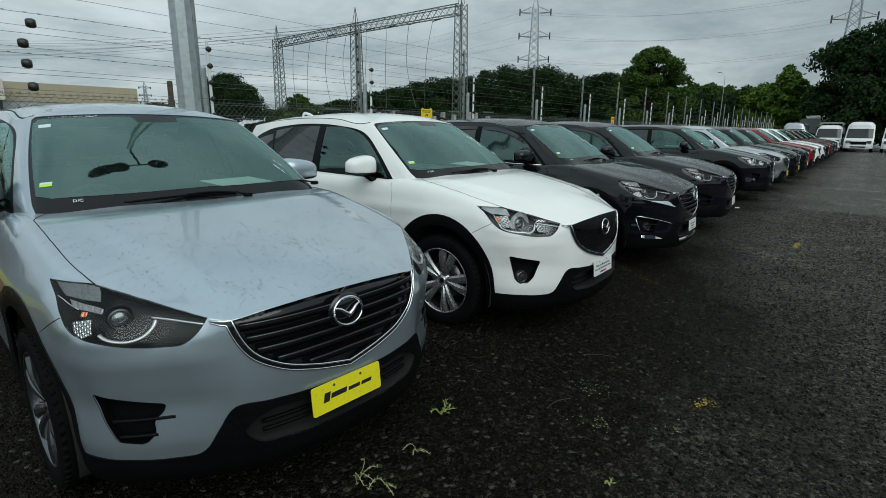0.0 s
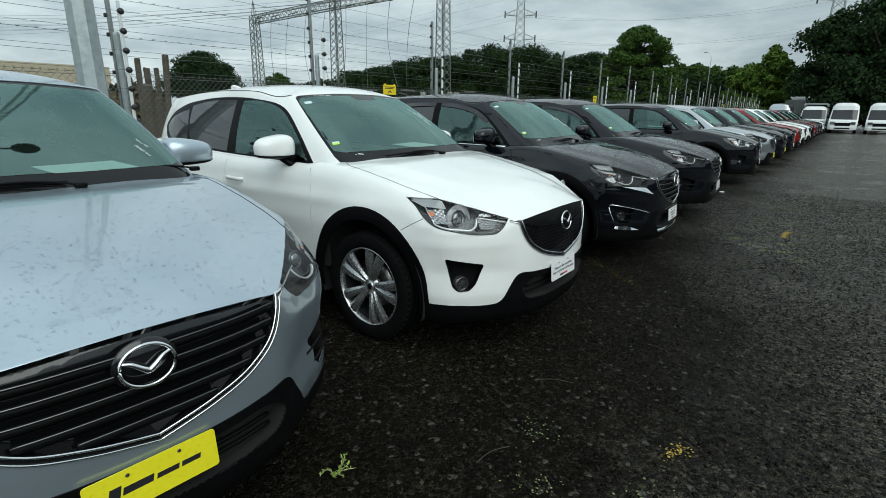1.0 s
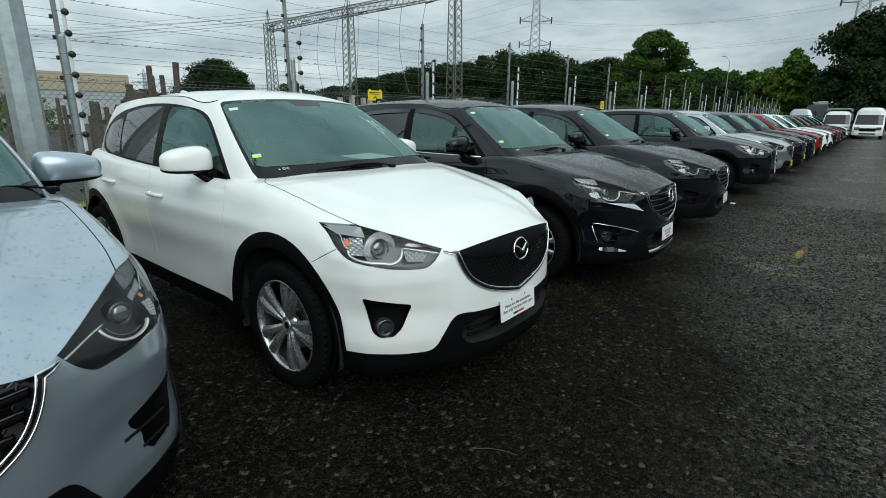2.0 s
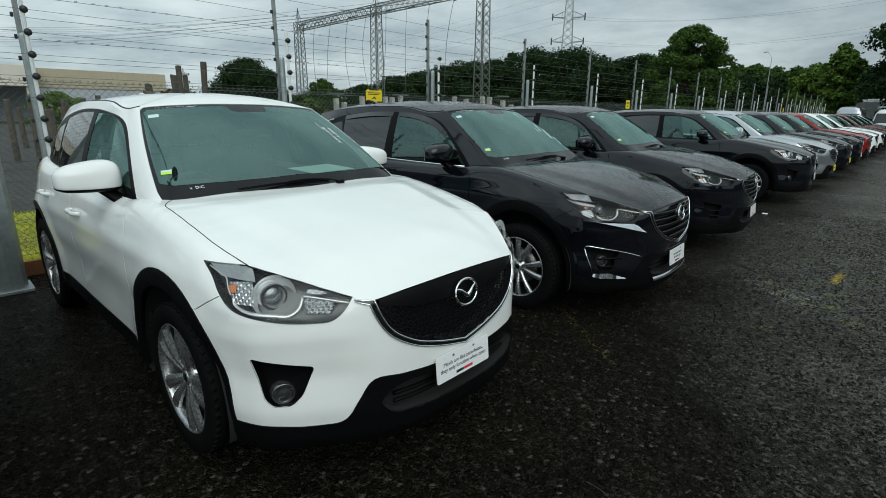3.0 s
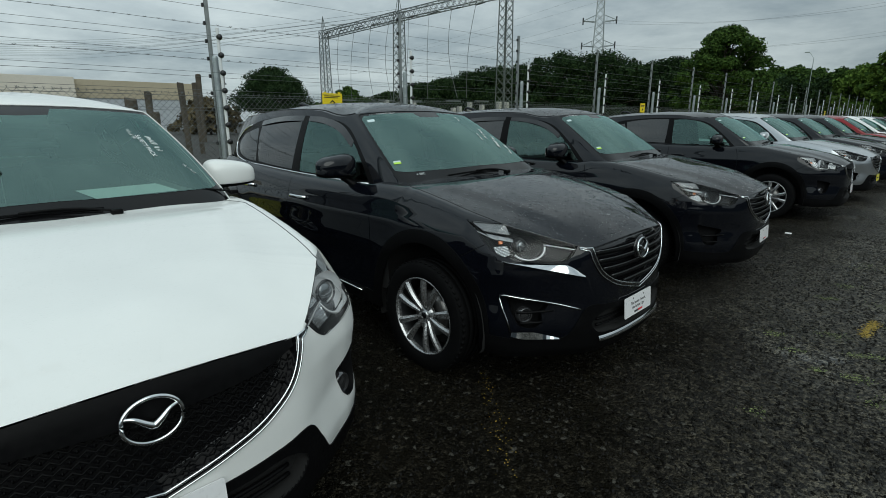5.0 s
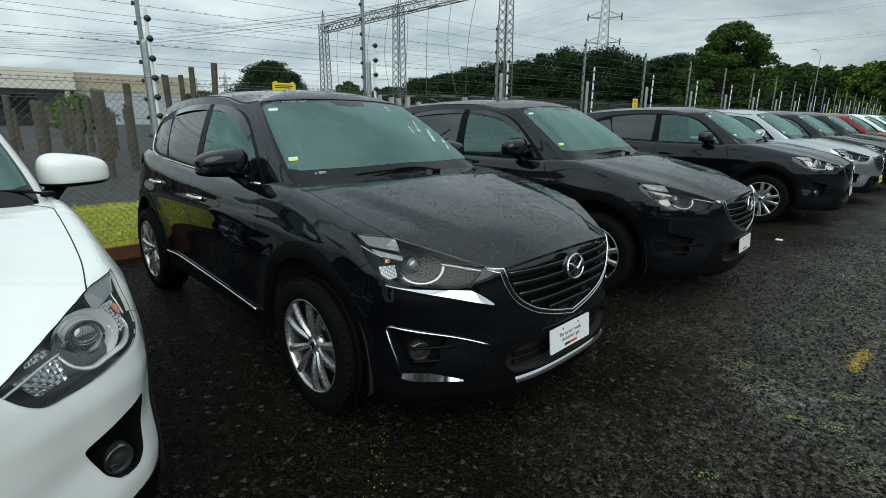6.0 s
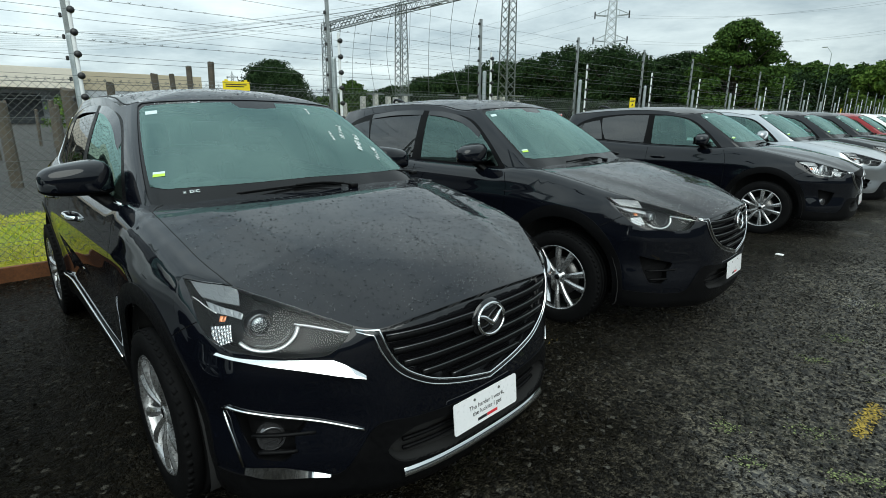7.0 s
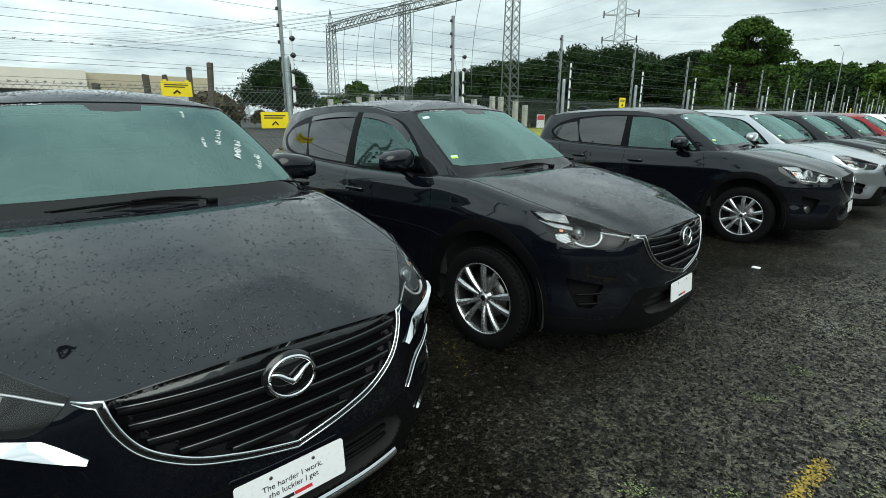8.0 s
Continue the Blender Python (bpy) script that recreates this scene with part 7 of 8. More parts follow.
# chain link: two families of slanting wires, with twisted ends along the top
bm = bmesh.new()
top, pitch = 1.86, 0.072
y = Y0
while y < 36:
    for d in (1, -1):
        a = (fence_x(y) + 0.05 + 0.002 * d, y, 0.10)
        ye = y + d * (top - 0.10)
        b = (fence_x(ye) + 0.05 - 0.002 * d, ye, top)
        tube(bm, [a, b], 0.0021, 3)
        tube(bm, [b, (b[0], b[1] + d * 0.012, top + 0.03)], 0.0021, 3)
    y += pitch
tagged(part("chain_link", bm, WIRE, fence, "diamond chain-link mesh"), kind="stuff")
for z in (0.12, 1.0, 1.84):
    bm = bmesh.new()
    tube(bm, [(fence_x(y) + 0.055, y, z) for y in np.linspace(Y0, Y1, 20)], 0.003, 4)
    part("line_wire", bm, WIRE, fence)


def sign(x, y, z, w, h, board, turn, label, kind):
    s = empty("warning_sign", pose(x, y, z, 0, 0, turn), label, "sign")
    bm = bmesh.new()
    box(bm, -0.003, -w / 2, -h / 2, 0.003, w / 2, h / 2, 0.001)
    part("board", bm, board, s)
    bm = bmesh.new()
    if kind == "tall":
        for yy in (-w * 0.36, w * 0.36):
            box(bm, -0.003, yy - w * 0.06, h / 2, 0.003, yy + w * 0.06, h / 2 + 0.018)
        part("tab", bm, board, s)
        bm = bmesh.new()
    for q in range(2):
        box(bm, 0.003, -w * 0.4, h * (0.24 - 0.14 * q), 0.0045, w * (0.38 - 0.1 * q), h * (0.31 - 0.14 * q))
    part("lettering_bar", bm, INK if kind != "red" else SIGN_R, s, "dark bars of lettering")
    bm = bmesh.new()
    if kind == "red":
        box(bm, 0.003, -w * 0.46, h * 0.08, 0.0042, w * 0.46, h * 0.44)
        part("band", bm, SIGN_R, s, "red band of the sign")
    else:
        tube(bm, [(0.0046, -w * 0.12, -h * 0.30), (0.0046, 0.0, -h * 0.10), (0.0046, w * 0.10, -h * 0.28)], 0.010, 4)
        part("symbol", bm, INK, s, "dark warning symbol")


sign(-6.50, 7.86, 1.845, 0.32, 0.165, SIGN_Y, 0, "yellow warning sign wired to the fence top", "tall")
sign(-6.36, 8.93, 1.50, 0.36, 0.20, SIGN_Y, 0, "yellow warning sign hung on the fence", "wide")
sign(-6.74, 17.6, 1.88, 0.26, 0.24, SIGN_Y, 0, "yellow warning sign wired to the fence", "wide")
sign(-6.72, 14.6, 1.47, 0.24, 0.26, SIGN_W, 0, "white sign with a red band on the fence", "red")
sign(-6.95, 27.0, 1.75, 0.26, 0.24, SIGN_Y, 0, "yellow warning sign wired to the fence", "wide")
sign(-7.3, 41.0, 1.95, 0.26, 0.24, SIGN_Y, 0, "yellow warning sign wired to the fence", "wide")

# unseen plain walls, added to close the yard on sides away from the row
for x, y, lx, ly in ((16.0, 20.0, 0.2, 90.0), (4.0, -16.0, 24.0, 0.2)):
    bm = bmesh.new()
    box(bm, -lx / 2, -ly / 2, 0, lx / 2, ly / 2, 2.6)
    tagged(part("unseen_wall", bm, DARK_DOOR, m=pose(x, y, 0)), "plain dark wall added out of view to close the yard", "wall", kind="structure")

# ---- lamp post by the first car ----
post = empty("lamp_post", pose(-5.65, 2.964, 0), "galvanised octagonal lamp post with twin lanterns", "lamp post")
bm = bmesh.new()
lathe(bm, [(0, 0), (0.0, 0.132), (0.5, 0.130), (8.6, 0.088), (8.6, 0)], 8, "z")
part("pole", bm, GALV, post)
bm = bmesh.new()
box(bm, -0.16, -0.16, 0.0, 0.16, 0.16, 0.03, 0.004)
part("base_plate", bm, GALV, post)
bm = bmesh.new()
tube(bm, smooth_line([(0, 0, 8.4), (0.15, 0, 8.75), (0.7, 0, 8.9), (1.15, 0, 8.95)], 5), 0.045, 8)
tube(bm, [(1.15, -0.50, 8.95), (1.15, 0.50, 8.95)], 0.05, 8)
part("arm", bm, GALV, post)
for s in (1, -1):
    bm = bmesh.new()
    bmesh.ops.create_uvsphere(bm, u_segments=16, v_segments=10, radius=1)
    for v in bm.verts:
        v.co = Vector((v.co.x * 0.30, v.co.y * 0.31, v.co.z * (0.16 if v.co.z > 0 else 0.08)))
    part("lantern", bm, GALV_OLD, post, "grey lantern head", smooth=True, m=pose(1.15, 0.66 * s, 8.93))

# ---- old posts, concrete supports and building behind the fence ----
rnd = random.Random(21)


def timber_post(x, y, h, r):
    bm = bmesh.new()
    n = 9
    rings = []
    for k, z in enumerate((0, h * 0.3, h * 0.7, h - 0.04, h)):
        rings.append([bm.verts.new(((r * rnd.uniform(0.9, 1.08) * (0.86 if k == 4 else 1)) * math.cos(i * math.tau / n), r * rnd.uniform(0.9, 1.08) * math.sin(i * math.tau / n), z + (rnd.uniform(-0.05, 0.03) if k == 4 else 0))) for i in range(n)])
    for a, b in zip(rings, rings[1:]):
        for i in range(n):
            bm.faces.new((a[i], a[(i + 1) % n], b[(i + 1) % n], b[i]))
    bm.faces.new(rings[-1])
    ob = part("timber_post", bm, OLD_WOOD, m=pose(x, y, 0.02, rnd.uniform(-3, 3), rnd.uniform(-3, 3), rnd.uniform(0, 90)))
    tagged(ob, "weathered grey timber post standing in stone yard", "post", "old timber posts")


for x, y, h, r in ((-14.5, 6.95, 2.05, 0.14), (-13.8, 5.75, 1.75, 0.11), (-15.0, 4.9, 1.6, 0.11), (-35.4, 16.4, 4.75, 0.19), (-38.5, 16.1, 4.65, 0.19), (-24.0, 10.9, 3.1, 0.13), (-25.5, 11.9, 3.2, 0.11), (-20.0, 8.6, 2.5, 0.12)):
    timber_post(x, y, h, r)
for k in range(19):
    x = -16.0 - 0.87 * k
    timber_post(x, 5.5 + (-16.0 - x) * 0.16 + rnd.uniform(-1.6, 2.6), rnd.uniform(1.3, 2.0) + 0.02 * (-15 - x), rnd.uniform(0.065, 0.105))
for k in range(22):
    x = -15.5 - 0.6 * k
    timber_post(x, rnd.uniform(-2.5, 4.4), rnd.uniform(1.2, 2.0), rnd.uniform(0.065, 0.105))
for k in range(17):
    t = k / 16
    x, y = -24 + 5.5 * t + rnd.uniform(-0.5, 0.5), 19.0 + 8.5 * t + rnd.uniform(-0.2, 0.2)
    c = empty("concrete_support", pose(x, y, 0), "pale concrete support with a steel cap in the yard", "post", "concrete supports")
    bm = bmesh.new()
    box(bm, -0.11, -0.11, 0, 0.11, 0.11, rnd.uniform(2.1, 2.6), 0.015)
    part("column", bm, CONCRETE, c)
    if k % 3 == 0:
        bm = bmesh.new()
        box(bm, -0.08, -0.5, 2.55, 0.08, 0.5, 2.62, 0.01)
        part("steel_cap", bm, LATTICE, c)

shed = empty("warehouse", pose(-90.5, 0, 0), "low beige warehouse with a cream canopy", "building")
bm = bmesh.new()
box(bm, -25, 15.5, 0, 0, 32.2, 4.75)
part("wall", bm, WALL_GREY, shed, "grey concrete lower wall")
bm = bmesh.new()
box(bm, -25, 15.5, 4.75, 0.12, 32.25, 7.3, 0.02)
part("upper_wall", bm, WALL_BEIGE, shed, "beige upper cladding")
bm = bmesh.new()
box(bm, -25, -60, 4.75, 2.6, 15.47, 7.4, 0.03)
part("canopy", bm, WALL_CREAM, shed, "cream canopy fascia")
bm = bmesh.new()
box(bm, -25, -60, 0, -6, 15.4, 4.75)
part("bay_wall", bm, WALL_GREY, shed, "pale wall under the canopy")
for k in range(6):
    bm = bmesh.new()
    box(bm, -6, -52 + 11 * k, 0, -5.9, -43.5 + 11 * k, 4.2)
    part("bay_door", bm, DARK_DOOR, shed, "dark loading door")
for k in range(8):
    bm = bmesh.new()
    box(bm, 1.6, -60 + 10.6 * k, 0, 2.2, -59.4 + 10.6 * k, 4.75)
    part("canopy_post", bm, WALL_CREAM, shed)
for k in range(24):
    bm = bmesh.new()
    box(bm, 0.12, 15.9 + 0.69 * k, 4.8, 0.15, 15.95 + 0.69 * k, 7.25)
    part("cladding_rib", bm, WALL_BEIGE, shed)


# ---- lattice steel ----
def lattice(bm, p, q, w0, w1, r, bays, up=Vector((0, 0, 1))):
    """A square lattice boom from p to q, w0 wide at p and w1 at q."""
    p, q = Vector(p), Vector(q)
    t = (q - p).normalized()
    u = t.cross(up)
    if u.length < 1e-3:
        u = Vector((1, 0, 0))
    u.normalize()
    v = u.cross(t)
    cor = [[p + (q - p) * (k / bays) + (u * a + v * b) * (w0 + (w1 - w0) * k / bays) / 2 for a, b in ((1, 1), (-1, 1), (-1, -1), (1, -1))] for k in range(bays + 1)]
    for c in range(4):
        tube(bm, [cor[0][c], cor[-1][c]], r, 4)
    for k in range(bays):
        for c in range(4):
            d = (c + 1) % 4
            tube(bm, [cor[k][c], cor[k + 1][d]], r * 0.6, 3)
            tube(bm, [cor[k][d], cor[k + 1][c]], r * 0.6, 3)


gantry = empty("gantry", pose(0, 0, 0), "grey lattice steel gantry of a switchyard", "gantry")
COLS = [(-59.2, 38.1, 12.25), (-45.4, 39.2, 12.65), (-31.9, 40.8, 13.1)]
for x, y, h in COLS:
    bm = bmesh.new()
    lattice(bm, (x, y, 0), (x, y, h), 1.15, 0.80, 0.05, 17)
    part("column", bm, LATTICE, gantry)
    bm = bmesh.new()
    for a, b in ((1, 1), (-1, 1), (-1, -1), (1, -1)):
        tube(bm, [(x + 0.22 * a, y + 0.22 * b, h), (x, y, h + 1.7)], 0.03, 4)
    part("spire", bm, LATTICE, gantry)
for (xa, ya, ha), (xb, yb, hb) in zip(COLS, COLS[1:]):
    bm = bmesh.new()
    lattice(bm, (xa, ya, ha - 0.45), (xb, yb, hb - 0.45), 0.85, 0.85, 0.042, 18)
    part("beam", bm, LATTICE, gantry)
rnd = random.Random(31)
for k in range(9):
    t = (k + 0.4) / 9
    x, y = -58.5 + 26.0 * t, 38.2 + 2.5 * t
    bm = bmesh.new()
    tube(bm, smooth_line([(x, y - 1.2, 11.6), (x + rnd.uniform(-0.6, 0.6), y - 1.5, 8.5), (x + rnd.uniform(-0.5, 1.5), y - 1.8, 3.6)], 6), 0.022, 4)
    part("dropper", bm, WIRE, gantry)
    bm = bmesh.new()
    tube(bm, [(x, y, 12.0), (x, y - 1.2, 11.6)], 0.05, 5)
    part("insulator_string", bm, INSUL, gantry)
for k in range(10):
    y, z = 38.2 + 0.28 * k, 12.0 + 0.25 * (k % 3)
    x = -58 + 2.8 * k
    bm = bmesh.new()
    tube(bm, smooth_line([(x, y, z), (x - 35, y - 20, z - 1.5), (x - 75, y - 40, z + 1.0)], 8), 0.013, 3)
    part("power_line", bm, WIRE, gantry)


def pylon(x, y, h, turn, material, r, label):
    p = empty("pylon", pose(x, y, 0, 0, 0, turn), label, "pylon", "power pylons")
    bm = bmesh.new()
    lattice(bm, (0, 0, 0), (0, 0, h * 0.45), h * 0.17, h * 0.075, r, 6)
    lattice(bm, (0, 0, h * 0.45), (0, 0, h * 0.90), h * 0.075, h * 0.04, r, 9)
    for a, b in ((1, 1), (-1, 1), (-1, -1), (1, -1)):
        tube(bm, [(h * 0.02 * a, h * 0.02 * b, h * 0.90), (0, 0, h)], r, 4)
    part("tower", bm, material, p)
    for z in (0.54, 0.70, 0.86):
        for s in (1, -1):
            bm = bmesh.new()
            w = h * 0.115
            for b in (1, -1):
                tube(bm, [(s * h * 0.025, b * h * 0.022, h * z), (s * w, 0, h * (z + 0.008))], r * 0.8, 4)
            tube(bm, [(s * h * 0.025, 0, h * (z + 0.045)), (s * w, 0, h * (z + 0.008))], r * 0.8, 4)
            for q in (0.4, 0.7):
                tube(bm, [(s * w * q, 0, h * (z + 0.045 * (1 - q) + 0.008)), (s * w * q, 0, h * z)], r * 0.5, 3)
            part("cross_arm", bm, material, p)
            bm = bmesh.new()
            tube(bm, [(s * w * 0.96, 0, h * z - h * 0.015), (s * w * 0.96, 0, h * z + h * 0.03)], r * 1.6, 5)
            part("insulator", bm, INSUL, p)


pylon(-71.9, 121.6, 35.5, 35, LATTICE_FAR, 0.11, "tall pale lattice power pylon behind trees")
pylon(-8.0, 150, 37.0, 10, LATTICE_FAR, 0.11, "tall pale lattice power pylon behind trees")
pylon(-358, 131, 29.0, 60, LATTICE_FAR, 0.22, "distant lattice power pylon")
wires = empty("overhead_lines", pose(0, 0, 0), "thin overhead power lines between pylons", "power line")
for s in (1, -1):
    for z0, z1 in ((19.4, 20.5), (25.0, 26.2), (30.6, 32.0)):
        bm = bmesh.new()
        a, b = Vector((-71.9 + s * 3.3, 121.6 + s * 2.3, z0)), Vector((-8.0 + s * 4, 150 + s * 0.7, z1))
        tube(bm, [a + (b - a) * t + Vector((0, 0, -4.5 * 4 * t * (1 - t) * 0.6)) for t in np.linspace(0, 1, 15)], 0.017, 3)
        part("cable", bm, WIRE, wires)
        bm = bmesh.new()
        b = Vector((-300 + s * 5, 150, z0 + 4))
        tube(bm, [a + (b - a) * t + Vector((0, 0, -5 * 4 * t * (1 - t))) for t in np.linspace(0, 1, 15)], 0.017, 3)
        part("cable", bm, WIRE, wires)
bm = bmesh.new()
tube(bm, [(-13.4, 63.5, 0), (-13.4, 63.5, 7.2), (-13.8, 63.5, 7.75)], [0.05, 0.03, 0.025], 6)
box(bm, -14.2, 63.43, 7.72, -13.78, 63.57, 7.80, 0.03)
tagged(part("street_lamp", bm, GALV), "grey street lamp among far trees", "street lamp")


# ---- trees ----
def leaf_cloud(rng, blobs, n, size):
    """Small bent leaf sprays scattered over the skins of lumps of foliage."""
    pick = rng.choice(len(blobs), n, p=np.array([b[3] ** 2 for b in blobs]) / sum(b[3] ** 2 for b in blobs))
    B = np.array(blobs)[pick]
    d = rng.normal(size=(n, 3))
    d /= np.linalg.norm(d, axis=1)[:, None]
    d[:, 2] = np.where(d[:, 2] < -0.5, -d[:, 2], d[:, 2])
    c = B[:, :3] + d * (B[:, 3] * rng.uniform(0.55, 1.22, n))[:, None] * [1, 1, 0.8]
    nn = d + rng.normal(0, 0.55, (n, 3))
    nn /= np.linalg.norm(nn, axis=1)[:, None]
    a = np.cross(nn, rng.normal(size=(n, 3)))
    a /= np.linalg.norm(a, axis=1)[:, None]
    b = np.cross(nn, a)
    s = (size * rng.uniform(0.5, 1.4, n))[:, None]
    V = np.stack([c - a * s, c + b * s * 0.55 + nn * s * 0.2, c + a * s, c - b * s * 0.55 + nn * s * 0.2], 1).reshape(-1, 3)
    F = [(4 * i, 4 * i + 1, 4 * i + 2, 4 * i + 3) for i in range(n)]
    return V, F


def tree(x, y, h, w, leaf, label, seed, n=8500, base=0.25, shape="round", size=0.32):
    if h > 5:
        n, size = int(n * 2.4), size * 0.62
    rng = np.random.default_rng(seed)
    t = empty("tree", pose(x, y, 0), label, "tree", "trees behind the yard")
    blobs = []
    count = 150
    for k in range(count):
        u = (k + rng.random()) / count
        if shape == "tiers":
            u = (math.floor(u * 7) + 0.25 + 0.5 * rng.random()) / 7
            z = h * (base + (0.95 - base) * u)
            rad = w / 2 * min(1.0, 0.6 + 1.6 * u) * (1.02 - u) ** 0.5 * rng.uniform(0.2, 1.06)
            br = w * rng.uniform(0.035, 0.085)
        elif shape == "dome":
            z = h * (base + (0.88 - base) * u)
            rad = w / 2 * math.sqrt(max(0.05, 1 - u**2)) * rng.uniform(0.4, 0.92)
            br = w * rng.uniform(0.06, 0.13)
        else:
            z = h * (base + (0.90 - base) * u)
            rad = w / 2 * math.sqrt(max(0.06, 1 - max(0.0, 2 * u - 1.0) ** 2)) * rng.uniform(0.2, 1.0)
            br = w * rng.uniform(0.05, 0.13)
        a = rng.uniform(0, math.tau)
        blobs.append((rad * math.cos(a), rad * math.sin(a), min(z, h - br * 0.75), br))
    blobs.append((0, 0, h - w * 0.10, w * 0.12))
    V, F = leaf_cloud(rng, blobs, n, size)
    me = bpy.data.meshes.new("crown")
    me.from_pydata(V.tolist(), [], F)
    me.materials.append(leaf)
    tagged(hang("crown", me, t, "dense leafy crown"), kind="stuff")
    bm = bmesh.new()
    tube(bm, smooth_line([(0, 0, 0), (0.1, 0.05, h * 0.3), (-0.1, 0, h * 0.6), (0, 0, h * 0.85)], 4), [h * 0.028 * (1 - k / 14) + 0.03 for k in range(13)], 8)
    for b in blobs[::3]:
        z0 = max(h * 0.15, b[2] * 0.6)
        tube(bm, smooth_line([(0, 0, z0), (b[0] * 0.5, b[1] * 0.5, (z0 + b[2]) / 2 + 0.2), (b[0], b[1], b[2])], 3), [h * 0.010] * 3 + [h * 0.005] * 4, 5)
    part("trunk", bm, BARK, t, smooth=True)


tree(-58.5, 30.7, 7.5, 9.6, LEAF_DARK, "broad dark domed tree behind switchyard", 1, base=0.34, shape="dome", n=14000, size=0.20)
tree(-61.0, 24.0, 3.9, 6.0, LEAF_BROWN, "low brown scrub beside the yard", 2, n=2500, base=0.1)
tree(-57.5, 37.0, 3.6, 5.5, LEAF_MID, "low green shrub tree", 3, n=2500, base=0.1)
tree(-68.0, 46.8, 6.5, 6.5, LEAF_MID, "rounded green tree behind switchyard", 4, base=0.1, n=4500)
BELT = [(-63.0, 51.5, 5.6, 6.0), (-60.2, 54.4, 6.9, 6.5), (-56.2, 55.8, 7.4, 7.0), (-52.9, 57.9, 8.3, 7.5), (-50.0, 61.0, 9.0, 8.0), (-47.6, 62.6, 9.1, 6.0), (-42.6, 65.3, 10.5, 8.5), (-38.6, 68.0, 10.4, 9.5),
        (-36.1, 70.5, 8.7, 6.0), (-34.2, 74.2, 9.2, 6.5), (-31.5, 74.8, 9.7, 8.0), (-28.0, 73.0, 9.0, 7.0), (-25.0, 74.5, 8.6, 6.5)]
for k, (x, y, h, w) in enumerate(BELT):
    tree(x, y, h, w * 1.5, LEAF_DARK, "dark green tree in a dense belt", 30 + k, base=0.04, n=10000, size=0.28)
tree(-46.0, 63.9, 9.9, 3.0, LEAF_DARK, "pointed dark conifer in a belt", 19, base=0.08, shape="tiers", n=3500)
tree(-21.2, 63.5, 10.9, 13.0, LEAF_MID, "tall layered spreading tree", 11, base=0.10, shape="tiers", n=17000, size=0.25)
for k, (x, y, h, w) in enumerate([(-21.5, 81.8, 8.3, 5.5), (-18.3, 78.6, 7.9, 5.0), (-16.5, 81.0, 7.7, 5.0), (-14.1, 79.5, 7.4, 5.0), (-7.8, 79.9, 7.3, 5.0), (-5.2, 77.0, 7.0, 5.5)]):
    tree(x, y, h, w * 1.35, LEAF_MID, "green tree in a belt", 50 + k, base=0.03, n=7000)
tree(-11.7, 77.4, 7.5, 6.5, LEAF_LIGHT, "light green tree in a belt", 14, base=0.05)
tree(-8.4, 69.8, 8.7, 4.2, LEAF_LIGHT, "light green upright tree", 15, base=0.05, n=5000)
tree(1.3, 67.0, 12.9, 14.0, LEAF_DARK, "huge dark spreading tree behind vans", 17, base=0.06, n=26000, size=0.30)
tree(11.0, 70.0, 12.0, 14.0, LEAF_DARK, "huge dark spreading tree behind vans", 18, base=0.06, n=16000)
tree(21.0, 72.0, 11.0, 13.0, LEAF_DARK, "dark green tree in a belt", 22, base=0.08, n=5000)
tree(-49.6, 10.9, 3.0, 4.4, LEAF_LIGHT, "small bright green bush among posts", 23, base=0.1, n=5000, size=0.10)
tree(-27.0, 2.0, 1.8, 2.6, LEAF_MID, "small green bush among posts", 24, base=0.1, n=1800, size=0.10)
# hedge of scrub that closes the view under the trees
for k, (x0, y0, x1, y1, h) in enumerate(((-62, 55, -40, 70, 7.2), (-40, 70, -16, 78, 7.6), (-16, 80, -3, 82, 6.4), (-3, 76, 28, 74, 6.0), (-64, 22, -60, 44, 2.2), (-74, 44, -62, 53, 4.0))):
    rng = np.random.default_rng(60 + k)
    blobs = []
    L_ = math.hypot(x1 - x0, y1 - y0)
    for i in range(int(L_ * 1.8)):
        t = rng.random()
        r = h * rng.uniform(0.16, 0.34)
        blobs.append((x0 + (x1 - x0) * t + rng.normal(0, 1.2), y0 + (y1 - y0) * t + rng.normal(0, 1.2), rng.uniform(0.2, 1) * (h - r), r))
    V, F = leaf_cloud(rng, blobs, 26000, 0.20)
    me = bpy.data.meshes.new("hedge")
    me.from_pydata(V.tolist(), [], F)
    me.materials.append([LEAF_DARK, LEAF_DARK, LEAF_MID, LEAF_DARK, LEAF_BROWN, LEAF_MID][k])
    tagged(new("scrub", me), "dense dark scrub under the far trees", "shrubs", kind="stuff")
# rough grass field beyond the fence
bm = bmesh.new()
vs = [bm.verts.new(p) for p in ((-11.5, 20, 0.05), (-11.5, 100, 0.05), (-90, 100, 0.05), (-90, 40, 0.05), (-26, 30, 0.05))]
bm.faces.new(vs)
tagged(part("rough_field", bm, SOIL), "rough yellow-green field beyond the fence", "field", kind="structure")


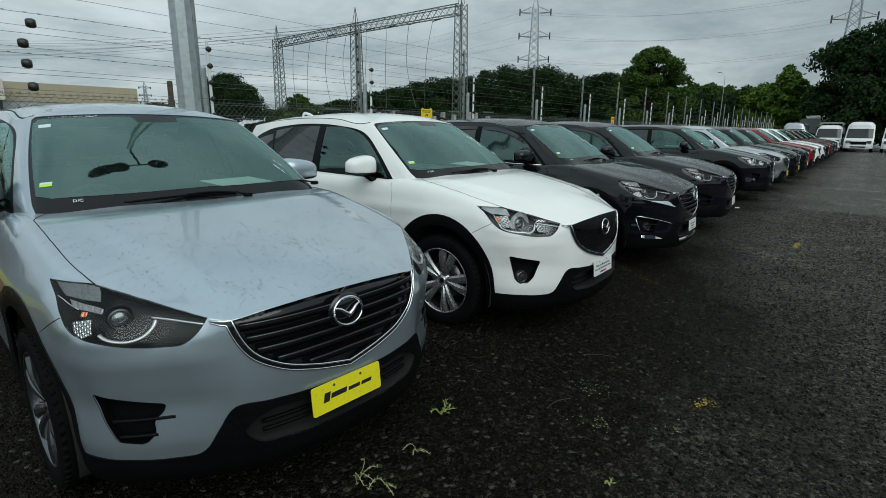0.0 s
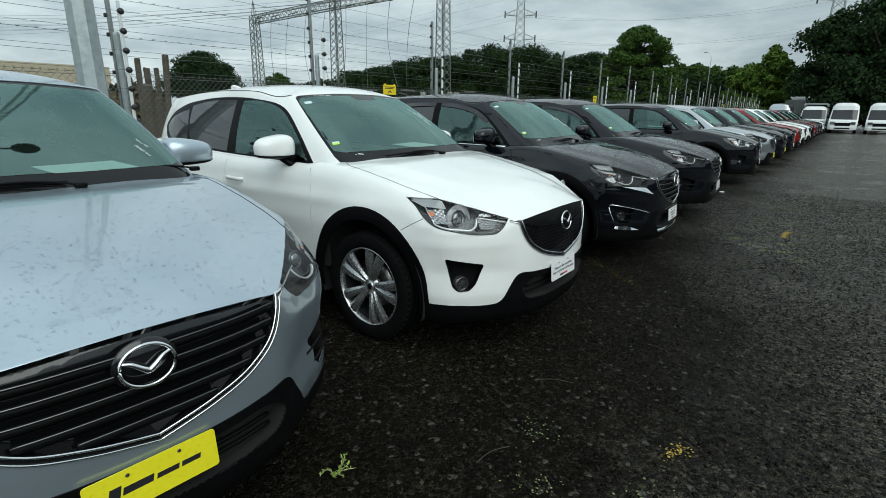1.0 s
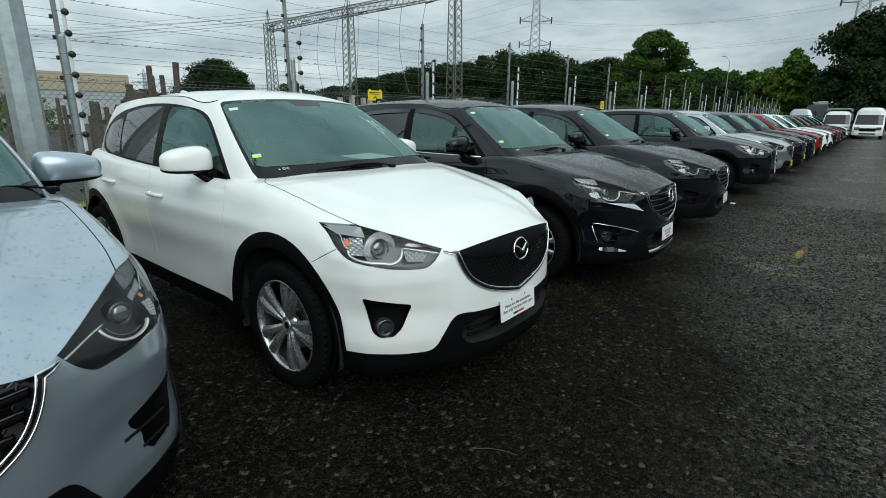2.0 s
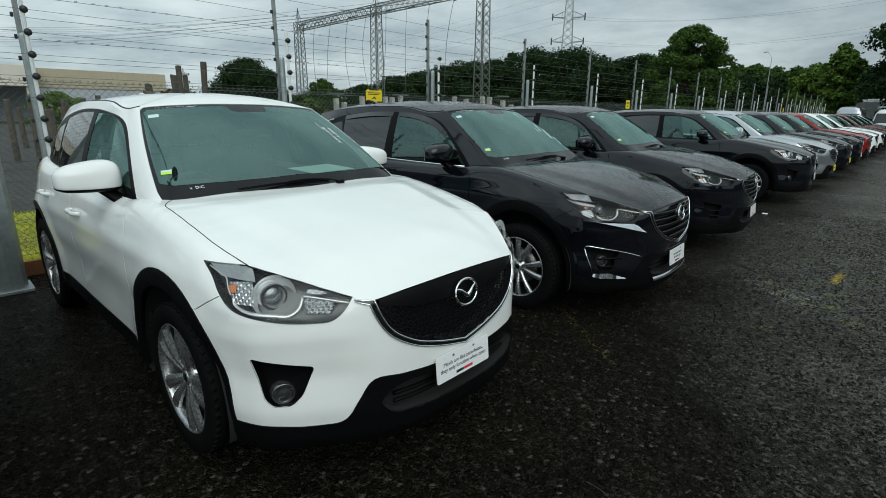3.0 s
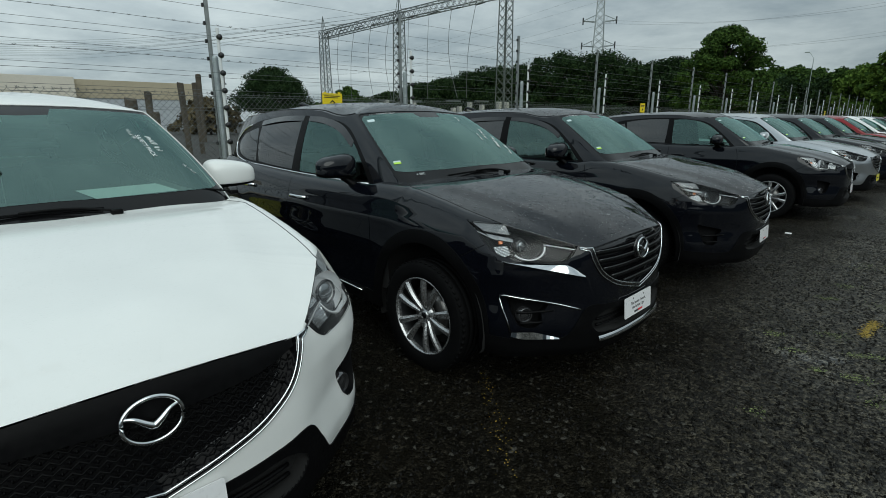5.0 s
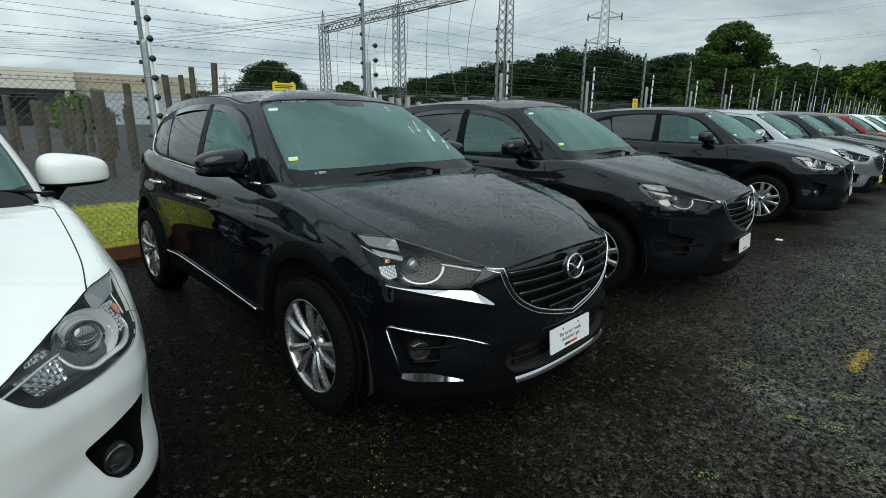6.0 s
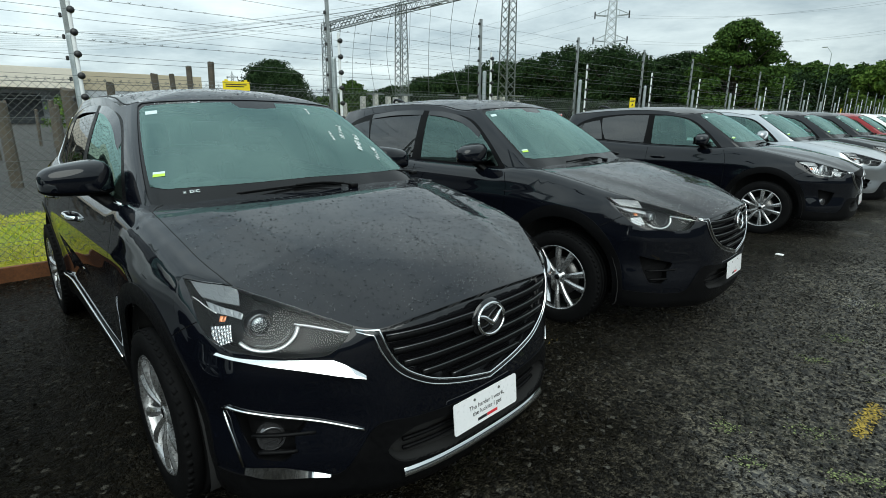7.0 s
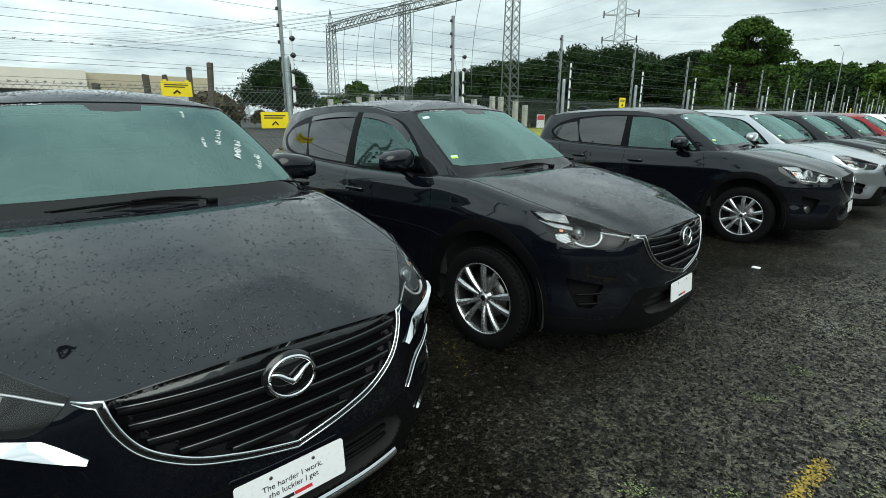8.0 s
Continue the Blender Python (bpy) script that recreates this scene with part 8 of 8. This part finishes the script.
# ---- vans at the end of the row ----
def van(x, y, turn, h, color, label, rack=False):
    v = empty("van", pose(x, y, 0, 0, 0, turn), label, "van", "vans at the end")
    L0, w = 4.9, 0.94
    prof = smooth_line([(0.0, 0.30), (0.02, 0.75), (-0.06, 0.98), (-0.22, 1.12), (-0.62, 1.75), (-0.86, h - 0.10), (-1.15, h)], 3)
    bm = bmesh.new()
    rows = []
    for yy in np.linspace(-1, 1, 13):
        e = 1 - 0.10 * abs(yy) ** 6
        row = []
        for px, pz in prof:
            tum = 1 - 0.10 * max(0, (pz - 1.0) / (h - 1.0)) ** 1.5
            row.append(bm.verts.new((px - 0.14 * abs(yy) ** 3, yy * w * tum, pz * (e if pz > 1.2 else 1))))
        row.append(bm.verts.new((-L0, yy * w * 0.90, h * e)))
        row.append(bm.verts.new((-L0, yy * w, 0.30)))
        rows.append(row)
    for a, b in zip(rows, rows[1:]):
        for i in range(len(a) - 1):
            bm.faces.new((a[i], b[i], b[i + 1], a[i + 1]))
    for r_ in (rows[0], rows[-1]):
        bm.faces.new(r_)
    bmesh.ops.recalc_face_normals(bm, faces=bm.faces)
    part("body", bm, color, v, smooth=False)
    bm = bmesh.new()
    rows = []
    for yy in np.linspace(-0.90, 0.90, 11):
        row = []
        for t in (0.0, 0.5, 1.0):
            pz = 1.10 + (min(h, 2.0) - 0.16 - 1.10) * t
            px = float(np.interp(pz, [q[1] for q in prof], [q[0] for q in prof])) + 0.015 - 0.14 * abs(yy) ** 3
            row.append(bm.verts.new((px, yy * w * (1 - 0.06 * t), pz)))
        rows.append(row)
    for a, b in zip(rows, rows[1:]):
        for i in range(2):
            bm.faces.new((a[i], b[i], b[i + 1], a[i + 1]))
    part("windscreen", bm, GLOSS_BLACK, v, "dark windscreen", smooth=True)
    bm = bmesh.new()
    box(bm, -0.02, -0.50, 0.60, 0.045, 0.50, 0.84, 0.02)
    part("grille", bm, CLAD, v, "black grille")
    bm = bmesh.new()
    box(bm, -0.08, -0.80, 0.28, 0.06, 0.80, 0.56, 0.05)
    part("bumper", bm, color, v)
    bm = bmesh.new()
    box(bm, 0.0, -0.5, 0.36, 0.07, 0.5, 0.46, 0.01)
    part("intake", bm, CLAD, v)
    for s in (1, -1):
        bm = bmesh.new()
        box(bm, -0.14, s * 0.50 - (0.0 if s > 0 else 0.32), 0.70, 0.03, s * 0.50 + (0.32 if s > 0 else 0.0), 0.92, 0.04)
        part("headlight", bm, LENS, v, "clear headlight")
        bm = bmesh.new()
        box(bm, -0.75, s * 1.06 - 0.08, 1.15, -0.62, s * 1.06 + 0.08, 1.42, 0.03)
        part("door_mirror", bm, CLAD, v)
        for xx in (-1.1, -4.0):
            bm = bmesh.new()
            lathe(bm, [(-0.1, 0), (-0.1, 0.2), (-0.1, 0.33), (0.1, 0.33), (0.1, 0)], 24)
            part("wheel", bm, RUBBER, v, "black wheel", m=pose(xx, 0.84 * s, 0.33))
    if rack:
        bm = bmesh.new()
        for s in (1, -1):
            tube(bm, [(-0.9, s * 0.8, h + 0.16), (-4.6, s * 0.8, h + 0.16)], 0.03, 6)
        for xx in (-1.0, -2.0, -3.0, -4.4):
            tube(bm, [(xx, -0.8, h), (xx, -0.8, h + 0.2), (xx, 0.8, h + 0.2), (xx, 0.8, h)], 0.025, 6)
        part("roof_rack", bm, GALV, v, "pale steel ladder rack")


van(-3.05, 55.0, -90, 2.15, PAINT_VAN, "white van with a ladder rack parked at the end", True)
van(-0.92, 53.5, -90, 2.4, PAINT_VAN, "white high-roof van parked at the end")
van(1.45, 53.5, -90, 2.4, PAINT_VAN, "white high-roof van parked at the end")
van(3.9, 53.8, -90, 2.2, PAINT_VAN, "white van parked at the end")
van(6.4, 53.8, -90, 2.2, PAINT_GREY, "silver van parked at the end")
van(-6.2, 60.5, -90, 2.45, PAINT_GREY, "grey van parked beyond the row")
PAINT_BLUE = paint("bright_blue_paint", (0.01, 0.12, 0.50), 0.2, 0.3, 0.0)
van(-9.0, 59.0, 10, 1.9, PAINT_BLUE, "bright blue van parked beyond the fence")
van(-2.2, 74.0, 8, 3.4, PAINT_VAN, "long white motorhome parked beyond the row")
van(-17.5, 58.0, 20, 2.0, PAINT_VAN, "white van parked beyond the fence")
